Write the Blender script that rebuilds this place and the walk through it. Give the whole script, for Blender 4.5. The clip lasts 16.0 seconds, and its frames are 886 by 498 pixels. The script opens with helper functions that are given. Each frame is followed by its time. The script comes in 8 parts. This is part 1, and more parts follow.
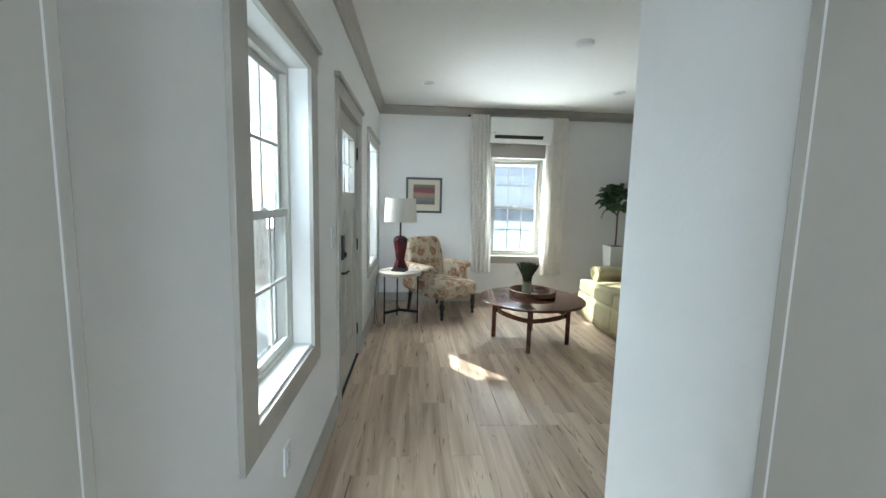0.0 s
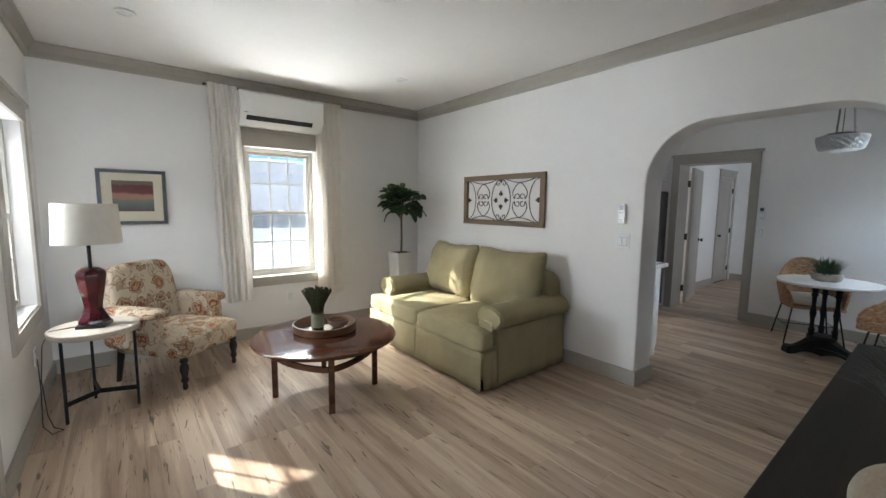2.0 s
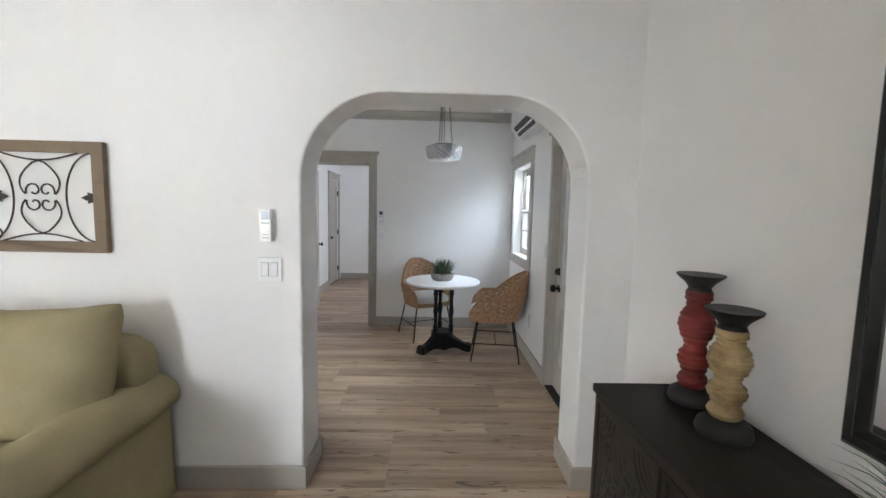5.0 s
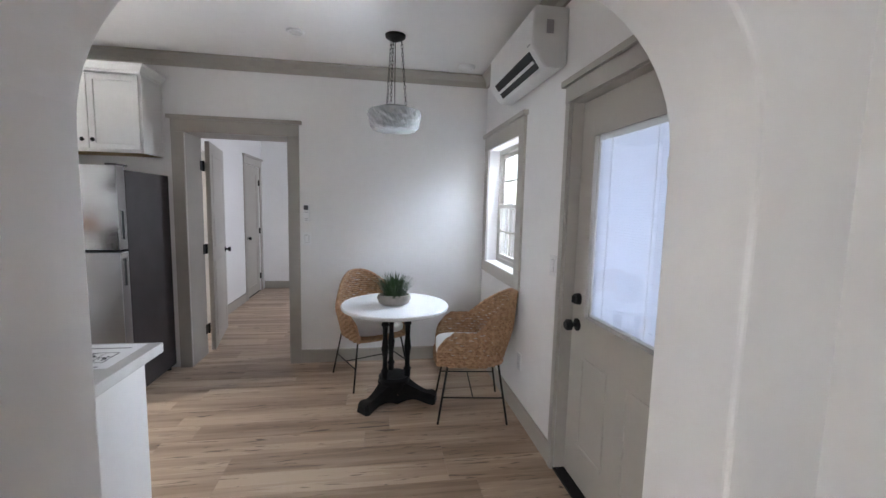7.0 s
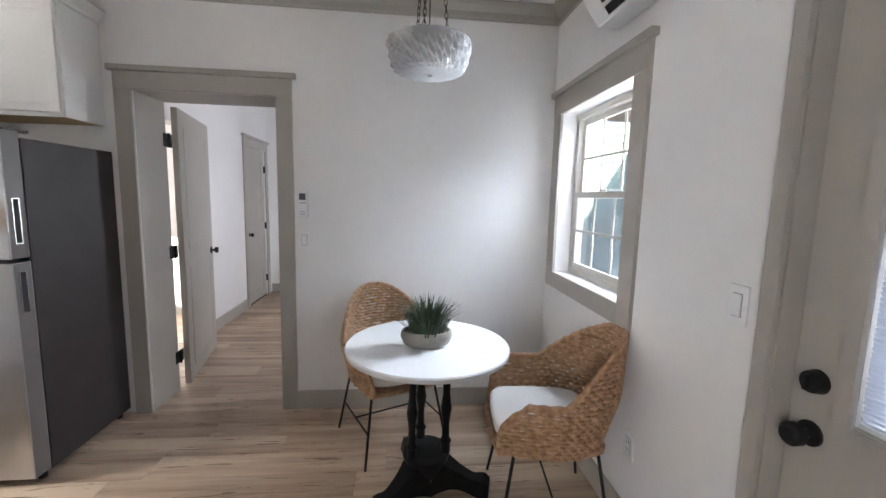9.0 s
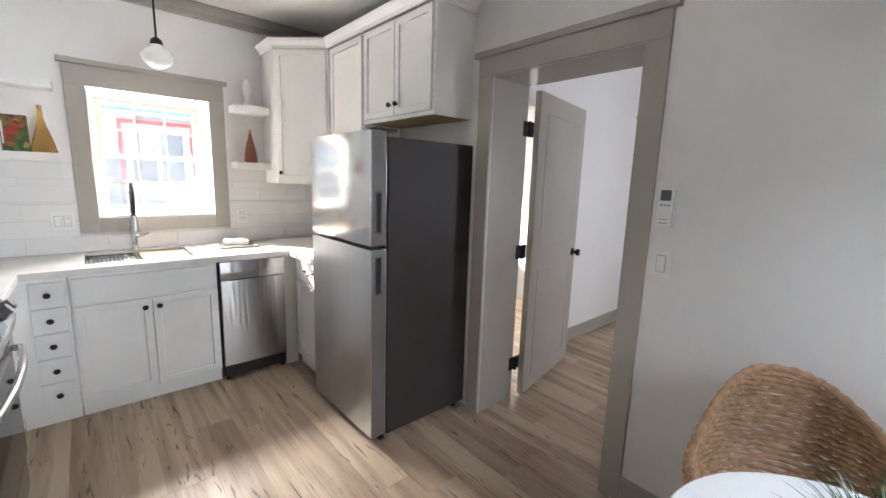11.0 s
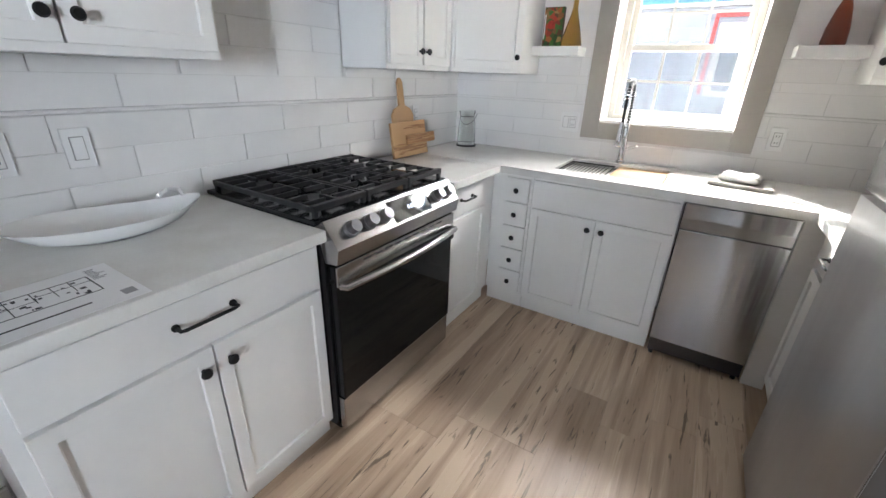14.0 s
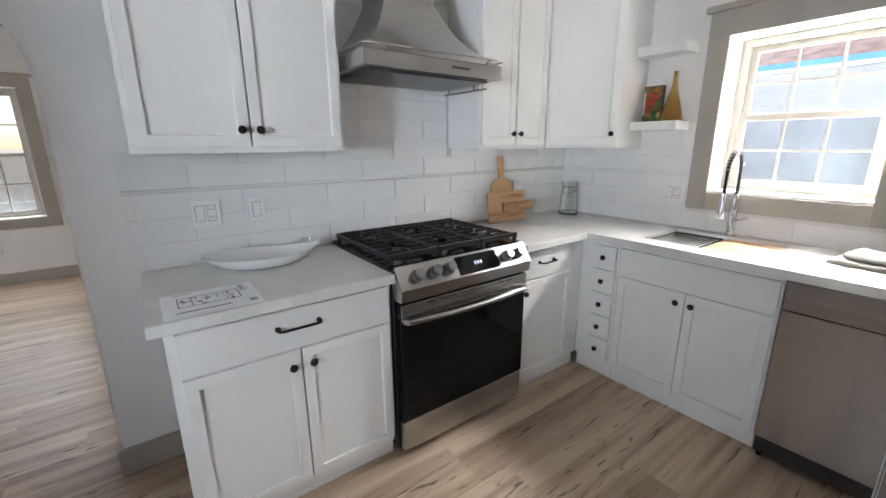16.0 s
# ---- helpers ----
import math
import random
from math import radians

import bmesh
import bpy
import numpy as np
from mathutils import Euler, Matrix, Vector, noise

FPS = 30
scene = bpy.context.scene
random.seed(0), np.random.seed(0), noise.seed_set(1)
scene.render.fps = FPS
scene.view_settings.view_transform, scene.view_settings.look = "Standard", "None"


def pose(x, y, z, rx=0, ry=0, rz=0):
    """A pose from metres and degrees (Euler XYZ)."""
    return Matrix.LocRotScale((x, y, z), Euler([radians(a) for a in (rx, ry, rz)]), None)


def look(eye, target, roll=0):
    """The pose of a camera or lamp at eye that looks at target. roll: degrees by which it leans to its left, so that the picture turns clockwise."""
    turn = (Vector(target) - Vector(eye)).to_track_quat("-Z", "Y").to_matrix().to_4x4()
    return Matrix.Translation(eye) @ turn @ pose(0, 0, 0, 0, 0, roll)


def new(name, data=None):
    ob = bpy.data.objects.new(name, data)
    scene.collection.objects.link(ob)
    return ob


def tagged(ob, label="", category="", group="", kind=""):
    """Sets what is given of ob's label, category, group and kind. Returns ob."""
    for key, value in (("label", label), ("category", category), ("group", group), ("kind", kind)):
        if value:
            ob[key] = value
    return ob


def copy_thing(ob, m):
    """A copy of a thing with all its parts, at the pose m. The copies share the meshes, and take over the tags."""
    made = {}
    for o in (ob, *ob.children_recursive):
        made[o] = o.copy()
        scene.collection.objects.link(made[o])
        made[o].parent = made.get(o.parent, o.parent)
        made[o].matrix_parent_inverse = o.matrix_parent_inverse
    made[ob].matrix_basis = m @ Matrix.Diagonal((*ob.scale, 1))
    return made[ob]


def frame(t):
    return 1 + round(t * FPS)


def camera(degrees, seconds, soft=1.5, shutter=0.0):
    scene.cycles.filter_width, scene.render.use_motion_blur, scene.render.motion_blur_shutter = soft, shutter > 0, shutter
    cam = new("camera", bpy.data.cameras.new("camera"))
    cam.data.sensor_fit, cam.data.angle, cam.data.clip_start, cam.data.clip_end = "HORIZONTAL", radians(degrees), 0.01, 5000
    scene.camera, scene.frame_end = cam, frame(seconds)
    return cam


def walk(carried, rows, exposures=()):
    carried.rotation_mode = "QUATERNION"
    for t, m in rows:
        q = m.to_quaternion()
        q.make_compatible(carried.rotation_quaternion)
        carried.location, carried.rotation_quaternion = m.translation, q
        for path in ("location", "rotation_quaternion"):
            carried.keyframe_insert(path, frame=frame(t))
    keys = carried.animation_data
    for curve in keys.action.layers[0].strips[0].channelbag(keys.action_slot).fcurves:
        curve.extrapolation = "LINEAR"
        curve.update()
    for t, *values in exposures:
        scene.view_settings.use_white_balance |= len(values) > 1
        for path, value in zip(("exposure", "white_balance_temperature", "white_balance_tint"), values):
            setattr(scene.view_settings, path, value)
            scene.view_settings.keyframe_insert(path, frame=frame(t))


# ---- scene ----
cam = camera(95.0, 16.0)
PATH = [
    (0, (0.604, 0.345, 1.415), (0.74, 2.327, 1.181), 1.4),
    (0.5, (0.533, 0.639, 1.436), (0.903, 2.591, 1.21), 1.2),
    (1, (0.552, 0.938, 1.417), (1.181, 2.823, 1.199), 1.0),
    (1.5, (0.605, 1.182, 1.448), (1.528, 2.943, 1.234), 0.8),
    (2, (0.611, 1.418, 1.451), (1.848, 2.976, 1.235), 0.6),
    (2.5, (0.634, 1.611, 1.457), (2.154, 2.895, 1.252), 0.4),
    (3, (0.742, 1.771, 1.451), (2.487, 2.729, 1.257), 0.2),
    (3.5, (0.951, 1.925, 1.487), (2.845, 2.541, 1.298), 0.1),
    (4, (1.176, 2.098, 1.472), (3.143, 2.406, 1.291), 0.2),
    (4.5, (1.435, 2.234, 1.484), (3.425, 2.314, 1.31), 0.6),
    (4.7, (1.559, 2.259, 1.487), (3.55, 2.277, 1.306), 0.9),
    (6.8, (2.926, 2.296, 1.459), (4.896, 2.017, 1.256), 1.4),
    (7, (3.048, 2.277, 1.478), (5.012, 1.963, 1.268), 1.4),
    (7.5, (3.337, 2.256, 1.449), (5.284, 1.855, 1.226), 1.6),
    (8, (3.64, 2.257, 1.461), (5.571, 1.784, 1.24), 1.9),
    (8.2, (3.73, 2.263, 1.451), (5.66, 1.793, 1.219), 1.8),
    (10.3, (4.816, 2.293, 1.444), (6.598, 3.165, 1.188), 1.6),
    (10.5, (4.893, 2.295, 1.449), (6.568, 3.353, 1.174), 1.7),
    (11, (5.065, 2.273, 1.469), (6.371, 3.75, 1.133), 1.8),
    (11.5, (5.182, 2.371, 1.457), (6.053, 4.126, 1.054), 1.5),
    (12, (5.296, 2.55, 1.471), (5.709, 4.449, 0.999), 1.4),
    (12.5, (5.387, 2.678, 1.447), (5.392, 4.603, 0.905), 1.3),
    (13, (5.583, 2.808, 1.441), (5.206, 4.67, 0.815), 1.7),
    (13.5, (5.692, 2.957, 1.403), (4.998, 4.69, 0.687), 2.1),
    (14, (5.715, 3.121, 1.382), (4.753, 4.686, 0.592), 2.0),
    (14.5, (5.729, 3.165, 1.368), (4.557, 4.562, 0.548), 1.6),
    (15, (5.9, 3.187, 1.372), (4.561, 4.461, 0.606), 1.1),
    (15.5, (6.085, 3.187, 1.393), (4.612, 4.372, 0.74), 0.3),
    (16, (6.151, 3.171, 1.427), (4.594, 4.323, 0.928), -0.3),
]
EXPOSURES = [(0.0, 2.05, 5550, -2), (0.7, 1.70, 6000, 4), (1.5, 1.83, 6050, 6), (2.5, 2.12, 6000, 8), (4.0, 2.60, 6050, 9), (4.7, 2.66, 6100, 9),
             (6.8, 2.58, 6100, 13), (8.2, 2.74, 6150, 14), (10.3, 2.75, 6400, 12), (11.5, 2.53, 6350, 12), (12.5, 2.38, 6300, 12), (14.5, 2.27, 6200, 11), (16.0, 2.18, 6250, 11)]
walk(cam, [(t, look(eye, target, roll)) for t, eye, target, roll in PATH], EXPOSURES)

# ---- world, sun, exposure ----
SUN_DIR = Vector((0.553, -0.70, -0.47)).normalized()      # the way the sunlight travels
world = bpy.data.worlds.new("sky")
scene.world = world
world.use_nodes = True
wt = world.node_tree
wt.nodes.clear()
w_out = wt.nodes.new("ShaderNodeOutputWorld")
w_bg = wt.nodes.new("ShaderNodeBackground")
w_sky = wt.nodes.new("ShaderNodeTexSky")
w_sky.sky_type = "NISHITA"
w_sky.sun_disc = False
w_sky.sun_elevation = math.asin(-SUN_DIR.z)
w_sky.sun_rotation = math.atan2(-SUN_DIR.x, -SUN_DIR.y)
w_bg.inputs["Strength"].default_value = 0.066
wt.links.new(w_sky.outputs[0], w_bg.inputs[0])
wt.links.new(w_bg.outputs[0], w_out.inputs[0])
sun = new("sun", bpy.data.lights.new("sun", "SUN"))
sun.data.energy, sun.data.angle, sun.data.color = 5.0, radians(0.6), (1.0, 0.94, 0.85)
sun.matrix_world = look((-6, 10, 8), Vector((-6, 10, 8)) + SUN_DIR)



def window_fill(eye, target, w, h, watts, color=(0.86, 0.93, 1.0)):
    """Added area lamp outside one opening, aimed in, for sky and ground light."""
    lamp = new("window_fill_light", bpy.data.lights.new("window_fill_light", "AREA"))
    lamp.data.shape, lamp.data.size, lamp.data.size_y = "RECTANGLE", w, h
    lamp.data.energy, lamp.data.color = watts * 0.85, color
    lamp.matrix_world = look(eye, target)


# added lamps: above openings for the sky, below north sills for the sunlit ground
window_fill((2.01, 6.75, 2.36), (2.01, 4.6, 0.9), 1.0, 0.28, 18, (1.0, 0.97, 0.92))
window_fill((2.01, 7.40, -0.28), (2.01, 7.05, 1.6), 2.6, 1.6, 135, (1.0, 0.96, 0.90))
window_fill((5.48, 6.75, 2.33), (5.48, 5.0, 1.0), 1.3, 0.28, 50, (1.0, 0.98, 0.95))
window_fill((5.48, 7.40, 0.40), (5.48, 6.3, 1.55), 2.4, 1.1, 58, (1.0, 0.97, 0.93))
window_fill((-0.60, 1.95, 2.30), (1.2, 1.95, 0.7), 0.75, 0.5, 14, (0.86, 0.94, 1.0))
window_fill((-0.60, 5.10, 2.30), (1.2, 5.10, 0.7), 0.85, 0.5, 11, (0.90, 0.95, 1.0))
# added side fill, out of view beside the west window, brightens the east wall
window_fill((-1.00, 5.62, 1.50), (2.2, 4.3, 1.55), 0.8, 0.9, 30, (0.95, 0.97, 1.0))
window_fill((6.20, 0.60, 2.25), (6.0, 2.6, 0.9), 0.7, 0.4, 9, (0.74, 0.86, 1.0))
# added side fill beyond the dining window, out of view, brightens the range wall
window_fill((6.92, 0.10, 1.45), (5.5, 2.3, 1.55), 0.5, 0.9, 34, (0.84, 0.91, 1.0))
# added lamp close behind the back door's blind, makes the slats glow
window_fill((4.66, 0.85, 1.40), (4.66, 2.0, 1.40), 0.55, 0.9, 1.6, (0.80, 0.86, 1.0))
# added lamps at unseen openings of side room, back room and hall
window_fill((8.35, 6.60, 1.60), (7.9, 4.6, 1.2), 0.9, 1.0, 8, (1.0, 0.97, 0.92))
window_fill((0.85, -1.75, 1.65), (0.75, 0.9, 1.25), 1.1, 1.0, 24, (0.90, 0.94, 1.0))
window_fill((8.55, 1.70, 1.40), (8.55, 3.0, 1.30), 0.7, 1.1, 6, (0.90, 0.92, 1.0))


# ---- materials ----
def mat(name, color, rough=0.5, metal=0.0, var=0.06, scale=6.0, bump=0.0, bscale=120.0, spec=0.5, coat=0.0, color2=None,
        stretch=None, trans=0.0, ior=1.45, detail=4.0, rand=0.0):
    """Paint, plaster, metal, cloth: base colour broken by noise at two scales, roughness variation and fine relief."""
    m = bpy.data.materials.new(name)
    m.use_nodes = True
    n, l = m.node_tree.nodes, m.node_tree.links
    b = n["Principled BSDF"]
    b.inputs["Metallic"].default_value = metal
    b.inputs["Specular IOR Level"].default_value = spec
    b.inputs["Coat Weight"].default_value = coat
    b.inputs["Transmission Weight"].default_value = trans
    b.inputs["IOR"].default_value = ior
    geo = n.new("ShaderNodeTexCoord")
    mp = n.new("ShaderNodeMapping")
    l.new(geo.outputs["Object"], mp.inputs["Vector"])
    if stretch:
        mp.inputs["Scale"].default_value = stretch
    big = n.new("ShaderNodeTexNoise")
    big.inputs["Scale"].default_value, big.inputs["Detail"].default_value = scale, detail
    fine = n.new("ShaderNodeTexNoise")
    fine.inputs["Scale"].default_value, fine.inputs["Detail"].default_value = scale * 14, 3
    l.new(mp.outputs[0], big.inputs["Vector"])
    l.new(mp.outputs[0], fine.inputs["Vector"])
    add = n.new("ShaderNodeMath")
    add.operation = "MULTIPLY_ADD"
    add.inputs[1].default_value = 0.35
    l.new(fine.outputs[0], add.inputs[0])
    l.new(big.outputs[0], add.inputs[2])
    ramp = n.new("ShaderNodeValToRGB")
    c2 = color2 or tuple(min(1, c * (1 - var)) for c in color)
    c1 = color if color2 else tuple(min(1, c * (1 + var * 0.5)) for c in color)
    ramp.color_ramp.elements[0].position, ramp.color_ramp.elements[1].position = 0.45, 0.85
    ramp.color_ramp.elements[0].color, ramp.color_ramp.elements[1].color = (*c1, 1), (*c2, 1)
    l.new(add.outputs[0], ramp.inputs[0])
    tail = ramp.outputs[0]
    if rand:
        info = n.new("ShaderNodeObjectInfo")
        hsv = n.new("ShaderNodeHueSaturation")
        mr = n.new("ShaderNodeMapRange")
        mr.inputs[3].default_value, mr.inputs[4].default_value = 1 - rand, 1 + rand
        l.new(info.outputs["Random"], mr.inputs[0])
        l.new(mr.outputs[0], hsv.inputs["Value"])
        l.new(tail, hsv.inputs["Color"])
        tail = hsv.outputs[0]
    l.new(tail, b.inputs["Base Color"])
    rr = n.new("ShaderNodeMapRange")
    rr.inputs[3].default_value, rr.inputs[4].default_value = max(0.02, rough * 0.85), min(1, rough * 1.15)
    l.new(big.outputs[0], rr.inputs[0])
    l.new(rr.outputs[0], b.inputs["Roughness"])
    if bump:
        bn = n.new("ShaderNodeTexNoise")
        bn.inputs["Scale"].default_value, bn.inputs["Detail"].default_value = bscale, 2
        l.new(mp.outputs[0], bn.inputs["Vector"])
        bp = n.new("ShaderNodeBump")
        bp.inputs["Strength"].default_value, bp.inputs["Distance"].default_value = bump, 0.004
        l.new(bn.outputs[0], bp.inputs["Height"])
        l.new(bp.outputs[0], b.inputs["Normal"])
    return m


def wood_mat(name, tones, rough, axis="Y", grain=26.0, rand=0.25, bump=0.12, cracks=0.0, bands=None, streak=0.55):
    """Wood with long grain along one axis; each piece takes its own stretch of it."""
    m = bpy.data.materials.new(name)
    m.use_nodes = True
    n, l = m.node_tree.nodes, m.node_tree.links
    b = n["Principled BSDF"]
    tc, info = n.new("ShaderNodeTexCoord"), n.new("ShaderNodeObjectInfo")
    comb = n.new("ShaderNodeCombineXYZ")
    for k, f in enumerate((37.0, 53.0, 11.0)):
        mu = n.new("ShaderNodeMath")
        mu.operation = "MULTIPLY"
        mu.inputs[1].default_value = f
        l.new(info.outputs["Random"], mu.inputs[0])
        l.new(mu.outputs[0], comb.inputs[k])
    va = n.new("ShaderNodeVectorMath")
    va.operation = "ADD"
    l.new(tc.outputs["Object"], va.inputs[0])
    l.new(comb.outputs[0], va.inputs[1])

    def tex(sx, sl, detail, dist=0.0):
        mp = n.new("ShaderNodeMapping")
        v = [sx, sx, sx]
        v["XYZ".index(axis)] = sl
        mp.inputs["Scale"].default_value = v
        l.new(va.outputs[0], mp.inputs["Vector"])
        t = n.new("ShaderNodeTexNoise")
        t.inputs["Scale"].default_value, t.inputs["Detail"].default_value, t.inputs["Distortion"].default_value = 1, detail, dist
        l.new(mp.outputs[0], t.inputs["Vector"])
        return t.outputs[0]

    broad, mid, fine = tex(*(bands or (grain * 0.36, 0.85, 3, 0.8))), tex(grain, 1.4, 5, 1.2), tex(grain * 6, 5, 3)
    s1 = n.new("ShaderNodeMath")
    s1.operation = "MULTIPLY_ADD"
    s1.inputs[1].default_value = streak
    l.new(mid, s1.inputs[0])
    l.new(broad, s1.inputs[2])
    s2 = n.new("ShaderNodeMath")
    s2.operation = "MULTIPLY_ADD"
    s2.inputs[1].default_value = 0.22
    l.new(fine, s2.inputs[0])
    l.new(s1.outputs[0], s2.inputs[2])
    s3 = n.new("ShaderNodeMath")
    s3.operation = "MULTIPLY_ADD"
    s3.inputs[1].default_value = rand
    l.new(info.outputs["Random"], s3.inputs[0])
    l.new(s2.outputs[0], s3.inputs[2])
    ramp = n.new("ShaderNodeValToRGB")
    e = ramp.color_ramp.elements
    lo, hi = 0.62, 1.02 + rand * 0.8
    e[0].position, e[1].position = lo, hi
    e[0].color, e[1].color = (*tones[0], 1), (*tones[-1], 1)
    for k, c in enumerate(tones[1:-1]):
        x = e.new(lo + (hi - lo) * (k + 1) / (len(tones) - 1))
        x.color = (*c, 1)
    l.new(s3.outputs[0], ramp.inputs[0])
    tail = ramp.outputs[0]
    if cracks:
        ck = tex(grain * 1.1, 2.4, 6, 2.2)
        msk = n.new("ShaderNodeMapRange")
        msk.inputs[1].default_value, msk.inputs[2].default_value = 0.615, 0.675
        msk.inputs[3].default_value, msk.inputs[4].default_value = 0.0, cracks
        l.new(ck, msk.inputs[0])
        mx = n.new("ShaderNodeMixRGB")
        mx.inputs[2].default_value = (*[c * 0.30 for c in tones[0]], 1)
        l.new(msk.outputs[0], mx.inputs[0])
        l.new(tail, mx.inputs[1])
        tail = mx.outputs[0]
    l.new(tail, b.inputs["Base Color"])
    rr = n.new("ShaderNodeMapRange")
    rr.inputs[3].default_value, rr.inputs[4].default_value = rough * 0.8, min(1, rough * 1.25)
    l.new(mid, rr.inputs[0])
    l.new(rr.outputs[0], b.inputs["Roughness"])
    bp = n.new("ShaderNodeBump")
    bp.inputs["Strength"].default_value, bp.inputs["Distance"].default_value = bump, 0.002
    l.new(s2.outputs[0], bp.inputs["Height"])
    l.new(bp.outputs[0], b.inputs["Normal"])
    return m


def glass_mat(name, tint=(0.97, 0.98, 0.98), rough=0.0):
    m = bpy.data.materials.new(name)
    m.use_nodes = True
    b = m.node_tree.nodes["Principled BSDF"]
    b.inputs["Base Color"].default_value = (*tint, 1)
    b.inputs["Transmission Weight"].default_value, b.inputs["Roughness"].default_value = 1.0, rough
    return m


M_WALL = mat("wall_paint", (0.80, 0.785, 0.765), 0.65, var=0.03, scale=1.2, bump=0.10, bscale=90, spec=0.3)
M_CEIL = mat("ceiling_paint", (0.82, 0.805, 0.78), 0.8, var=0.03, scale=1.0, bump=0.08, bscale=70, spec=0.2)
M_TRIM = mat("greige_trim_paint", (0.40, 0.37, 0.322), 0.38, var=0.05, scale=2.5, bump=0.03, bscale=60)
M_DOOR = mat("greige_door_paint", (0.43, 0.40, 0.35), 0.42, var=0.05, scale=2.0, bump=0.03, bscale=60)
M_WHITE = mat("white_cabinet_paint", (0.80, 0.79, 0.765), 0.35, var=0.03, scale=3.0, bump=0.02, bscale=40)
M_VINYL = mat("white_vinyl", (0.82, 0.82, 0.80), 0.3, var=0.03, scale=5)
M_SASH = mat("cream_vinyl", (0.52, 0.495, 0.44), 0.35, var=0.03, scale=5)
M_PLASTIC = mat("white_plastic", (0.80, 0.80, 0.78), 0.35, var=0.02, scale=8)
M_BLACK = mat("matte_black_metal", (0.012, 0.012, 0.012), 0.50, var=0.3, scale=20, spec=0.25)
M_PORCH = mat("porch_white_paint", (0.62, 0.62, 0.61), 0.6, var=0.06, scale=2)
M_GLASS = glass_mat("window_glass")
M_FLOORBASE = mat("subfloor", (0.10, 0.085, 0.07), 0.8)
M_PLANK = wood_mat("oak_plank_floor", [(0.27, 0.188, 0.127), (0.36, 0.258, 0.177), (0.425, 0.312, 0.220), (0.495, 0.370, 0.262), (0.54, 0.416, 0.302), (0.58, 0.457, 0.339)], 0.42,
                   axis="Y", grain=24.0, rand=0.20, cracks=0.8, bands=(11.0, 0.6, 2.0, 0.7), streak=0.30)
M_GREEN = mat("pale_green_siding", (0.30, 0.42, 0.36), 0.6, var=0.05, scale=3)
M_SIDING = mat("pale_blue_grey_siding", (0.28, 0.31, 0.37), 0.6, var=0.06, scale=2)
M_BLUEPAINT = mat("blue_fascia_paint", (0.09, 0.28, 0.58), 0.5)
M_REDPAINT = mat("red_trim_paint", (0.45, 0.05, 0.05), 0.5)
M_SHINGLE = mat("roof_shingle", (0.40, 0.25, 0.225), 0.9, var=0.4, scale=9, bump=0.5, bscale=30)
M_GROUND = mat("dry_ground", (0.22, 0.195, 0.16), 0.9, var=0.4, scale=0.6, bump=0.4, bscale=8)
M_DECK = mat("grey_deck_paint", (0.38, 0.38, 0.37), 0.6, var=0.15, scale=3)
M_DARK = mat("dark_void", (0.015, 0.015, 0.017), 0.6)
M_DARKWIN = mat("dark_window_glass", (0.10, 0.13, 0.17), 0.1, var=0.2)


# ---- mesh helpers ----
ORG = {}


def thing(name, at=(0, 0, 0), label="", category="", group="", kind=""):
    """An empty at a thing's base. Its parts are given in world metres."""
    e = new(name)
    e.empty_display_size = 0.05
    e.location = at
    ORG[e] = Vector(at)
    return tagged(e, label, category, group, kind)


def part(name, bm, material, parent=None, label="", smooth=False, local=False):
    """Links a bmesh as one mesh object under a thing or under a part."""
    me = bpy.data.meshes.new(name)
    bmesh.ops.recalc_face_normals(bm, faces=bm.faces)
    org = ORG.get(parent, Vector((0, 0, 0))) if parent else Vector((0, 0, 0))
    if not local and org.length > 0:
        bmesh.ops.translate(bm, verts=bm.verts, vec=-org)
    bm.to_mesh(me)
    bm.free()
    me.materials.append(material)
    if smooth:
        for p in me.polygons:
            p.use_smooth = True
        me.set_sharp_from_angle(angle=radians(40))
    ob = new(name, me)
    if parent:
        ob.parent = parent
        ORG[ob] = org
    if label:
        ob["label"] = label
    return ob


def single(name, bm, material, label="", category="", group="", kind="", smooth=False):
    ob = part(name, bm, material, None, "", smooth)
    return tagged(ob, label, category, group, kind)


def box(x0, x1, y0, y1, z0, z1, bevel=0.0, bm=None, seg=2):
    bm = bm or bmesh.new()
    v = [bm.verts.new((x, y, z)) for x in (x0, x1) for y in (y0, y1) for z in (z0, z1)]
    fs = [bm.faces.new([v[i] for i in q]) for q in ((0, 1, 3, 2), (4, 6, 7, 5), (0, 4, 5, 1), (2, 3, 7, 6), (0, 2, 6, 4), (1, 5, 7, 3))]
    if bevel:
        es = list({e for f in fs for e in f.edges})
        bmesh.ops.bevel(bm, geom=es, offset=bevel, segments=seg, affect="EDGES", profile=0.6)
    return bm


def cyl(p, q, r0, r1=None, seg=16, bm=None, caps=True):
    bm = bm or bmesh.new()
    p, q = Vector(p), Vector(q)
    r1 = r0 if r1 is None else r1
    d = q - p
    rot = d.to_track_quat("Z", "Y").to_matrix()
    rings = []
    for c, r in ((p, r0), (q, r1)):
        rings.append([bm.verts.new(c + rot @ Vector((r * math.cos(a), r * math.sin(a), 0))) for a in (2 * math.pi * k / seg for k in range(seg))])
    for k in range(seg):
        bm.faces.new((rings[0][k], rings[0][(k + 1) % seg], rings[1][(k + 1) % seg], rings[1][k]))
    if caps:
        bm.faces.new(rings[0][::-1])
        bm.faces.new(rings[1])
    return bm


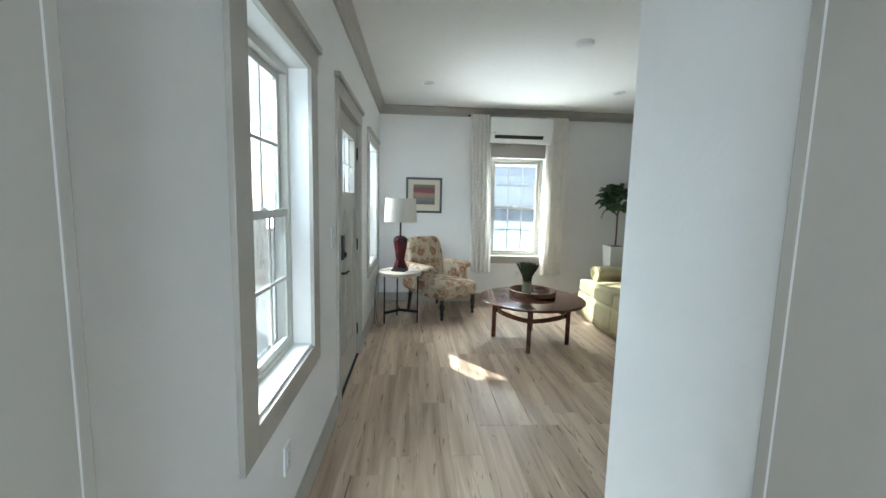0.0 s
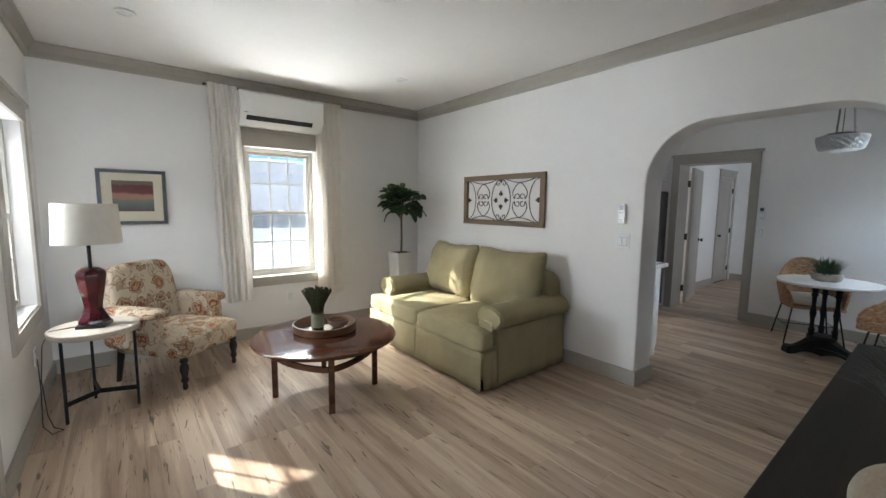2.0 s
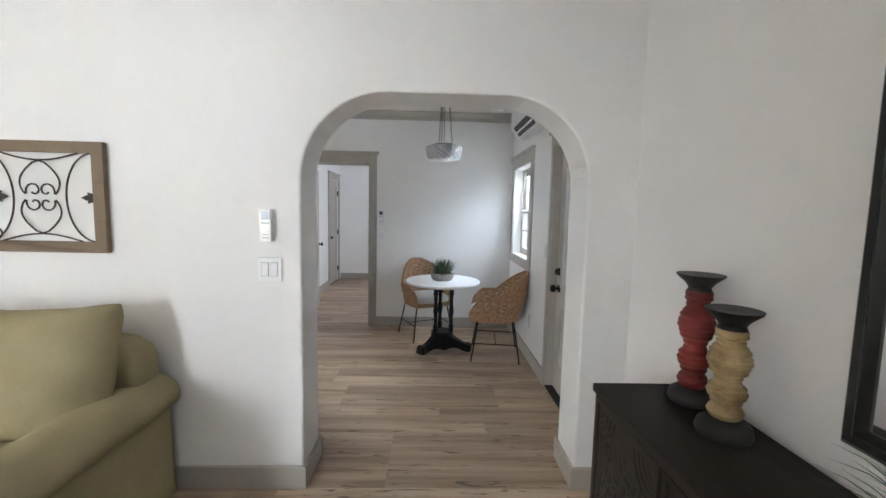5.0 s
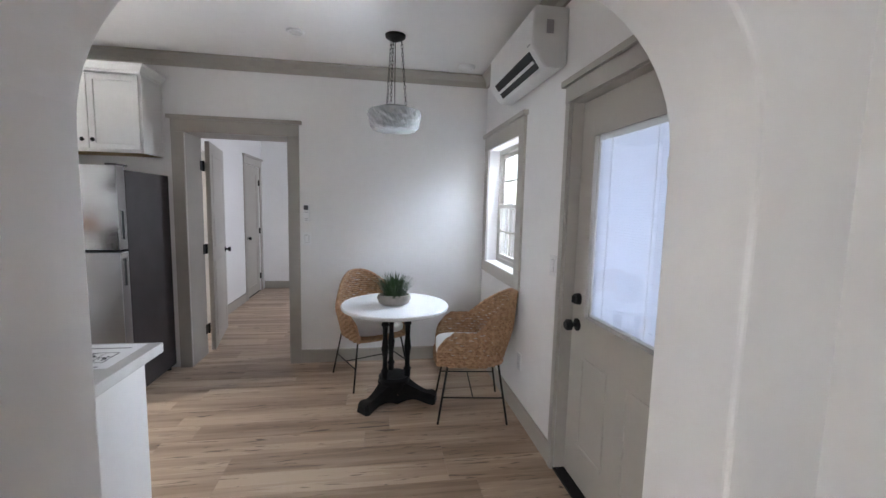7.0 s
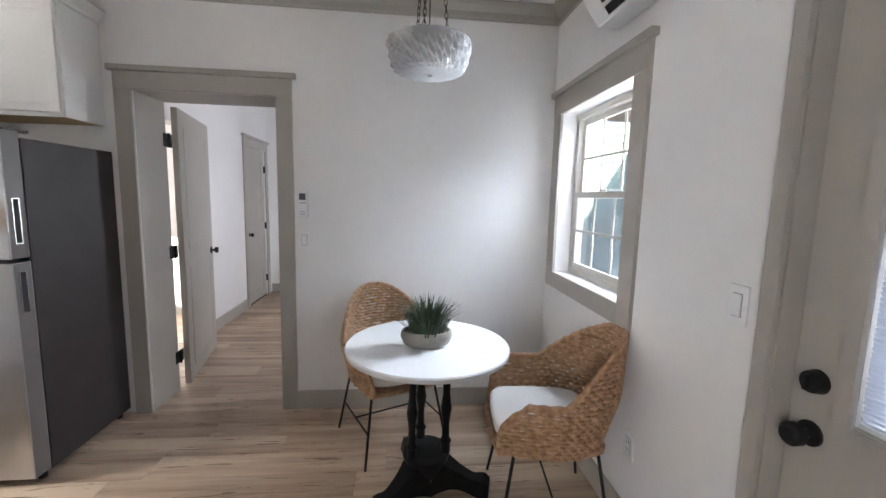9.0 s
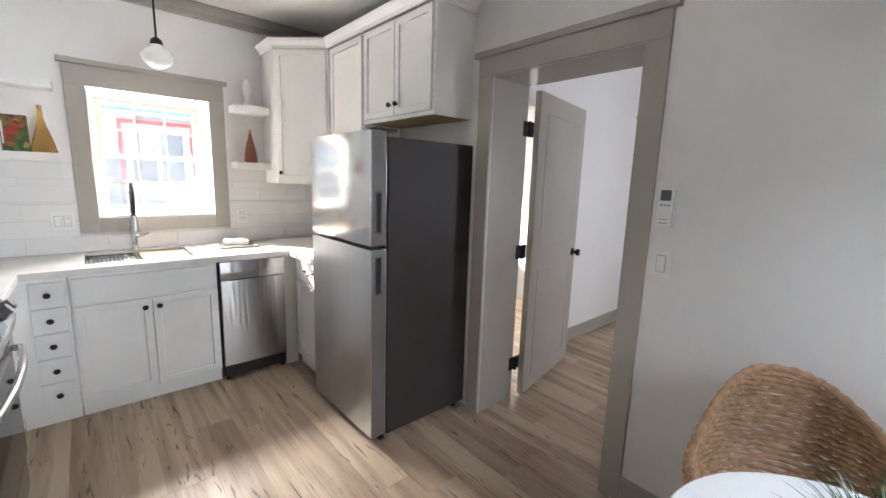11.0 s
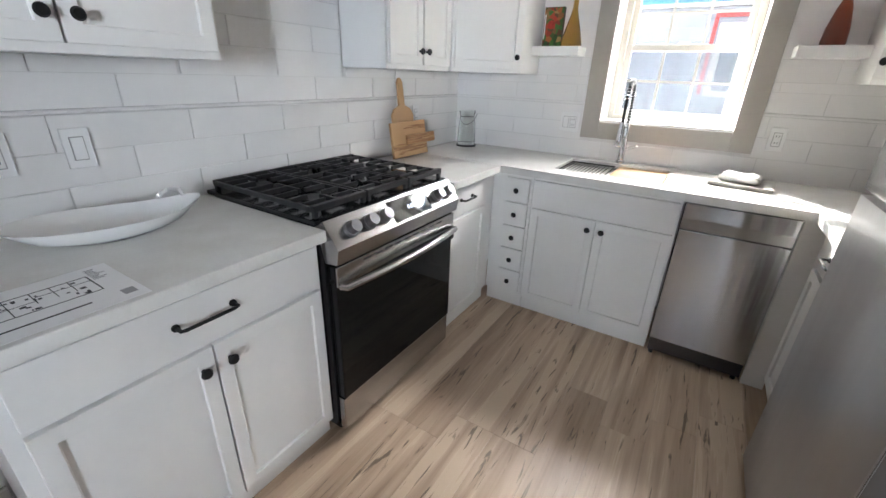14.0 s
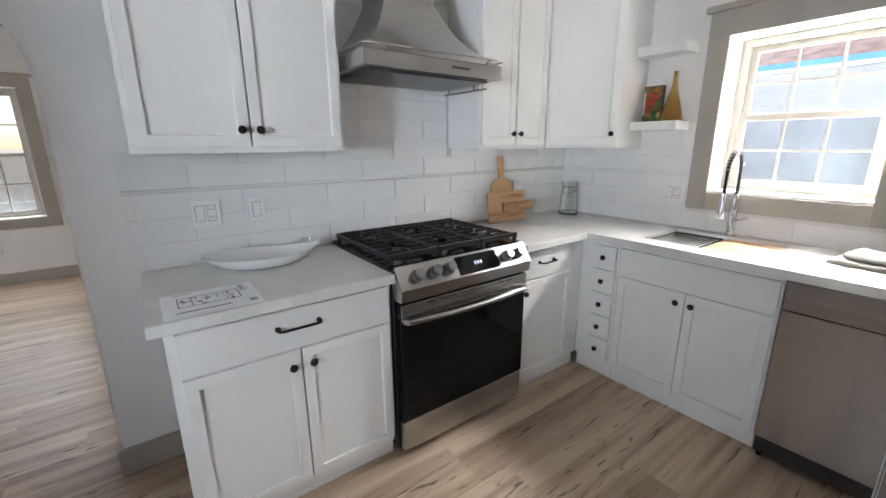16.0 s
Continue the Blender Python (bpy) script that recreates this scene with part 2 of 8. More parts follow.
def lathe(profile, at=(0, 0, 0), seg=24, bm=None, sx=1.0, sy=1.0, rot=0.0, caps=True):
    """A turned body: profile of (radius, height)."""
    bm = bm or bmesh.new()
    at = Vector(at)
    rings = []
    for r, z in profile:
        if r < 1e-5:
            rings.append([bm.verts.new(at + Vector((0, 0, z)))])
        else:
            rings.append([bm.verts.new(at + Vector((sx * r * math.cos(rot + 2 * math.pi * k / seg), sy * r * math.sin(rot + 2 * math.pi * k / seg), z))) for k in range(seg)])
    for a, b in zip(rings, rings[1:]):
        for k in range(seg):
            k2 = (k + 1) % seg
            if len(a) == 1 and len(b) == 1:
                continue
            if len(a) == 1:
                bm.faces.new((a[0], b[k2], b[k]))
            elif len(b) == 1:
                bm.faces.new((a[k], a[k2], b[0]))
            else:
                bm.faces.new((a[k], a[k2], b[k2], b[k]))
    for end, flip in ((rings[0], True), (rings[-1], False)):
        if caps and len(end) > 2:
            bm.faces.new(end[::-1] if flip else end)
    return bm


def tube(pts, r, seg=8, bm=None, closed=False):
    """A round bar along a line of points."""
    bm = bm or bmesh.new()
    pts = [Vector(p) for p in pts]
    n = len(pts)
    rings = []
    up = None
    for i, p in enumerate(pts):
        if closed:
            d = pts[(i + 1) % n] - pts[i - 1]
        else:
            d = pts[min(i + 1, n - 1)] - pts[max(i - 1, 0)]
        d.normalize()
        if up is None:
            up = d.orthogonal().normalized()
        up = (up - d * up.dot(d)).normalized()
        side = d.cross(up)
        rr = r[i] if isinstance(r, (list, tuple)) else r
        rings.append([bm.verts.new(p + rr * (math.cos(a) * up + math.sin(a) * side)) for a in (2 * math.pi * k / seg for k in range(seg))])
    for a, b in zip(rings, rings[1:] + ([rings[0]] if closed else [])):
        for k in range(seg):
            bm.faces.new((a[k], a[(k + 1) % seg], b[(k + 1) % seg], b[k]))
    if not closed:
        bm.faces.new(rings[0][::-1])
        bm.faces.new(rings[-1])
    return bm


def prism(outline, axis, a, b, bm=None):
    """An outline (u, v) pushed from a to b along an axis; u, v are the other two axes in xyz order."""
    bm = bm or bmesh.new()

    def place(u, v, w):
        return {"x": (w, u, v), "y": (u, w, v), "z": (u, v, w)}[axis]
    lo = [bm.verts.new(place(u, v, a)) for u, v in outline]
    hi = [bm.verts.new(place(u, v, b)) for u, v in outline]
    n = len(outline)
    caps = [bm.faces.new(lo[::-1]), bm.faces.new(hi)]
    for k in range(n):
        bm.faces.new((lo[k], lo[(k + 1) % n], hi[(k + 1) % n], hi[k]))
    bm.normal_update()
    bmesh.ops.triangulate(bm, faces=caps)
    return bm


def holed(axis, w0, w1, u0, u1, z0, z1, holes, bm=None):
    """A wall slab from w0 to w1 along axis ("x" or "y"), with rectangular openings (u0, u1, z0, z1) through it."""
    bm = bm or bmesh.new()
    us = sorted({u0, u1, *[h[0] for h in holes], *[h[1] for h in holes]})
    zs = sorted({z0, z1, *[h[2] for h in holes], *[h[3] for h in holes]})
    us, zs = [u for u in us if u0 <= u <= u1], [z for z in zs if z0 <= z <= z1]

    def solid(i, j):
        if not (0 <= i < len(us) - 1 and 0 <= j < len(zs) - 1):
            return False
        u, z = (us[i] + us[i + 1]) / 2, (zs[j] + zs[j + 1]) / 2
        return not any(h[0] < u < h[1] and h[2] < z < h[3] for h in holes)

    def P(w, u, z):
        return (w, u, z) if axis == "x" else (u, w, z)

    def quad(*ps):
        bm.faces.new([bm.verts.new(p) for p in ps])
    for i in range(len(us) - 1):
        for j in range(len(zs) - 1):
            if not solid(i, j):
                continue
            a, b, c, d = us[i], us[i + 1], zs[j], zs[j + 1]
            for w in (w0, w1):
                quad(P(w, a, c), P(w, b, c), P(w, b, d), P(w, a, d))
            for di, dj, e in ((-1, 0, (a, c, a, d)), (1, 0, (b, c, b, d)), (0, -1, (a, c, b, c)), (0, 1, (a, d, b, d))):
                if not solid(i + di, j + dj):
                    quad(P(w0, e[0], e[1]), P(w1, e[0], e[1]), P(w1, e[2], e[3]), P(w0, e[2], e[3]))
    bmesh.ops.remove_doubles(bm, verts=bm.verts, dist=1e-5)
    return bm


def structure(name, bm, material, label, category):
    return single(name, bm, material, label, category, kind="structure")


# ---- the large structure ----
CEIL = 2.67
WX, EX0, EX1 = 0.10, 3.80, 4.08          # west wall face, arch wall faces
NY, KNY = 6.00, 5.90                     # north faces of the living room and the kitchen
SY, KSY = 1.24, 1.285                    # south faces of the living room and the kitchen
KE, BE = 6.845, 7.17                     # kitchen east wall faces

structure("wall_west", holed("x", -0.06, WX, -1.2, 6.16, 0, CEIL, [(1.60, 2.315, 0.69, 2.0), (3.02, 3.99, 0, 2.05), (4.68, 5.52, 0.69, 2.0)]),
          M_WALL, "warm white painted plaster wall with front door and windows", "wall")
structure("wall_north_living", holed("y", NY, 6.16, WX, EX0, 0, CEIL, [(1.64, 2.38, 0.66, 2.03)]), M_WALL,
          "warm white painted plaster wall with curtained window", "wall")
structure("wall_north_kitchen", holed("y", KNY, 6.16, EX1, KE, 0, CEIL, [(5.13, 5.835, 1.14, 1.995)]), M_WALL,
          "white painted kitchen wall with window over the sink", "wall")
AY0, AY1, AZ, AR = 1.49, 2.93, 2.055, 0.43
arch = [(SY - 0.12, 0), (AY0, 0), (AY0, AZ - AR)]
arch += [(AY0 + AR - AR * math.cos(a), AZ - AR + AR * math.sin(a)) for a in (math.pi / 2 * k / 14 for k in range(1, 15))]
arch += [(AY1 - AR + AR * math.sin(a), AZ - AR + AR * math.cos(a)) for a in (math.pi / 2 * k / 14 for k in range(0, 14))]
arch += [(AY1, AZ - AR), (AY1, 0), (6.16, 0), (6.16, CEIL), (SY - 0.12, CEIL)]
arch_wall = structure("wall_arch", prism(arch, "x", EX0, EX1), M_WALL, "thick white plaster wall with rounded arch opening", "wall")
bev = arch_wall.modifiers.new("soft", "BEVEL")
bev.width, bev.segments, bev.limit_method, bev.angle_limit = 0.012, 3, "ANGLE", radians(60)
structure("wall_south_living", box(1.08, EX0, 1.10, SY, 0, CEIL, bevel=0), M_WALL, "plain warm white wall behind the sideboard", "wall")
structure("wall_entry_side", box(1.08, 1.20, 0.80, 1.10, 0, CEIL), M_WALL, "plain white wall end beside the entry doorway", "wall")
structure("wall_entry", holed("y", 0.66, 0.80, WX, 2.6, 0, CEIL, [(0.23, 1.058, 0, 2.05)]), M_WALL, "white wall with cased doorway", "wall")
# unseen opening behind the camera, added to let lamp light in
structure("wall_back_room", holed("y", -1.3, -1.2, -0.06, 2.6, 0, CEIL, [(0.25, 1.45, 0.8, 2.0)]), M_WALL, "plain white wall closing the back room, with an added unseen opening", "wall")
structure("wall_back_room_side", box(2.6, 2.7, -1.3, 0.80, 0, CEIL), M_WALL, "plain white side wall of the back room", "wall")
structure("wall_south_kitchen", holed("y", 1.12, KSY, EX1, KE, 0, CEIL, [(4.11, 5.105, 0, 2.04), (5.87, 6.68, 0.99, 1.985)]), M_WALL,
          "white kitchen wall with glazed back door and window", "wall")
structure("wall_east_kitchen", holed("x", KE, BE, KSY - 0.165, 6.16, 0, CEIL, [(3.07, 3.90, 0, 2.045)]), M_WALL,
          "white wall with cased bedroom doorway", "wall")
structure("wall_hall_north", holed("y", 4.22, 4.34, BE, 10.42, 0, CEIL, [(7.30, 8.12, 0, 2.03), (9.46, 10.17, 0, 2.03)]), M_WALL, "white hall wall with a closed door", "wall")
# unseen opening added so the room shows bright through the door gap
structure("wall_bath_north", holed("y", 6.06, 6.16, BE, 9.1, 0, CEIL, [(7.9, 8.8, 0.9, 2.0)]), M_WALL, "plain white wall of the side room with an added unseen opening", "wall")
structure("wall_bath_east", box(9.1, 9.2, 4.34, 6.16, 0, CEIL), M_WALL, "plain white end wall of the side room", "wall")
structure("wall_hall_end", box(10.32, 10.42, 1.9, 4.22, 0, CEIL), M_WALL, "plain white wall at the end of the hall", "wall")
# opening added out of view to light the hall
structure("wall_hall_south", holed("y", 1.9, 2.0, BE, 10.32, 0, CEIL, [(8.2, 8.9, 0.8, 2.0)]), M_WALL, "white wall closing the hall room, with an added unseen opening", "wall")
structure("ceiling_living", box(-0.06, EX0, -1.3, 6.16, CEIL, CEIL + 0.12), M_CEIL, "smooth white painted ceiling", "ceiling")
structure("ceiling_kitchen", box(EX0 + 0.002, 10.42, 1.12, 6.16, CEIL, CEIL + 0.12), M_CEIL, "smooth white painted ceiling", "ceiling")
# unseen eave; its depth is set to stop the sun on the sofa
structure("roof_eave", box(-0.6, 10.9, 6.175, 7.35, 2.56, 2.66), M_PORCH, "unseen white boarded eave along the north wall, sized to cut the sun", "roof")
structure("roof_slab", box(-0.6, 10.9, -1.6, 6.6, CEIL + 0.13, CEIL + 0.22), M_SHINGLE, "plain roof over the house", "roof")


def crown(name, pts_axis):
    """Greige moulding under the ceiling: a flat band with a small cove on top."""
    axis, wall, way, a, b, h = pts_axis
    out = [(0, 0), (0.018, 0), (0.022, 0.012), (0.022, h * 0.45), (0.05, h * 0.78), (0.075, h - 0.012), (0.075, h), (0, h)]
    bm = prism([(wall + way * u, CEIL - h + v - 0.001) for u, v in out], axis, a, b)
    return structure(name, bm, M_TRIM, "greige painted crown moulding under the ceiling", "moulding")


crown("trim_crown_north", ("x", NY, -1, WX, EX0, 0.11))
crown("trim_crown_east", ("y", EX0, -1, SY, NY, 0.11))
crown("trim_crown_west", ("y", WX, 1, 0.80, NY, 0.11))
crown("trim_crown_south", ("x", SY, 1, 1.08, EX0, 0.11))
crown("trim_crown_kitchen_east", ("y", KE, -1, KSY, KNY, 0.098))
crown("trim_crown_kitchen_south", ("x", KSY, 1, EX1, KE, 0.098))
crown("trim_crown_kitchen_north", ("x", KNY, -1, EX1, KE, 0.098))


def baseboard(name, axis, wall, way, a, b, h=0.125):
    bm = prism([(wall + way * u, v) for u, v in ((0, 0.002), (0.015, 0.002), (0.015, h - 0.006), (0.011, h), (0, h))], axis, a, b)
    return structure(name, bm, M_TRIM, "greige painted flat baseboard", "baseboard")


# outline order for "x" pushes is (y, z); for "y" pushes it is (x, z)
baseboard("baseboard_north", "x", NY, -1, WX + 0.016, EX0 - 0.016)
baseboard("baseboard_west_a", "y", WX, 1, 0.80, 2.93)
baseboard("baseboard_west_b", "y", WX, 1, 4.08, NY - 0.001)
baseboard("baseboard_east_a", "y", EX0, -1, AY1, NY - 0.016)
baseboard("baseboard_east_b", "y", EX0, -1, SY + 0.016, AY0)
baseboard("baseboard_arch_north", "x", AY1, -1, EX0 - 0.015, EX1 + 0.015)
baseboard("baseboard_arch_south", "x", AY0, 1, EX0 - 0.015, EX1 + 0.015)
baseboard("baseboard_kitchen_arch", "y", EX1, 1, AY1 + 0.001, 3.148)
baseboard("baseboard_south", "x", SY, 1, 1.08, EX0 - 0.001)
baseboard("baseboard_kitchen_east", "y", KE, -1, KSY + 0.016, 2.972)
baseboard("baseboard_kitchen_south", "x", KSY, 1, 5.142, KE - 0.001)
baseboard("baseboard_hall_north", "x", 4.22, -1, 8.12, 9.36)
baseboard("baseboard_hall_end", "y", 10.32, -1, 2.0, 4.20)


def casing(name, axis, wall, way, u0, u1, z0, z1, wid=0.095, head=0.105, sill=False, label="greige painted flat casing with a capped head", depth=0.018):
    """Flat legs, a taller head with a cap, and for windows an apron below."""
    e = thing(name, (u0 if axis == "y" else wall, wall if axis == "y" else u0, max(z0, 0.0)), label, "casing", kind="structure")

    def slab(nm, a, b, c, d, t0, t1):
        w0, w1 = sorted((wall + way * t0, wall + way * t1))
        bm = box(a, b, w0, w1, c, d, 0.002) if axis == "y" else box(w0, w1, a, b, c, d, 0.002)
        part(nm, bm, M_TRIM, e)
    zb = z0 - (0.10 if sill else 0)
    slab("leg", u0 - wid, u0, zb, z1, 0, depth)
    slab("leg", u1, u1 + wid, zb, z1, 0, depth)
    slab("head", u0 - wid, u1 + wid, z1 + 0.0005, z1 + head, 0, depth + 0.003)
    slab("cap", u0 - wid - 0.025, u1 + wid + 0.025, z1 + head + 0.0005, z1 + head + 0.032, 0, depth + 0.02)
    if sill:
        slab("apron", u0 + 0.0005, u1 - 0.0005, zb, z0, 0, depth)
    return e


casing("trim_window_west_a", "x", WX, 1, 1.60, 2.315, 0.69, 2.0, wid=0.115, sill=True)
casing("trim_front_door", "x", WX, 1, 3.035, 3.975, 0.0, 2.04, wid=0.085)
casing("trim_window_west_b", "x", WX, 1, 4.68, 5.52, 0.69, 2.0, wid=0.115, sill=True)
casing("trim_window_north", "y", NY, -1, 1.64, 2.38, 0.66, 2.03, wid=0.10, sill=True, head=0.16)
casing("trim_window_kitchen", "y", KNY, -1, 5.13, 5.835, 1.14, 1.995, wid=0.105, sill=True, head=0.13)
casing("trim_window_dining", "y", KSY, 1, 5.87, 6.68, 0.99, 1.985, wid=0.11, sill=True, head=0.12)
casing("trim_back_door", "y", KSY, 1, 4.125, 5.095, 0.0, 2.03, wid=0.046, head=0.085)
casing("trim_bedroom_door", "x", KE, -1, 3.07, 3.90, 0.0, 2.045, wid=0.098)
casing("trim_entry_door", "y", 0.80, 1, 0.23, 1.058, 0.0, 2.05, wid=0.072)
casing("trim_entry_back", "y", 0.66, -1, 0.23, 1.058, 0.0, 2.05, wid=0.072)
# painted jamb linings of the doorways
for nm, bm in (("trim_jamb_bedroom", holed("x", KE + 0.004, BE - 0.004, 3.05, 3.92, 0, 2.065, [(3.0705, 3.8995, -1, 2.0445)])),
               ("trim_jamb_back", holed("y", 1.124, 1.283, 4.1105, 5.1045, 0.0115, 2.0395, [(4.1285, 5.0915, -1, 2.0295)])),
               ("trim_jamb_front", holed("x", -0.055, 0.098, 3.0205, 3.9895, 0.0115, 2.0495, [(3.0385, 3.9715, -1, 2.0365)])),
               ("trim_jamb_entry", holed("y", 0.664, 0.796, 0.21, 1.078, 0, 2.07, [(0.2305, 1.0575, -1, 2.0495)]))):
    structure(nm, bm, M_TRIM, "greige painted door jamb", "jamb")


def window(name, axis, wout, way, u0, u1, z0, z1, label, cols=3, screen=False):
    """A white vinyl double-hung window with grilles. wout: outer wall plane; way points into the room."""
    e = thing(name, ((u0, wout, z0) if axis == "y" else (wout, u0, z0)), label, "window", kind="structure")

    def bx(t0, t1, a, b, c, d, bevel=0.002, bm=None):
        w0, w1 = sorted((wout + way * t0, wout + way * t1))
        return box(a, b, w0, w1, c, d, bevel, bm) if axis == "y" else box(w0, w1, a, b, c, d, bevel, bm)
    f = 0.038
    fr = bx(0.005, 0.075, u0 + 0.001, u0 + f, z0, z1)
    bx(0.005, 0.075, u1 - f, u1 - 0.001, z0, z1, bm=fr)
    bx(0.005, 0.075, u0 + f, u1 - f, z0 + 0.001, z0 + f, bm=fr)
    bx(0.005, 0.075, u0 + f, u1 - f, z1 - f, z1 - 0.001, bm=fr)
    part("window_frame", fr, M_SASH, e)
    zm = (z0 + z1) / 2
    for nm, a, b, t in (("upper_sash", zm - 0.018, z1 - f - 0.001, 0.020), ("lower_sash", z0 + f + 0.001, zm + 0.018, 0.048)):
        s = 0.034
        l, r = u0 + f + 0.002, u1 - f - 0.002
        bm = bx(t, t + 0.024, l, l + s, a, b)
        bx(t, t + 0.024, r - s, r, a, b, bm=bm)
        bx(t, t + 0.024, l + s, r - s, a, a + s, bm=bm)
        bx(t, t + 0.024, l + s, r - s, b - s, b, bm=bm)
        sash = part(nm, bm, M_SASH, e)
        pane = part("pane", bx(t + 0.010, t + 0.014, l + s, r - s, a + s, b - s, 0), M_GLASS, sash)
        pane.visible_shadow = False
        g = bmesh.new()
        for k in range(1, cols):
            u = l + s + (r - l - 2 * s) * k / cols
            bx(t + 0.015, t + 0.021, u - 0.007, u + 0.007, a + s, b - s, 0, bm=g)
        zz = (a + b) / 2
        bx(t + 0.0145, t + 0.0215, l + s, r - s, zz - 0.007, zz + 0.007, 0, bm=g)
        part("grille", g, M_SASH, sash)
    part("latch", bx(0.072, 0.084, (u0 + u1) / 2 - 0.03, (u0 + u1) / 2 + 0.03, zm + 0.018, zm + 0.03, 0.003), M_VINYL, e)
    return e


window("window_1", "x", -0.06, 1, 1.60, 2.315, 0.69, 2.0, "white vinyl double-hung window with grilles by the front door")
window("window_2", "x", -0.06, 1, 4.68, 5.52, 0.69, 2.0, "white vinyl double-hung window with grilles beside the armchair")
window("window_3", "y", 6.16, -1, 1.64, 2.38, 0.66, 2.03, "white vinyl double-hung window between white curtains")
window("window_4", "y", 6.16, -1, 5.13, 5.835, 1.14, 1.995, "white vinyl double-hung window above the kitchen sink")
window("window_5", "y", 1.12, 1, 5.87, 6.68, 0.99, 1.985, "white vinyl double-hung window beside the back door")
# white painted reveals and sills
for nm, bm in (("window_sill_west_a", box(0.0155, WX + 0.001, 1.6005, 2.3145, 0.6905, 0.703, 0.002)),
               ("window_sill_west_b", box(0.0155, WX + 0.001, 4.6805, 5.5195, 0.6905, 0.703, 0.002)),
               ("window_sill_kitchen", box(5.1305, 5.8345, KNY - 0.001, 6.084, 1.1405, 1.153, 0.002))):
    structure(nm, bm, M_WHITE, "white painted window sill", "sill")

# ---- outdoors ----
structure("ground", box(-400, 400, -400, 400, -0.60, -0.35), M_GROUND, "dry bare ground round the house", "ground")
structure("porch_floor", box(-2.6, -0.062, 0.2, 7.5, -0.34, -0.12), M_DECK, "grey painted porch floor", "porch")
# added roof; its north edge cuts the sun patch on the living-room floor
structure("porch_roof", box(-1.75, -0.065, 0.2, 7.10, 2.45, 2.58), M_PORCH, "white porch roof with flat ceiling, reach set to trim the sun patch", "porch")
structure("floor_slab", box(-0.05, 10.4, -1.29, 6.15, -0.34, -0.012), M_FLOORBASE, "dark subfloor under the planks", "floor")

# ---- materials of the kitchen ----
M_STEEL = mat("brushed_steel", (0.46, 0.45, 0.44), 0.24, metal=1.0, var=0.08, scale=2, stretch=(1, 1, 12))
M_STEELDOOR = mat("brushed_steel_door", (0.50, 0.505, 0.515), 0.30, metal=1.0, var=0.03, scale=3, stretch=(6, 6, 0.4))
M_FRIDGESIDE = mat("grey_appliance_paint", (0.050, 0.041, 0.040), 0.46, var=0.08, scale=6, bump=0.10, bscale=300, spec=0.3)
def brushed(m, amount=0.75):
    """Horizontal brushing: draws reflections out up and down."""
    n, l = m.node_tree.nodes, m.node_tree.links
    t = n.new("ShaderNodeTangent")
    t.direction_type, t.axis = "RADIAL", "Z"
    b = n["Principled BSDF"]
    b.inputs["Anisotropic"].default_value, b.inputs["Anisotropic Rotation"].default_value = amount, 0.25
    l.new(t.outputs[0], b.inputs["Tangent"])


brushed(M_STEELDOOR, 0.4)
M_STEELGLOSS = mat("polished_steel_door", (0.54, 0.545, 0.55), 0.18, metal=1.0, var=0.03, scale=3, stretch=(6, 6, 0.4))
M_DOOREDGE = mat("satin_grey_door_edge", (0.165, 0.148, 0.14), 0.38, var=0.05, scale=6)
M_STEELDW = mat("brushed_steel_panel", (0.49, 0.49, 0.49), 0.24, metal=1.0, var=0.10, scale=2, stretch=(1.3, 1.3, 0.12), bump=0.7, bscale=8)
brushed(M_STEELDW, 0.92)
M_CHROME = mat("chrome", (0.75, 0.75, 0.76), 0.08, metal=1.0, var=0.02)
M_QUARTZ = mat("white_quartz", (0.74, 0.73, 0.70), 0.18, var=0.06, scale=9, color2=(0.66, 0.645, 0.61))
M_TILE = mat("white_glazed_tile", (0.80, 0.79, 0.775), 0.12, var=0.02, scale=4, bump=0.05, bscale=7, rand=0.03)
M_GROUT = mat("white_grout", (0.68, 0.67, 0.65), 0.9, bump=0.2, bscale=200)
M_IRON = mat("cast_iron", (0.016, 0.016, 0.017), 0.5, var=0.3, scale=30, bump=0.2, bscale=150)
M_ENAMEL = mat("black_enamel", (0.010, 0.010, 0.011), 0.15, var=0.2)
M_BLKGLASS = mat("black_oven_glass", (0.006, 0.006, 0.006), 0.05, var=0.2, spec=0.22)
M_DISPLAY = mat("black_display_glass", (0.008, 0.008, 0.009), 0.06, var=0.2, spec=0.6)
M_STEELKNOB = mat("satin_steel_knob", (0.24, 0.24, 0.25), 0.30, metal=1.0, var=0.1)
M_KNOB = mat("dark_steel_knob", (0.10, 0.10, 0.105), 0.3, metal=0.8)
M_BOARD = wood_mat("acacia_board", [(0.12, 0.045, 0.017), (0.28, 0.13, 0.05), (0.44, 0.245, 0.105), (0.32, 0.155, 0.062), (0.47, 0.28, 0.13), (0.21, 0.09, 0.034)], 0.45, axis="Y", grain=26, rand=0.3, bands=(24.0, 0.9, 3, 0.6))
M_BAMBOO = wood_mat("bamboo_board", [(0.42, 0.24, 0.11), (0.55, 0.33, 0.17), (0.60, 0.38, 0.21)], 0.5, axis="X", grain=30, rand=0.1)
M_PLYWOOD = mat("raw_plywood", (0.50, 0.33, 0.16), 0.7, var=0.2, scale=5, stretch=(1, 8, 1))
M_CLEAR = glass_mat("clear_glass", (0.95, 0.98, 0.97))
M_OIL = glass_mat("golden_oil_glass", (0.80, 0.50, 0.13))
M_VINEGAR = glass_mat("dark_red_vinegar_glass", (0.42, 0.10, 0.05))
M_CORK = mat("cork", (0.45, 0.28, 0.14), 0.8, var=0.2, scale=40)
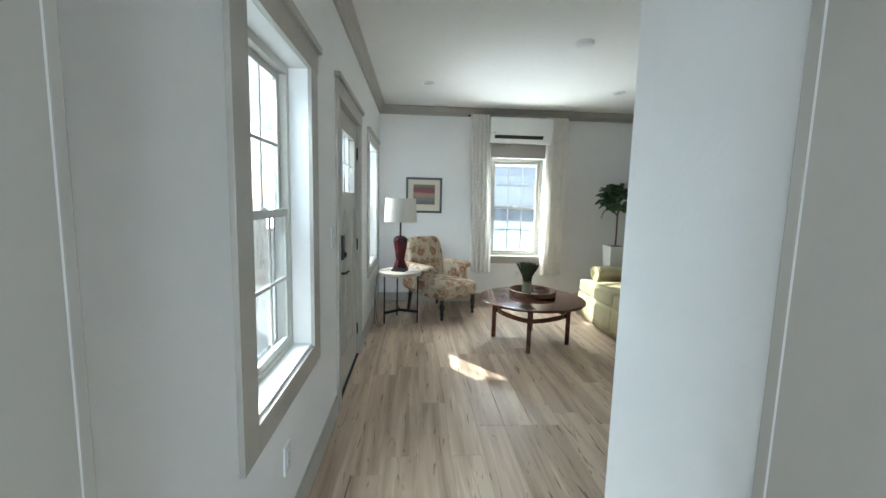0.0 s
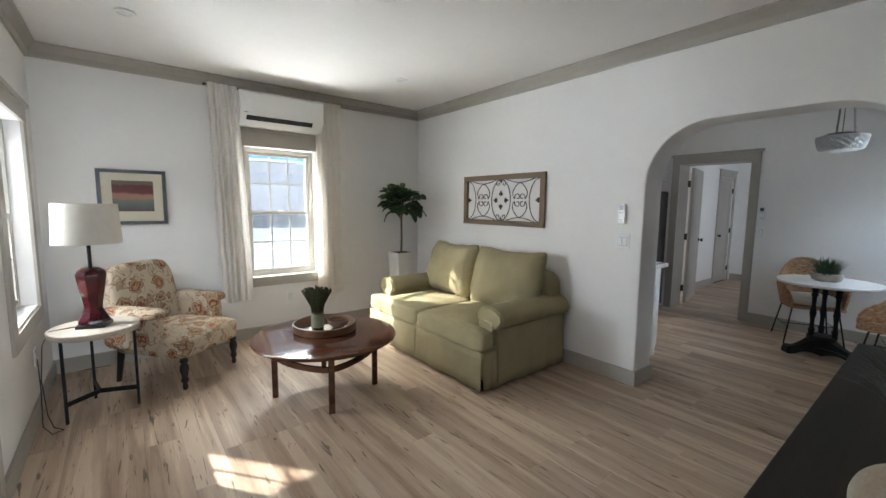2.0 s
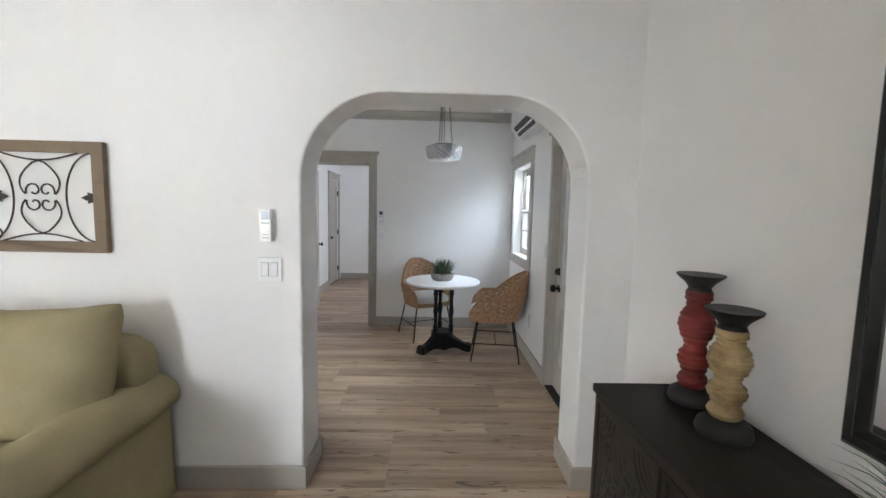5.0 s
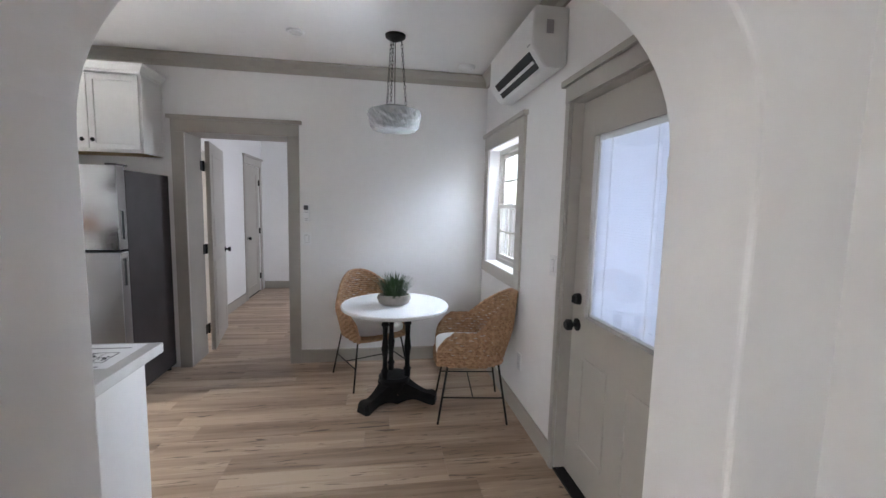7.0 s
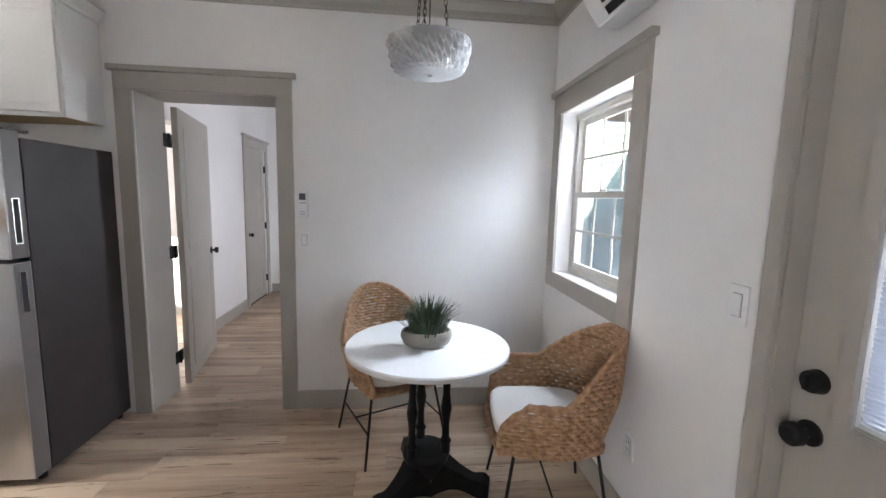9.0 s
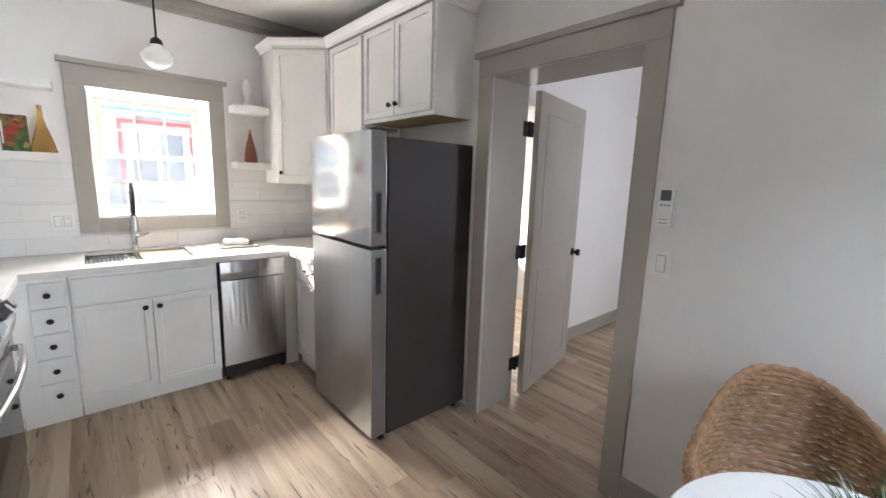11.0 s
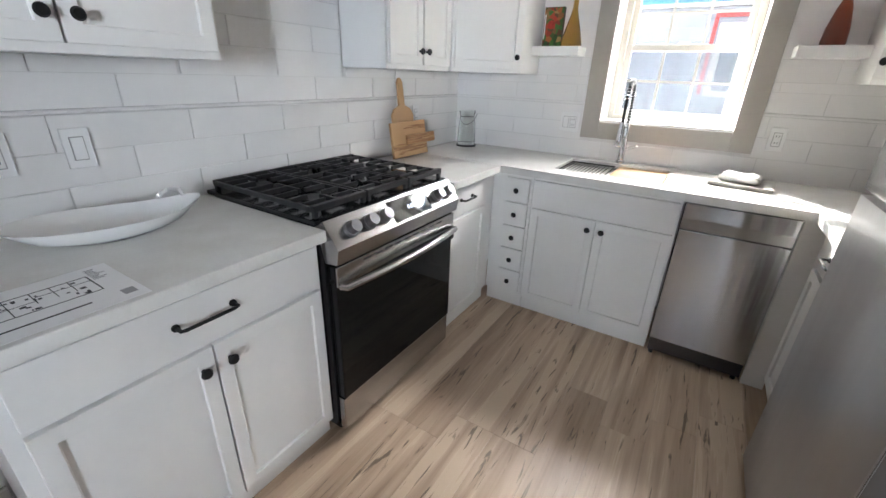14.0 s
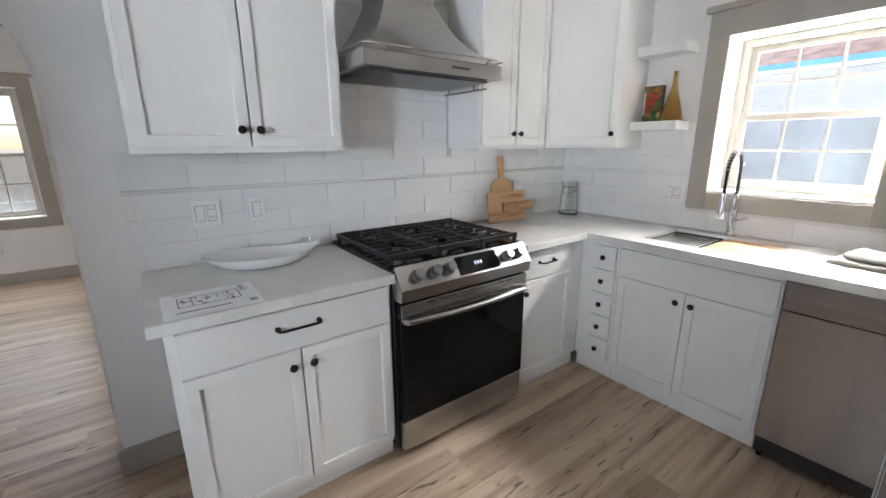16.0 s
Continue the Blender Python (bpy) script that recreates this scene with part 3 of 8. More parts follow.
M_PAPER = mat("white_paper", (0.80, 0.80, 0.80), 0.7, var=0.02)
M_INK = mat("black_ink", (0.03, 0.03, 0.035), 0.7)
M_GREYINK = mat("grey_ink", (0.30, 0.30, 0.31), 0.7)
M_CERAMIC = mat("white_ceramic", (0.80, 0.795, 0.785), 0.12, var=0.02)
M_TOWEL = mat("white_towel_cloth", (0.78, 0.77, 0.74), 0.95, var=0.08, scale=30, bump=0.6, bscale=240)
M_CLOTHGREY = mat("grey_stone_cloth", (0.38, 0.37, 0.33), 0.9, var=0.15, scale=20, bump=0.3, bscale=120)
M_BOOKGREEN = mat("book_cover_print", (0.018, 0.030, 0.012), 0.35, var=0.6, scale=30, color2=(0.075, 0.03, 0.012), detail=5)
M_OPAL = mat("opal_glass", (0.82, 0.82, 0.80), 0.15, var=0.02)
lcd = bpy.data.materials.new("blue_led_digits")
lcd.use_nodes = True
lb = lcd.node_tree.nodes["Principled BSDF"]
lb.inputs["Emission Color"].default_value, lb.inputs["Emission Strength"].default_value = (0.05, 0.28, 1.0, 1), 0.14


def facing(axis, plane, way):
    """A builder of boxes on a cabinet face: t from the face outwards, u along, z up."""
    def bx(t0, t1, a, b, c, d, bevel=0.0015, bm=None):
        w0, w1 = sorted((plane + way * t0, plane + way * t1))
        return box(w0, w1, a, b, c, d, bevel, bm) if axis == "x" else box(a, b, w0, w1, c, d, bevel, bm)

    def pt(t, u, z):
        return (plane + way * t, u, z) if axis == "x" else (u, plane + way * t, z)
    bx.pt = pt
    return bx, pt


def knob(parent, pt, u, z, t=0.0, r=0.016):
    bm = cyl(pt(t, u, z), pt(t + 0.016, u, z), 0.006, seg=10)
    cyl(pt(t + 0.014, u, z), pt(t + 0.020, u, z), r * 0.8, r, 16, bm)
    cyl(pt(t + 0.020, u, z), pt(t + 0.027, u, z), r, r * 0.75, 16, bm)
    part("knob", bm, M_BLACK, parent, "matte black round knob", True)


def pull(parent, pt, u0, u1, z, t=0.0):
    bm = tube([pt(t, u0, z), pt(t + 0.028, u0, z), pt(t + 0.032, u0 + 0.012, z), pt(t + 0.032, u1 - 0.012, z), pt(t + 0.028, u1, z), pt(t, u1, z)], 0.005, 8)
    for u in (u0, u1):
        cyl(pt(t, u, z), pt(t + 0.006, u, z), 0.010, seg=12, bm=bm)
    part("pull", bm, M_BLACK, parent, "matte black bar pull", True)


def shaker(parent, bx, u0, u1, z0, z1, t0=0.0, rail=0.058, name="door", m=None):
    """A shaker front in one piece: a slab whose middle is sunk behind rails and stiles."""
    bm = bx(t0, t0 + 0.019, u0, u1, z0, z1, 0)
    sunk_panel(bm, Vector(bx.pt(1, 0, 0)) - Vector(bx.pt(0, 0, 0)), rail, 0.010)
    return part(name, bm, m or M_WHITE, parent)


def sunk_panel(bm, way, rail, depth):
    bm.normal_update()
    bmesh.ops.recalc_face_normals(bm, faces=bm.faces)
    f = max(bm.faces, key=lambda f: f.calc_center_median().dot(way))
    bmesh.ops.inset_individual(bm, faces=[f], thickness=rail, depth=0)
    bmesh.ops.inset_individual(bm, faces=[f], thickness=0.0015, depth=-depth)
    bmesh.ops.bevel(bm, geom=[e for e in bm.edges if e.is_manifold and e.calc_face_angle(0) > 1.2 and e.calc_length() > 0.03], offset=0.0015, segments=1, affect="EDGES")


def base_cabinet(axis, face, way, back, u0, u1, fronts, label, kick=True):
    """fronts: (kind, u0, u1, z0, z1, knob places or pull)."""
    at = (face, (u0 + u1) / 2, 0) if axis == "x" else ((u0 + u1) / 2, face, 0)
    e = thing("base_cabinet", at, label, "cabinet", "kitchen base cabinets")
    bx, pt = facing(axis, face, way)
    d = abs(face - back)
    body = bx(-d, -0.020, u0 + 0.0005, u1 - 0.0005, 0.095, 0.873, 0.001)
    bx(-d, -0.045, u0 + 0.002, u1 - 0.002, 0.001, 0.0945, 0.001, bm=body)
    part("body", body, M_WHITE, e)
    for kind, a, b, c, dd, hw in fronts:
        if kind == "door":
            p = shaker(e, bx, a, b, c, dd, -0.019)
        else:
            p = part("drawer_front", bx(-0.019, 0.0, a, b, c, dd, 0.002), M_WHITE, e)
        if hw and hw[0] == "knob":
            knob(p, pt, hw[1], hw[2])
        elif hw and hw[0] == "pull":
            pull(p, pt, hw[1], hw[2], hw[3])
    return e


BX = 4.72
base_cabinet("x", BX, 1, EX1 + 0.012, 3.155, 3.962, [
    ("drawer", 3.185, 3.945, 0.705, 0.85, ("pull", 3.49, 3.64, 0.785)),
    ("door", 3.185, 3.562, 0.10, 0.685, ("knob", 3.527, 0.625)),
    ("door", 3.568, 3.945, 0.10, 0.685, ("knob", 3.603, 0.625))], "white shaker base cabinet with a drawer and two doors")
base_cabinet("x", BX, 1, EX1 + 0.012, 4.737, 5.3285, [
    ("drawer", 4.752, 5.20, 0.705, 0.85, ("pull", 4.90, 5.02, 0.785)),
    ("door", 4.752, 5.20, 0.10, 0.685, ("knob", 4.785, 0.625))], "white shaker base cabinet between range and corner")
CY = 5.31
DZ = [0.115, 0.262, 0.409, 0.556, 0.703, 0.85]
base_cabinet("y", CY, -1, KNY - 0.012, 4.7015, 4.948, [
    ("drawer", 4.790, 4.933, DZ[k] + 0.005, DZ[k + 1] - 0.005, ("knob", 4.862, (DZ[k] + DZ[k + 1]) / 2)) for k in range(5)],
    "narrow white base cabinet with five small drawers")
base_cabinet("y", CY, -1, KNY - 0.012, 4.95, 5.702, [
    ("drawer", 4.962, 5.692, 0.705, 0.85, None),
    ("door", 4.962, 5.324, 0.10, 0.685, ("knob", 5.290, 0.63)),
    ("door", 5.330, 5.692, 0.10, 0.685, ("knob", 5.364, 0.63))], "white shaker sink cabinet with a pair of doors")
base_cabinet("x", 6.222, -1, KE - 0.012, 4.76, 5.30, [
    ("drawer", 4.78, 5.255, 0.705, 0.85, ("pull", 4.95, 5.08, 0.785)),
    ("door", 4.78, 5.255, 0.10, 0.685, None)], "white shaker base cabinet beside the refrigerator")
single("cabinet_filler", box(6.152, 6.244, CY - 0.002, CY + 0.02, 0.003, 0.872, 0.001), M_WHITE, "white filler strip beside the dishwasher", "cabinet")

# ---- countertop with the sink cut out ----
ct = thing("countertop", (4.5, 4.5, 0.875), "white quartz countertop in a U round the kitchen", "countertop")
CF = 4.765
part("slab", box(EX1 + 0.011, CF, 3.118, 3.952, 0.8745, 0.914, 0.004), M_QUARTZ, ct)
part("slab", box(EX1 + 0.011, CF, 4.748, 5.268, 0.8745, 0.914, 0.004), M_QUARTZ, ct)
sl = bmesh.new()
for a, b, c, d in ((EX1 + 0.011, 5.03, 5.2685, KNY - 0.011), (5.03, 5.59, 5.2685, 5.405), (5.03, 5.59, 5.795, KNY - 0.011), (5.59, KE - 0.011, 5.2685, KNY - 0.011)):
    box(a, b, c, d, 0.8745, 0.914, 0, bm=sl)
bmesh.ops.remove_doubles(sl, verts=sl.verts, dist=1e-5)
part("slab", sl, M_QUARTZ, ct)
part("slab", box(6.178, KE - 0.011, 4.742, 5.268, 0.8745, 0.914, 0.004), M_QUARTZ, ct)

sink = thing("sink", (5.31, 5.6, 0.66), "undermount stainless sink with a drying rack and bamboo board", "sink")
sb = box(5.02, 5.60, 5.395, 5.805, 0.665, 0.675, 0)
for a, b, c, d in ((5.02, 5.03, 5.395, 5.805), (5.59, 5.60, 5.395, 5.805), (5.03, 5.59, 5.395, 5.405), (5.03, 5.59, 5.795, 5.805)):
    box(a, b, c, d, 0.675, 0.874, 0, bm=sb)
part("basin", sb, M_STEEL, sink)
rk = tube([(5.035, 5.41, 0.895), (5.29, 5.41, 0.895), (5.29, 5.79, 0.895), (5.035, 5.79, 0.895)], 0.004, 8, closed=True)
for k in range(11):
    x = 5.05 + 0.021 * k
    tube([(x, 5.41, 0.893), (x, 5.79, 0.893)], 0.0026, 6, bm=rk)
part("drying_rack", rk, M_BLACK, sink, "dark wire drying rack", True)
part("rack_tray", box(5.035, 5.20, 5.41, 5.79, 0.862, 0.872, 0.002), M_DARK, sink)
part("cutting_board", box(5.315, 5.585, 5.41, 5.79, 0.884, 0.902, 0.004), M_BAMBOO, sink, "bamboo cutting board")

fa = thing("faucet", (5.305, 5.835, 0.914), "tall chrome spring kitchen faucet", "faucet")
part("base", lathe([(0.028, 0.915), (0.028, 0.925), (0.019, 0.935), (0.019, 1.06), (0.015, 1.065), (0.0, 1.065)], (5.305, 5.835, 0), 20), M_CHROME, fa, smooth=True)
sp = []
FR = 0.092
for k in range(240):
    f = k / 239
    a = f * 2 * math.pi * 34
    if f < 0.42:
        c, ax = Vector((5.305, 5.835, 1.06 + 0.22 * f / 0.42)), (Vector((1, 0, 0)), Vector((0, 1, 0)))
    else:
        th = math.pi * (f - 0.42) / 0.58
        c = Vector((5.305, 5.835 - FR + FR * math.cos(th), 1.28 + 0.10 * math.sin(th)))
        ax = (Vector((1, 0, 0)), Vector((0, math.cos(th), math.sin(th))))
    sp.append(c + 0.0135 * (math.cos(a) * ax[0] + math.sin(a) * ax[1]))
part("spring", tube(sp, 0.0026, 5), M_CHROME, fa, smooth=True)
core = [(5.305, 5.835, 1.05), (5.305, 5.835, 1.28)] + [(5.305, 5.835 - FR + FR * math.cos(t), 1.28 + 0.10 * math.sin(t)) for t in (0.5, 1.0, 1.57, 2.1, 2.6, 3.1)] + [(5.305, 5.835 - 2 * FR, 1.14)]
part("hose", tube(core, 0.008, 8), M_BLACK, fa, smooth=True)
part("column", lathe([(0.0165, 1.0655), (0.0165, 1.15), (0.014, 1.155), (0.0, 1.155)], (5.305, 5.835, 0), 16), M_CHROME, fa, smooth=True)
part("spray_head", lathe([(0.013, 1.17), (0.015, 1.15), (0.018, 1.08), (0.023, 1.045), (0.020, 1.035), (0, 1.035)], (5.305, 5.835 - 2 * FR, 0), 16), M_CHROME, fa, smooth=True)
part("arm", tube([(5.305, 5.835, 1.13), (5.305, 5.74, 1.13), (5.305, 5.835 - 2 * FR + 0.014, 1.13)], 0.006, 8), M_CHROME, fa, smooth=True)
part("lever", tube([(5.32, 5.835, 1.0), (5.345, 5.83, 1.01), (5.385, 5.80, 1.03)], 0.006, 8), M_CHROME, fa, smooth=True)

# ---- dishwasher ----
dw = thing("dishwasher", (5.93, CY, 0), "stainless steel dishwasher with a pocket handle", "dishwasher")
bx, pt = facing("y", CY, -1)
part("body", bx(-0.55, -0.002, 5.708, 6.148, 0.10, 0.872, 0.001), M_FRIDGESIDE, dw)
part("door", bx(0.0, 0.022, 5.712, 6.144, 0.115, 0.735, 0.004), M_STEELDW, dw)
part("control_strip", bx(0.0, 0.024, 5.712, 6.144, 0.79, 0.866, 0.003), M_STEELDW, dw)
part("handle_pocket", bx(-0.001, 0.010, 5.712, 6.144, 0.737, 0.788, 0.001), M_STEEL, dw)
part("toe_panel", bx(-0.03, 0.006, 5.715, 6.141, 0.03, 0.108, 0.002), M_FRIDGESIDE, dw)
for u in (5.735, 6.12):
    part("foot", cyl(pt(-0.02, u, 0.001), pt(-0.02, u, 0.03), 0.012, seg=10), M_BLACK, dw)

# ---- refrigerator ----
fr = thing("refrigerator", (6.5, 4.38, 0), "stainless top-freezer refrigerator with grey sides", "refrigerator")
part("body", box(6.236, 6.838, 4.034, 4.735, 0.035, 1.675, 0.006), M_FRIDGESIDE, fr, "dark grey cabinet sides")
part("door_gasket", box(6.226, 6.2365, 4.045, 4.725, 0.06, 1.665, 0.001), M_DARK, fr)
for nm, a, b, h0, h1 in (("freezer_door", 1.122, 1.70, 1.19, 1.40), ("lower_door", 0.05, 1.104, 0.865, 1.065)):
    db_ = box(6.132, 6.2255, 4.03, 4.735, a, b, 0.004)
    front = [e for e in db_.edges if all(v.co.x < 6.14 for v in e.verts) and abs(e.verts[0].co.z - e.verts[1].co.z) > 0.3]
    bmesh.ops.bevel(db_, geom=front, offset=0.016, segments=5, affect="EDGES", clamp_overlap=True)
    d = part(nm, db_, M_STEELGLOSS if nm == "freezer_door" else M_STEELDOOR, fr, "brushed stainless door", True)
    d.data.materials.append(M_DOOREDGE)
    for f in d.data.polygons:
        if abs(f.normal.y) > 0.97:
            f.material_index = 1
    hp = holed("y", 4.0265, 4.0298, 6.156, 6.194, h0, h1, [(6.161, 6.189, h0 + 0.005, h1 - 0.005)])
    part("handle_rim", hp, M_STEEL, d)
    # no recess is cut: a flat dark plate gives the pocket's shade
    part("handle", box(6.1615, 6.1885, 4.0285, 4.0299, h0 + 0.006, h1 - 0.006), M_DARK, d, "flat dark plate for the shaded hollow of the pocket handle")
part("hinge_cover", box(6.17, 6.30, 4.045, 4.12, 1.7005, 1.715, 0.004), M_FRIDGESIDE, fr)
for y in (4.07, 4.69):
    for x in (6.22, 6.78):
        part("foot", cyl((x, y, 0.001), (x, y, 0.036), 0.018, seg=12), M_BLACK, fr)

# ---- gas range ----
rg = thing("gas_range", (4.45, 4.35, 0), "stainless slide-in gas range with black oven door", "range")
RY0, RY1 = 3.966, 4.733
bx, pt = facing("x", 4.735, 1)
part("body", box(EX1 + 0.02, 4.728, RY0, RY1, 0.04, 0.90, 0.003), M_ENAMEL, rg)
part("cooktop", box(EX1 + 0.015, 4.715, RY0 - 0.014, RY1 + 0.012, 0.915, 0.932, 0.004), M_ENAMEL, rg, "black enamel cooktop")
cp = prism([(4.70, 0.915), (4.735, 0.932), (4.800, 0.845), (4.79, 0.79), (4.735, 0.785)], "y", RY0 - 0.002, RY1 + 0.002)
panel = part("control_panel", cp, M_STEEL, rg, "sloped stainless control panel")
nrm = Vector((0.087, 0, 0.065)).normalized()
def on_panel(y, f, out):
    p = Vector((4.735, y, 0.932)).lerp(Vector((4.800, y, 0.845)), f)
    return p + nrm * out
for y in (4.055, 4.145, 4.225, 4.585, 4.665):
    k = cyl(on_panel(y, 0.52, 0), on_panel(y, 0.52, 0.012), 0.030, 0.028, 20)
    cyl(on_panel(y, 0.52, 0.012), on_panel(y, 0.52, 0.040), 0.024, 0.022, 20, k)
    part("knob", k, M_STEELKNOB, panel, "steel burner knob", True)
def panel_plate(y0, y1, f0, f1, o, m, nm, parent):
    bm = bmesh.new()
    q = [on_panel(y0, f0, o), on_panel(y1, f0, o), on_panel(y1, f1, o), on_panel(y0, f1, o)]
    q2 = [p + nrm * 0.002 for p in q]
    v, v2 = [bm.verts.new(p) for p in q], [bm.verts.new(p) for p in q2]
    bm.faces.new(v)
    bm.faces.new(v2)
    for k in range(4):
        bm.faces.new((v[k], v[(k + 1) % 4], v2[(k + 1) % 4], v2[k]))
    return part(nm, bm, m, parent)
disp = panel_plate(4.275, 4.525, 0.10, 0.92, 0.0005, M_DISPLAY, "display", panel)
for y in (4.375, 4.392, 4.41):
    panel_plate(y + 0.002, y + 0.008, 0.44, 0.58, 0.003, lcd, "digit", panel)
dr = part("oven_door", box(4.735, 4.772, RY0 + 0.004, RY1 - 0.004, 0.205, 0.775, 0.005), M_BLKGLASS, rg, "black glass oven door")
part("door_top_rail", box(4.7725, 4.780, RY0 + 0.004, RY1 - 0.004, 0.70, 0.775, 0.003), M_STEEL, dr)
slots = bmesh.new()
for k in range(9):
    y = 4.10 + k * 0.06
    box(4.7795, 4.7815, y, y + 0.042, 0.758, 0.764, 0, bm=slots)
tagged(part("vent_slots", slots, M_DARK, dr), kind="stuff")
hb = [(4.7795, RY0 + 0.02, 0.70), (4.802, RY0 + 0.025, 0.702)] + [(4.802 + 0.026 * math.sin(math.pi * k / 12), RY0 + 0.025 + (RY1 - RY0 - 0.05) * k / 12, 0.702) for k in range(1, 12)] + [(4.802, RY1 - 0.025, 0.702), (4.7795, RY1 - 0.02, 0.70)]
part("handle", tube(hb, 0.014, 10), M_STEEL, dr, "bowed stainless handle", True)
part("drawer", box(4.735, 4.765, RY0 + 0.004, RY1 - 0.004, 0.045, 0.198, 0.004), M_STEEL, rg, "stainless storage drawer")
for y in (RY0 + 0.04, RY1 - 0.04):
    part("foot", cyl((4.70, y, 0.001), (4.70, y, 0.045), 0.016, seg=10), M_BLACK, rg)
for cx, cy, r in ((4.24, 4.10, 0.045), (4.55, 4.10, 0.055), (4.40, 4.35, 0.05), (4.24, 4.60, 0.045), (4.55, 4.60, 0.05)):
    part("burner", lathe([(r * 1.3, 0.9322), (r * 1.3, 0.938), (r, 0.942), (r, 0.948), (r * 0.9, 0.953), (0, 0.953)], (cx, cy, 0), 20), M_IRON, rg, smooth=True)
for y0, y1 in ((3.965, 4.218), (4.224, 4.476), (4.482, 4.735)):
    g = bmesh.new()
    x0, x1, h = 4.125, 4.70, 0.974
    for y in (y0 + 0.008, y1 - 0.008):
        box(x0, x1, y - 0.0065, y + 0.0065, h - 0.022, h - 0.004, 0.003, bm=g)
    box(x1 - 0.022, x1, y0 + 0.001, y1 - 0.001, h - 0.020, h + 0.002, 0.004, bm=g)
    box(x0, x0 + 0.014, y0 + 0.001, y1 - 0.001, h - 0.020, h, 0.003, bm=g)
    ym = (y0 + y1) / 2
    box(x0 + 0.014, x0 + 0.10, ym - 0.005, ym + 0.005, h - 0.018, h - 0.001, 0.002, bm=g)
    box(x1 - 0.11, x1 - 0.022, ym - 0.005, ym + 0.005, h - 0.018, h - 0.001, 0.002, bm=g)
    box((x0 + x1) / 2 - 0.07, (x0 + x1) / 2 + 0.07, ym - 0.005, ym + 0.005, h - 0.018, h - 0.001, 0.002, bm=g)
    for k in range(7):
        xb = x0 + 0.066 + k * 0.074
        gap = 0.034 if k in (1, 5) else (0.018 if k in (0, 2, 4, 6) else 0.0)
        if gap:
            box(xb - 0.0045, xb + 0.0045, y0 + 0.012, ym - gap, h - 0.018, h, 0.002, bm=g)
            box(xb - 0.0045, xb + 0.0045, ym + gap, y1 - 0.012, h - 0.018, h, 0.002, bm=g)
        else:
            box(xb - 0.0045, xb + 0.0045, y0 + 0.012, y1 - 0.012, h - 0.018, h, 0.002, bm=g)
    for x in (x0 + 0.01, x1 - 0.01):
        for y in (y0 + 0.012, y1 - 0.012):
            box(x - 0.008, x + 0.008, y - 0.008, y + 0.008, 0.9322, h - 0.01, 0.002, bm=g)
    part("grate", g, M_IRON, rg, "black cast-iron grate")

# ---- range hood ----
hd = thing("range_hood", (4.3, 4.345, 1.72), "stainless chimney range hood with a rail", "range hood")
HY0, HY1, HX = 3.955, 4.708, 4.575
part("rim", box(EX1 + 0.012, HX, HY0, HY1, 1.736, 1.80, 0.004), M_STEEL, hd)
part("filter", box(EX1 + 0.05, HX - 0.05, HY0 + 0.05, HY1 - 0.05, 1.724, 1.7355, 0.002), M_KNOB, hd, "grey mesh grease filter")
cn = bmesh.new()
lev = []
for z, f in ((1.8005, 0.0), (1.83, 0.12), (1.88, 0.34), (1.94, 0.60), (2.02, 0.84), (2.08, 1.0)):
    g = f ** 0.8
    lev.append([cn.verts.new(p) for p in ((EX1 + 0.012, HY0 + 0.01 + g * 0.23, z), (HX - 0.01 - g * 0.23, HY0 + 0.01 + g * 0.23, z), (HX - 0.01 - g * 0.23, HY1 - 0.01 - g * 0.23, z), (EX1 + 0.012, HY1 - 0.01 - g * 0.23, z))])
for a, b in zip(lev, lev[1:]):
    for k in range(4):
        cn.faces.new((a[k], a[(k + 1) % 4], b[(k + 1) % 4], b[k]))
cn.faces.new(lev[0][::-1])
cn.faces.new(lev[-1])
part("canopy", cn, M_STEEL, hd, smooth=True)
part("chimney", box(EX1 + 0.012, HX - 0.245, HY0 + 0.245, HY1 - 0.245, 2.0805, CEIL - 0.002, 0.002), M_STEEL, hd)
part("rail", tube([(EX1 + 0.10, HY0 - 0.0, 1.818), (HX + 0.0, HY0 - 0.0, 1.818), (HX + 0.018, HY0 + 0.02, 1.818), (HX + 0.018, HY1 - 0.02, 1.818), (HX, HY1, 1.818), (EX1 + 0.10, HY1, 1.818)], 0.0045, 8), M_STEEL, hd, smooth=True)
for y in (HY0 + 0.10, HY1 - 0.10):
    part("rail_post", tube([(HX - 0.004, y, 1.801), (HX + 0.018, y, 1.818)], 0.004, 8), M_STEEL, hd)
bt = bmesh.new()
for k in range(6):
    cyl((HX, 4.40 + 0.018 * k, 1.768), (HX + 0.004, 4.40 + 0.018 * k, 1.768), 0.0055, seg=10, bm=bt)
tagged(part("buttons", bt, M_KNOB, hd), kind="stuff")
ub = thing("utensil_rail", (EX1 + 0.3, 4.72, 1.71), "thin steel rail under the hood beside the cabinet", "rail")
part("bar", tube([(EX1 + 0.012, 4.712, 1.708), (4.455, 4.712, 1.708)], 0.005, 8), M_STEEL, ub)
for x in (EX1 + 0.05, 4.36):
    part("bracket", tube([(x, 4.712, 1.708), (x, 4.712, 1.737)], 0.004, 6), M_STEEL, ub)

# ---- upper cabinets ----
UZ0, UZ1 = 1.40, 2.405
UF = 4.391


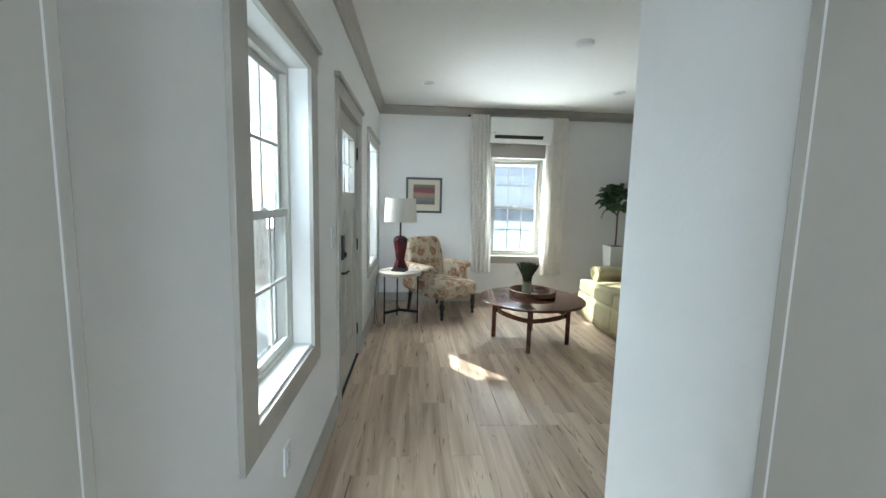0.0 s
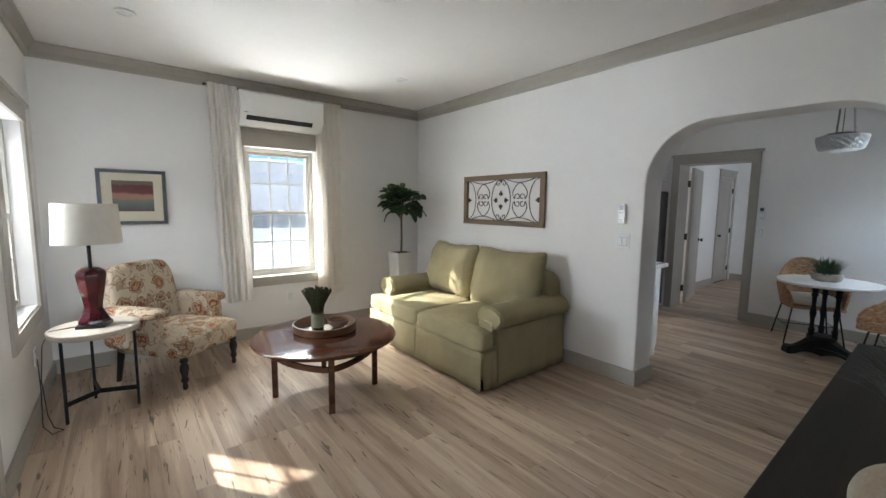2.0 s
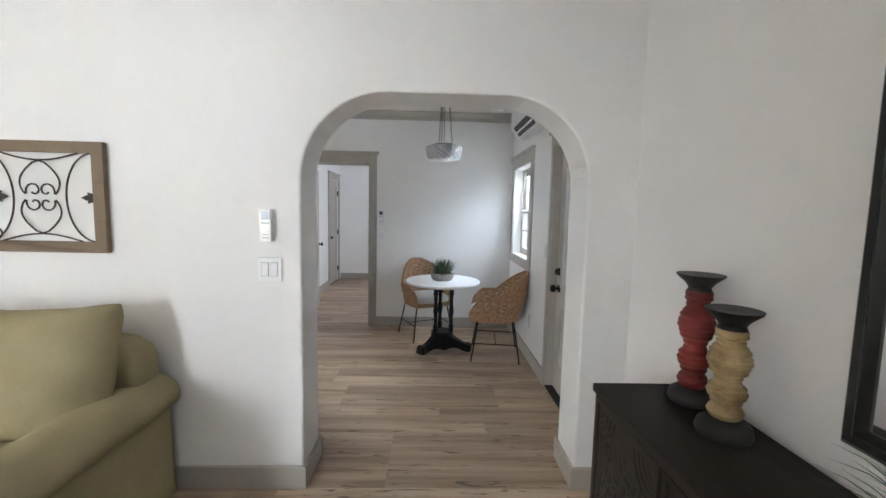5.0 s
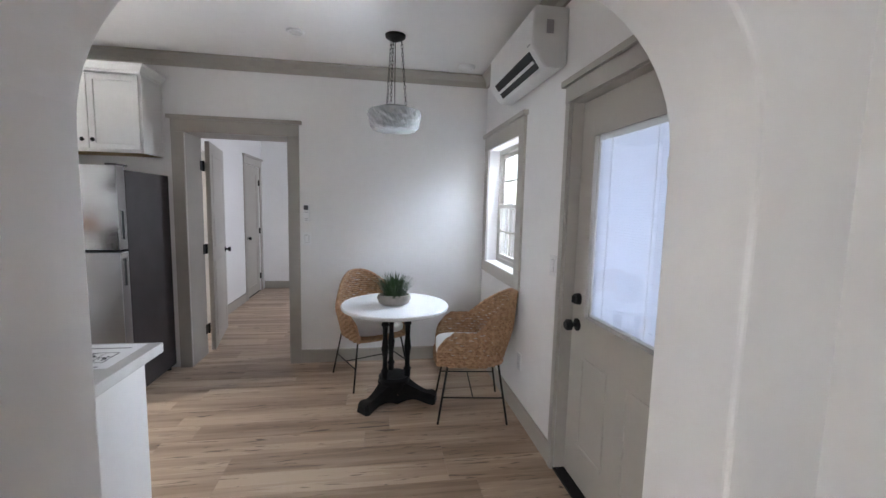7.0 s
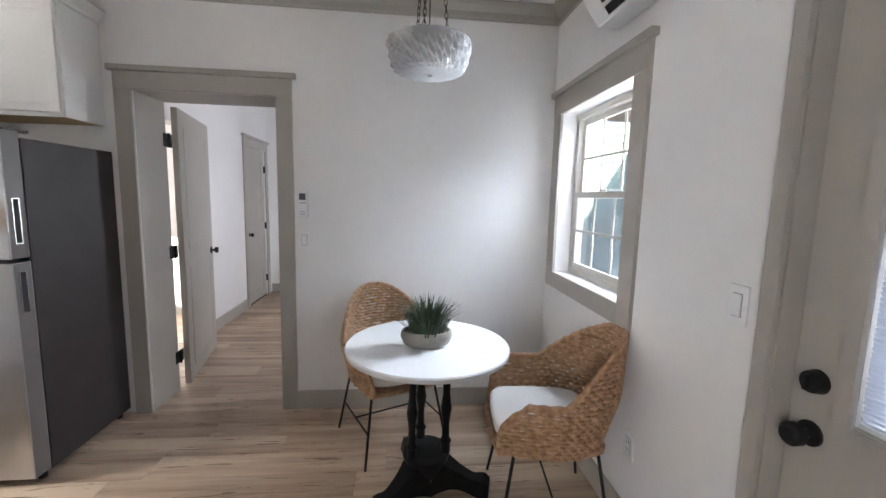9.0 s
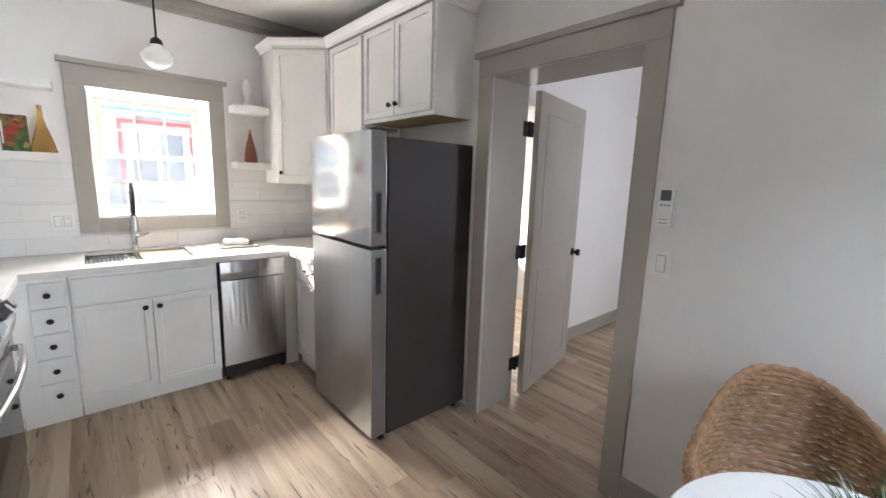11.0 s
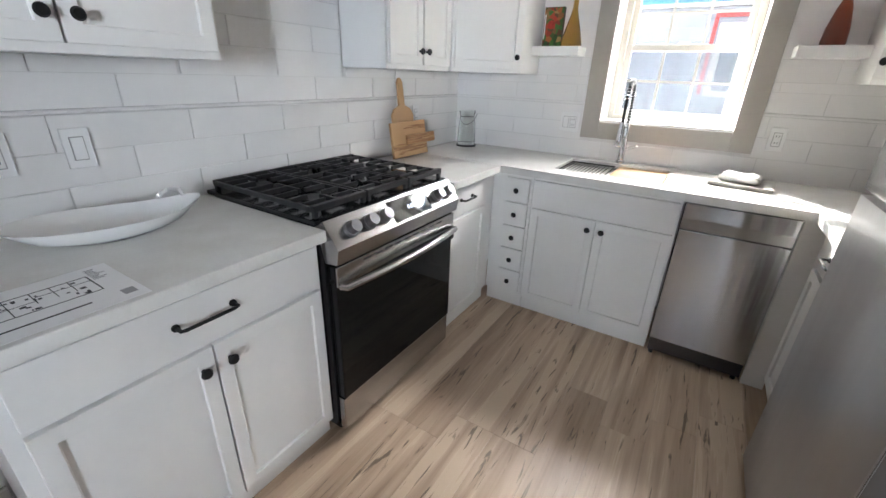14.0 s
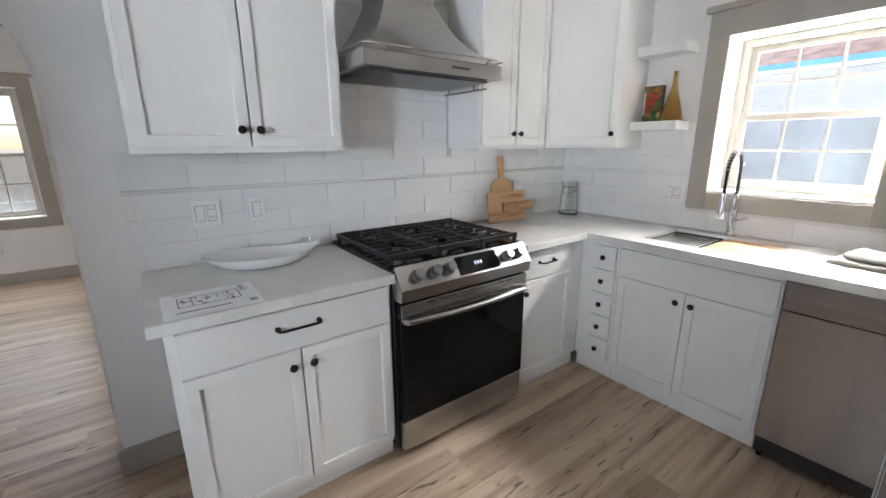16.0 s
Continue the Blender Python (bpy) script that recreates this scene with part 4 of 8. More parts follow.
def upper(axis, face, way, back, u0, u1, z0, doors, label, knobs):
    at = (face, (u0 + u1) / 2, z0) if axis == "x" else ((u0 + u1) / 2, face, z0)
    e = thing("wall_cabinet", at, label, "cabinet", "kitchen wall cabinets")
    bx, pt = facing(axis, face, way)
    part("body", bx(-abs(face - back), -0.020, u0, u1, z0, UZ1, 0.001), M_WHITE, e)
    part("underside", bx(-abs(face - back) + 0.01, -0.03, u0 + 0.012, u1 - 0.012, z0 - 0.0012, z0 - 0.0005, 0), M_PLYWOOD if z0 > 1.6 else M_WHITE, e)
    for (a, b), k in zip(doors, knobs):
        p = shaker(e, bx, a, b, z0 + 0.022, UZ1 - 0.012, -0.019)
        knob(p, pt, k, z0 + 0.085)
    return e


upper("x", UF, 1, EX1 + 0.012, 3.16, 3.938, UZ0, [(3.178, 3.546), (3.552, 3.922)], "white shaker wall cabinet with a pair of doors", [3.516, 3.582])
upper("x", UF, 1, EX1 + 0.012, 4.738, 5.298, UZ0, [(4.752, 5.012), (5.028, 5.28)], "white shaker wall cabinet beside the range hood", [4.985, 5.045])
upper("x", 6.53, -1, KE - 0.005, 4.06, 4.79, 1.825, [(4.075, 4.42), (4.426, 4.775)], "short white wall cabinet above the refrigerator", [4.388, 4.458])
upper("x", 6.53, -1, KE - 0.005, 4.792, 5.288, UZ0, [(4.81, 5.27)], "white shaker wall cabinet behind the refrigerator", [4.85])


def corner_cabinet(x_wall, way, f, label, kn):
    """A diagonal corner cabinet with one door across the corner."""
    xw, yw = x_wall + way * 0.012, KNY - 0.012
    a, b = Vector((x_wall + way * f, 5.30)), Vector((x_wall + way * 0.61, 5.60))
    out = [(xw, yw), (xw, 5.30), (a.x, a.y), (b.x, b.y), (b.x, yw)]
    e = thing("wall_cabinet", (xw, yw, UZ0), label, "cabinet", "kitchen wall cabinets")
    part("body", prism(out, "z", UZ0, UZ1), M_WHITE, e)
    d = (b - a).normalized()
    nv = Vector((d.y, -d.x)) if way > 0 else Vector((-d.y, d.x))
    ang = math.degrees(math.atan2(d.y, d.x))
    ln = (b - a).length
    bm = box(0.012, ln - 0.012, 0.0005, 0.019, 0.022, UZ1 - UZ0 - 0.012)
    sunk_panel(bm, Vector((0, 1, 0)), 0.058, 0.010)
    for v in bm.verts:
        p = a + d * v.co.x + nv * v.co.y
        v.co = Vector((p.x, p.y, UZ0 + v.co.z))
    door = part("door", bm, M_WHITE, e)
    kp = a + d * (ln - 0.045 if kn else 0.045) + nv * 0.019

    def pt(t, u, z):
        q = kp + nv * t
        return (q.x, q.y, z)
    knob(door, pt, 0, UZ0 + 0.085)
    return e


corner_cabinet(EX1, 1, UF - EX1, "white diagonal corner wall cabinet", True)
corner_cabinet(KE, -1, KE - 6.53, "white diagonal corner wall cabinet beside the shelves", True)


def cornice(name, pts):
    """White crown moulding on top of the cabinets, along a line of (x, y) with the outside on the right hand."""
    bm = bmesh.new()
    prof = [(0.0, 0.0), (0.010, 0.0), (0.014, 0.02), (0.040, 0.052), (0.045, 0.066), (0.0, 0.066)]
    n = len(pts)
    rings = []
    for i, p in enumerate(pts):
        p = Vector(p)
        d0 = (p - Vector(pts[i - 1])).normalized() if i else None
        d1 = (Vector(pts[i + 1]) - p).normalized() if i < n - 1 else None
        d0, d1 = d0 or d1, d1 or d0
        n0, n1 = Vector((d0.y, -d0.x)), Vector((d1.y, -d1.x))
        m = (n0 + n1).normalized()
        m = m / max(0.4, m.dot(n0))
        rings.append([bm.verts.new((p.x + m.x * u, p.y + m.y * u, UZ1 + 0.0005 + v)) for u, v in prof])
    for a, b in zip(rings, rings[1:]):
        for k in range(len(prof)):
            bm.faces.new((a[k], a[(k + 1) % len(prof)], b[(k + 1) % len(prof)], b[k]))
    bm.faces.new(rings[0])
    bm.faces.new(rings[-1][::-1])
    return single(name, bm, M_WHITE, "white crown moulding on the wall cabinets", "moulding")


cornice("cabinet_cornice", [(6.84, 4.06), (6.53, 4.06), (6.53, 5.30), (6.235, 5.60), (6.235, KNY - 0.013)][::-1])
cornice("cabinet_cornice", [(4.69, KNY - 0.013), (4.69, 5.60), (4.391, 5.30), (4.391, 4.738), (4.093, 4.738)][::-1])
cornice("cabinet_cornice", [(4.093, 3.938), (4.391, 3.938), (4.391, 3.16), (4.093, 3.16)][::-1])

# ---- floating shelves ----
for x0, x1 in ((4.694, 4.975), (5.975, 6.231)):
    for z in (1.505, 1.935):
        single("floating_shelf", box(x0, x1, 5.735, KNY - 0.0005, z, z + 0.052, 0.003), M_WHITE, "thick white floating shelf beside the window", "shelf", "floating shelves")


def bottle(at, profile, m, label, cork=True, h=0):
    e = thing("bottle", at, label, "bottle")
    part("glass", lathe(profile, at, 20), m, e, smooth=True)
    if cork:
        r = profile[-2][0]
        part("stopper", lathe([(r * 0.85, h), (r * 1.0, h + 0.03), (0, h + 0.03)], at, 12), M_CORK, e, smooth=True)
    return e


bottle((4.905, 5.81, 1.5575), [(0.058, 0), (0.062, 0.008), (0.054, 0.05), (0.038, 0.11), (0.022, 0.165), (0.014, 0.20), (0.013, 0.25), (0, 0.25)], M_OIL, "tall bottle of golden oil with a cork", h=0.2505)
bottle((6.10, 5.81, 1.5575), [(0.045, 0), (0.048, 0.01), (0.044, 0.07), (0.028, 0.15), (0.016, 0.185), (0.018, 0.20), (0.013, 0.205), (0.013, 0.225), (0, 0.225)], M_VINEGAR, "conical bottle of dark red vinegar", h=0.2255)
bk = thing("cookbook", (4.78, 5.82, 1.5575), "cookbook with a red and green food cover standing on a shelf", "book")
cov = box(4.728, 4.846, 5.80, 5.828, 1.558, 1.768, 0.002)
part("cover", cov, M_BOOKGREEN, bk)
M_COVERART = mat("printed_food_photo", (0.10, 0.12, 0.03), 0.35, var=0.5, scale=26, detail=6)
_cn, _cl = M_COVERART.node_tree.nodes, M_COVERART.node_tree.links
_cv, _cr, _ct = _cn.new("ShaderNodeTexVoronoi"), _cn.new("ShaderNodeValToRGB"), _cn.new("ShaderNodeTexCoord")
_cv.inputs["Scale"].default_value = 38
_cl.new(_ct.outputs["Object"], _cv.inputs["Vector"])
_cs = _cn.new("ShaderNodeSeparateColor")
_cl.new(_cv.outputs["Color"], _cs.inputs[0])
_cl.new(_cs.outputs[0], _cr.inputs[0])
_cr.color_ramp.elements[0].color, _cr.color_ramp.elements[1].color = (0.02, 0.05, 0.015, 1), (0.42, 0.28, 0.10, 1)
for _p, _c in ((0.25, (0.05, 0.16, 0.03)), (0.42, (0.05, 0.025, 0.015)), (0.55, (0.40, 0.04, 0.02)), (0.70, (0.30, 0.13, 0.03)), (0.85, (0.10, 0.05, 0.02))):
    _cr.color_ramp.elements.new(_p).color = (*_c, 1)
_cl.new(_cr.outputs[0], _cn["Principled BSDF"].inputs["Base Color"])
part("cover_picture", box(4.730, 4.844, 5.7985, 5.7998, 1.562, 1.764), M_COVERART, bk)
part("red_pepper", cyl((4.775, 5.7983, 1.675), (4.775, 5.7975, 1.675), 0.024, seg=18), mat("printed_red", (0.42, 0.035, 0.02), 0.35, var=0.4, scale=40), bk)
part("cover_title", box(4.733, 4.740, 5.7972, 5.7984, 1.60, 1.73, 0), M_PAPER, bk)
hd2 = lathe([(0.030, 0), (0.033, 0.02), (0.026, 0.03), (0.024, 0.06), (0.034, 0.085), (0.040, 0.12), (0.038, 0.155), (0.026, 0.19), (0.010, 0.205), (0, 0.205)], (6.10, 5.82, 1.9875), 20)
single("plaster_bust", hd2, mat("white_plaster", (0.75, 0.74, 0.71), 0.7, var=0.06, scale=20, bump=0.4, bscale=50), "small white plaster ornament on the upper shelf", "ornament", smooth=True)

# ---- small things on the counter ----
bd = thing("serving_board", (4.16, 5.14, 0.914), "acacia serving boards leaning against the tiles", "board")
def lean(bm, x_foot, tilt, z0):
    for v in bm.verts:
        t = v.co.x
        h = v.co.z - z0
        v.co = Vector((x_foot - math.sin(tilt) * h + math.cos(tilt) * t, v.co.y, z0 + math.cos(tilt) * h + math.sin(tilt) * t))
    return bm
outl = [(5.06, 0.916), (5.26, 0.916), (5.26, 1.15), (5.235, 1.185), (5.185, 1.205), (5.182, 1.33), (5.172, 1.352), (5.16, 1.358), (5.148, 1.352), (5.138, 1.33), (5.135, 1.205), (5.085, 1.185), (5.06, 1.15)]
part("paddle_board", lean(prism(outl, "x", 0.0, 0.014), 4.165, 0.13, 0.916), M_BOARD, bd, "paddle-shaped board with a handle")
part("square_board", lean(box(0.0, 0.018, 4.985, 5.322, 0.916, 1.118, 0.004), 4.205, 0.15, 0.916), M_BOARD, bd)
part("small_board", lean(box(0.0, 0.014, 5.10, 5.395, 0.985, 1.045, 0.008), 4.225, 0.15, 0.916), M_BOARD, bd)
JX, JY = 4.265, 5.745
jr = thing("glass_jar", (JX, JY, 0.914), "tall clear glass jar with a wire bail on a dark coaster", "jar")
part("glass", lathe([(0.060, 0.012), (0.064, 0.03), (0.062, 0.12), (0.055, 0.17), (0.048, 0.20), (0.056, 0.225), (0.058, 0.24), (0.052, 0.24), (0.044, 0.20), (0.051, 0.17), (0.058, 0.12), (0.060, 0.03), (0, 0.024)], (JX, JY, 0.915), 28), M_CLEAR, jr, smooth=True)
part("coaster", lathe([(0.070, 0), (0.070, 0.010), (0, 0.010)], (JX, JY, 0.9150), 28), M_IRON, jr, "thin dark coaster")
part("bail", tube([(JX + 0.064 * math.cos(t) + 0.012, JY - 0.04 * math.sin(t), 1.14 - 0.075 * math.sin(t)) for t in (math.pi * k / 14 for k in range(15))], 0.0022, 6), M_KNOB, jr, smooth=True)
part("neck_wire", tube([(JX + 0.0495 * math.cos(t), JY + 0.0495 * math.sin(t), 1.117) for t in (2 * math.pi * k / 24 for k in range(24))], 0.0018, 6, closed=True), M_KNOB, jr, smooth=True)
tw = thing("towel_tray", (5.93, 5.64, 0.914), "folded white towel on a grey folded cloth", "towel")
def slab_soft(x0, x1, y0, y1, z0, z1, b, seed, amp, ang=0.0):
    bm = box(x0, x1, y0, y1, z0, z1, 0)
    bmesh.ops.subdivide_edges(bm, edges=bm.edges, cuts=6, use_grid_fill=True)
    bmesh.ops.bevel(bm, geom=[e for e in bm.edges if len(e.link_faces) == 2 and e.calc_face_angle(0) > 1], offset=b, segments=2, affect="EDGES")
    c = Vector(((x0 + x1) / 2, (y0 + y1) / 2, z0))
    for v in bm.verts:
        if v.co.z > z0 + 0.3 * (z1 - z0):
            v.co.z += amp * noise.noise(v.co * 22 + Vector((seed, 0, 0)))
        v.co.xy = (Matrix.Rotation(ang, 2) @ (v.co.xy - c.xy)) + c.xy
    return bm
part("cloth", slab_soft(5.79, 6.06, 5.53, 5.77, 0.915, 0.931, 0.004, 1, 0.003, -0.12), M_CLOTHGREY, tw, "grey folded cloth", True)
part("towel", slab_soft(5.83, 6.00, 5.58, 5.74, 0.934, 0.965, 0.010, 2, 0.012, -0.2), M_TOWEL, tw, "folded white towel", True)

pl = thing("platter", (4.29, 3.55, 0.914), "large white leaf-shaped ceramic platter", "platter")
pb = bmesh.new()
rings = []
NP = 40
for f, z in ((0.0, 0.006), (0.55, 0.006), (0.80, 0.026), (1.0, 0.056), (1.035, 0.058), (1.0, 0.050), (0.80, 0.018), (0.55, 0.0), (0.0, 0.0)):
    ring = []
    for k in range(NP):
        a = 2 * math.pi * k / NP
        ca, sa = math.cos(a), math.sin(a)
        ru = 0.215 * (1 + 0.10 * max(0, ca) ** 6)
        rv = 0.125 * (1 - 0.16 * ca)
        ring.append(pb.verts.new((4.30 + f * rv * sa + 0.05 * f * ca, 3.55 + f * ru * ca, 0.9155 + z + (0.022 * f ** 4 * max(0, ca) ** 4))))
    rings.append(ring)
for a, b in zip(rings, rings[1:]):
    for k in range(NP):
        pb.faces.new((a[k], a[(k + 1) % NP], b[(k + 1) % NP], b[k]))
bmesh.ops.remove_doubles(pb, verts=pb.verts, dist=1e-5)
part("dish", pb, M_CERAMIC, pl, smooth=True)
part("loop_handle", tube([(4.250, 3.715, 0.985), (4.225, 3.755, 0.998), (4.258, 3.780, 0.998), (4.310, 3.765, 0.985)], 0.007, 8), M_CERAMIC, pl, smooth=True)

pp = thing("floor_plan_sheet", (4.62, 3.31, 0.914), "printed floor plan sheet lying on the countertop", "paper")
part("sheet", box(4.50, 4.748, 3.165, 3.455, 0.9145, 0.9152, 0), M_PAPER, pp)
ink = bmesh.new()
def bar(x0, x1, y0, y1):
    box(x0, x1, y0, y1, 0.9154, 0.9157, 0, bm=ink)
for y0, y1, x0, x1 in ((3.21, 3.40, 4.555, 4.655),):
    bar(x0, x0 + 0.003, y0, y1), bar(x1 - 0.003, x1, y0, y1), bar(x0, x1, y0, y0 + 0.003), bar(x0, x1, y1 - 0.003, y1)
    for u in (0.22, 0.45, 0.63, 0.80):
        bar(x0, x1 - 0.035 * (u > 0.4), y0 + (y1 - y0) * u, y0 + (y1 - y0) * u + 0.002)
    bar((x0 + x1) / 2, (x0 + x1) / 2 + 0.002, y0, y0 + 0.09)
    bar(x0 + 0.03, x0 + 0.032, y0 + 0.09, y1)
rp = random.Random(4)
for k in range(26):
    y, x = rp.uniform(3.215, 3.385), rp.uniform(4.56, 4.645)
    bar(x, x + rp.uniform(0.003, 0.012), y, y + rp.uniform(0.003, 0.012))
bar(4.70, 4.706, 3.20, 3.36)
tagged(part("plan_drawing", ink, M_INK, pp), kind="stuff")
ink = bmesh.new()
for k in range(9):
    bar(4.52 + 0.008 * k, 4.524 + 0.008 * k, 3.405, 3.405 + rp.uniform(0.015, 0.04))
bar(4.512, 4.520, 3.20, 3.26), bar(4.69, 4.72, 3.415, 3.44)
tagged(part("text_block", ink, M_GREYINK, pp), kind="stuff")


M_PLATE = mat("white_nylon_plate", (0.84, 0.84, 0.83), 0.25, var=0.02, scale=8)
# flat grey that draws the shadow line round each rocker and outlet
M_GAP = mat("grey_gap_shade", (0.34, 0.33, 0.32), 0.6)


def plate(name, axis, wall, way, u, z, gangs, label, cat, group=""):
    """A wall plate with rockers (r) or outlets (o)."""
    w = 0.072 + 0.046 * (len(gangs) - 1)
    e = thing(name, ((wall, u, z) if axis == "x" else (u, wall, z)), label, cat, group)
    bx, pt = facing(axis, wall, way)
    part("cover_plate", bx(0.0005, 0.008, u - w / 2, u + w / 2, z - 0.060, z + 0.060, 0.0035), M_PLATE, e)
    for k, g in enumerate(gangs):
        c = u + (k - (len(gangs) - 1) / 2) * 0.046
        if g == "r":
            part("rocker_seat", bx(0.007, 0.0084, c - 0.0185, c + 0.0185, z - 0.0355, z + 0.0355, 0), M_GAP, e)
            part("rocker", bx(0.008, 0.0125, c - 0.016, c + 0.016, z - 0.033, z + 0.033, 0.0015), M_PLATE, e)
        else:
            part("rocker_seat", bx(0.007, 0.0084, c - 0.0185, c + 0.0185, z - 0.0355, z + 0.0355, 0), M_GAP, e)
            part("outlet", bx(0.008, 0.0105, c - 0.016, c + 0.016, z - 0.033, z + 0.033, 0.0015), M_PLATE, e)
            s = bmesh.new()
            for dz in (-0.017, 0.017):
                for du in (-0.006, 0.006):
                    bx(0.0100, 0.0110, c + du - 0.0016, c + du + 0.0016, z + dz - 0.004, z + dz + 0.005, 0, bm=s)
            tagged(part("slots", s, M_DARK, e), kind="stuff")
    return e


TW = EX1 + 0.010
plate("switch_plate", "x", TW, 1, 3.387, 1.137, "ro", "white switch and outlet plate on the tiles", "switch")
plate("switch_plate", "x", TW, 1, 3.597, 1.137, "r", "white single switch plate on the tiles", "switch")
plate("outlet_plate", "x", TW, 1, 5.36, 1.137, "o", "white outlet plate on the tiles", "outlet")
plate("outlet_plate", "y", KNY - 0.010, -1, 4.945, 1.125, "ro", "white outlet plate beside the sink", "outlet")
plate("outlet_plate", "y", KNY - 0.010, -1, 6.03, 1.125, "o", "white outlet plate beside the sink", "outlet")
plate("switch_plate", "x", KE, -1, 2.913, 1.155, "r", "white switch plate beside the bedroom doorway", "switch")
plate("switch_plate", "y", KSY, 1, 5.222, 1.155, "r", "white switch plate beside the back door", "switch")
plate("outlet_plate", "y", KSY, 1, 5.70, 0.40, "o", "white outlet plate low on the wall", "outlet")
plate("switch_plate", "x", EX0, -1, 3.086, 1.172, "rr", "white double switch plate beside the arch", "switch")
plate("switch_plate", "x", WX, 1, 2.83, 1.18, "r", "white switch plate beside the front door", "switch")
plate("outlet_plate", "x", WX, 1, 1.90, 0.38, "o", "white outlet plate under the window", "outlet")
plate("outlet_plate", "x", WX, 1, 5.20, 0.40, "o", "white outlet plate with a lamp plug", "outlet")
plate("outlet_plate", "y", NY, -1, 2.06, 0.41, "o", "white outlet plate below the curtained window", "outlet")


def remote(axis, wall, way, u, z):
    e = thing("air_conditioner_remote", ((wall, u, z) if axis == "x" else (u, wall, z)), "white air-conditioner remote in a wall holder", "remote")
    bx, pt = facing(axis, wall, way)
    part("holder", bx(0.0005, 0.012, u - 0.032, u + 0.032, z - 0.084, z + 0.01, 0.003), M_PLATE, e)
    part("body", bx(0.0125, 0.032, u - 0.029, u + 0.029, z - 0.080, z + 0.080, 0.006), M_PLATE, e)
    part("screen", bx(0.0318, 0.0332, u - 0.020, u + 0.020, z + 0.028, z + 0.070, 0), M_KNOB, e, "dark grey display")
    b = bmesh.new()
    for j in range(3):
        bx(0.0318, 0.0330, u - 0.019 + 0.0145 * j, u - 0.010 + 0.0145 * j, z + 0.006, z + 0.014, 0, bm=b)
    bx(0.0318, 0.0330, u - 0.016, u + 0.016, z - 0.048, z - 0.045, 0, bm=b)
    bx(0.0318, 0.0330, u - 0.016, u + 0.016, z - 0.064, z - 0.060, 0, bm=b)
    tagged(part("buttons", b, M_GREYINK, e), kind="stuff")


remote("x", EX0, -1, 3.094, 1.394)
remote("x", KE, -1, 2.915, 1.386)

# ---- pendant over the sink ----
pd = thing("pendant_lamp", (5.485, 5.5, CEIL), "schoolhouse pendant with an opal glass globe", "lamp")
part("canopy", lathe([(0.0, CEIL - 0.025), (0.05, CEIL - 0.02), (0.055, CEIL - 0.001), (0, CEIL - 0.001)], (5.485, 5.5, 0), 20), M_BLACK, pd, smooth=True)
part("rod", cyl((5.485, 5.5, 2.27), (5.485, 5.5, CEIL - 0.02), 0.006, seg=10), M_BLACK, pd)
part("cap", lathe([(0.012, 2.285), (0.030, 2.27), (0.036, 2.24), (0.0, 2.24)], (5.485, 5.5, 0), 20), M_BLACK, pd, smooth=True)
part("globe", lathe([(0.034, 2.24), (0.040, 2.225), (0.078, 2.20), (0.088, 2.17), (0.080, 2.14), (0.05, 2.115), (0.03, 2.105), (0, 2.10)], (5.485, 5.5, 0), 28), M_OPAL, pd, smooth=True)

# ---- materials of the furniture ----
M_SOFA = mat("olive_green_cotton", (0.325, 0.280, 0.163), 0.9, var=0.10, scale=5, bump=0.35, bscale=420, spec=0.2)
M_TABLEWOOD = wood_mat("dark_cherry_wood", [(0.030, 0.010, 0.006), (0.060, 0.020, 0.011), (0.095, 0.035, 0.018)], 0.14, axis="X", grain=18, rand=0.15, bump=0.04)
M_DARKWOOD = wood_mat("espresso_wood", [(0.008, 0.0065, 0.005), (0.018, 0.014, 0.011), (0.028, 0.022, 0.017)], 0.5, axis="X", grain=16, rand=0.2, bump=0.10)
M_DARKWOOD.node_tree.nodes["Principled BSDF"].inputs["Specular IOR Level"].default_value = 0.22
M_PALEWOOD = wood_mat("whitewashed_wood", [(0.33, 0.27, 0.21), (0.45, 0.385, 0.31), (0.52, 0.46, 0.38)], 0.6, axis="X", grain=20, rand=0.1)
M_FRAMEWOOD = wood_mat("weathered_brown_wood", [(0.065, 0.042, 0.023), (0.135, 0.092, 0.054), (0.19, 0.135, 0.082)], 0.65, axis="Y", grain=24, rand=0.2)
M_CURTAIN = mat("white_linen_curtain", (0.90, 0.88, 0.845), 0.95, var=0.05, scale=8, bump=0.2, bscale=350, spec=0.1)
def thin(m, share, tint):
    """Lets part of the light through a thin cloth."""
    n, l = m.node_tree.nodes, m.node_tree.links
    tr, mx = n.new("ShaderNodeBsdfTranslucent"), n.new("ShaderNodeMixShader")
    tr.inputs[0].default_value, mx.inputs[0].default_value = (*tint, 1), share
    l.new(n["Principled BSDF"].outputs[0], mx.inputs[1])
    l.new(tr.outputs[0], mx.inputs[2])
    l.new(mx.outputs[0], n["Material Output"].inputs[0])


thin(M_CURTAIN, 0.46, (0.92, 0.89, 0.83))
M_SHADE = mat("linen_lamp_shade", (0.56, 0.52, 0.455), 0.9, var=0.04, scale=20, bump=0.25, bscale=400)
M_REDGLAZE = mat("oxblood_glaze", (0.085, 0.008, 0.010), 0.13, var=0.45, scale=5, color2=(0.02, 0.004, 0.006), coat=0.4)
M_LEAF = mat("dark_green_leaf", (0.030, 0.070, 0.018), 0.38, var=0.4, scale=14, rand=0.35)
M_GRASS = mat("green_grass_blade", (0.026, 0.055, 0.011), 0.5, var=0.45, scale=20)
M_BARK = mat("grey_brown_bark", (0.16, 0.12, 0.085), 0.85, var=0.3, scale=30, bump=0.4, bscale=90)
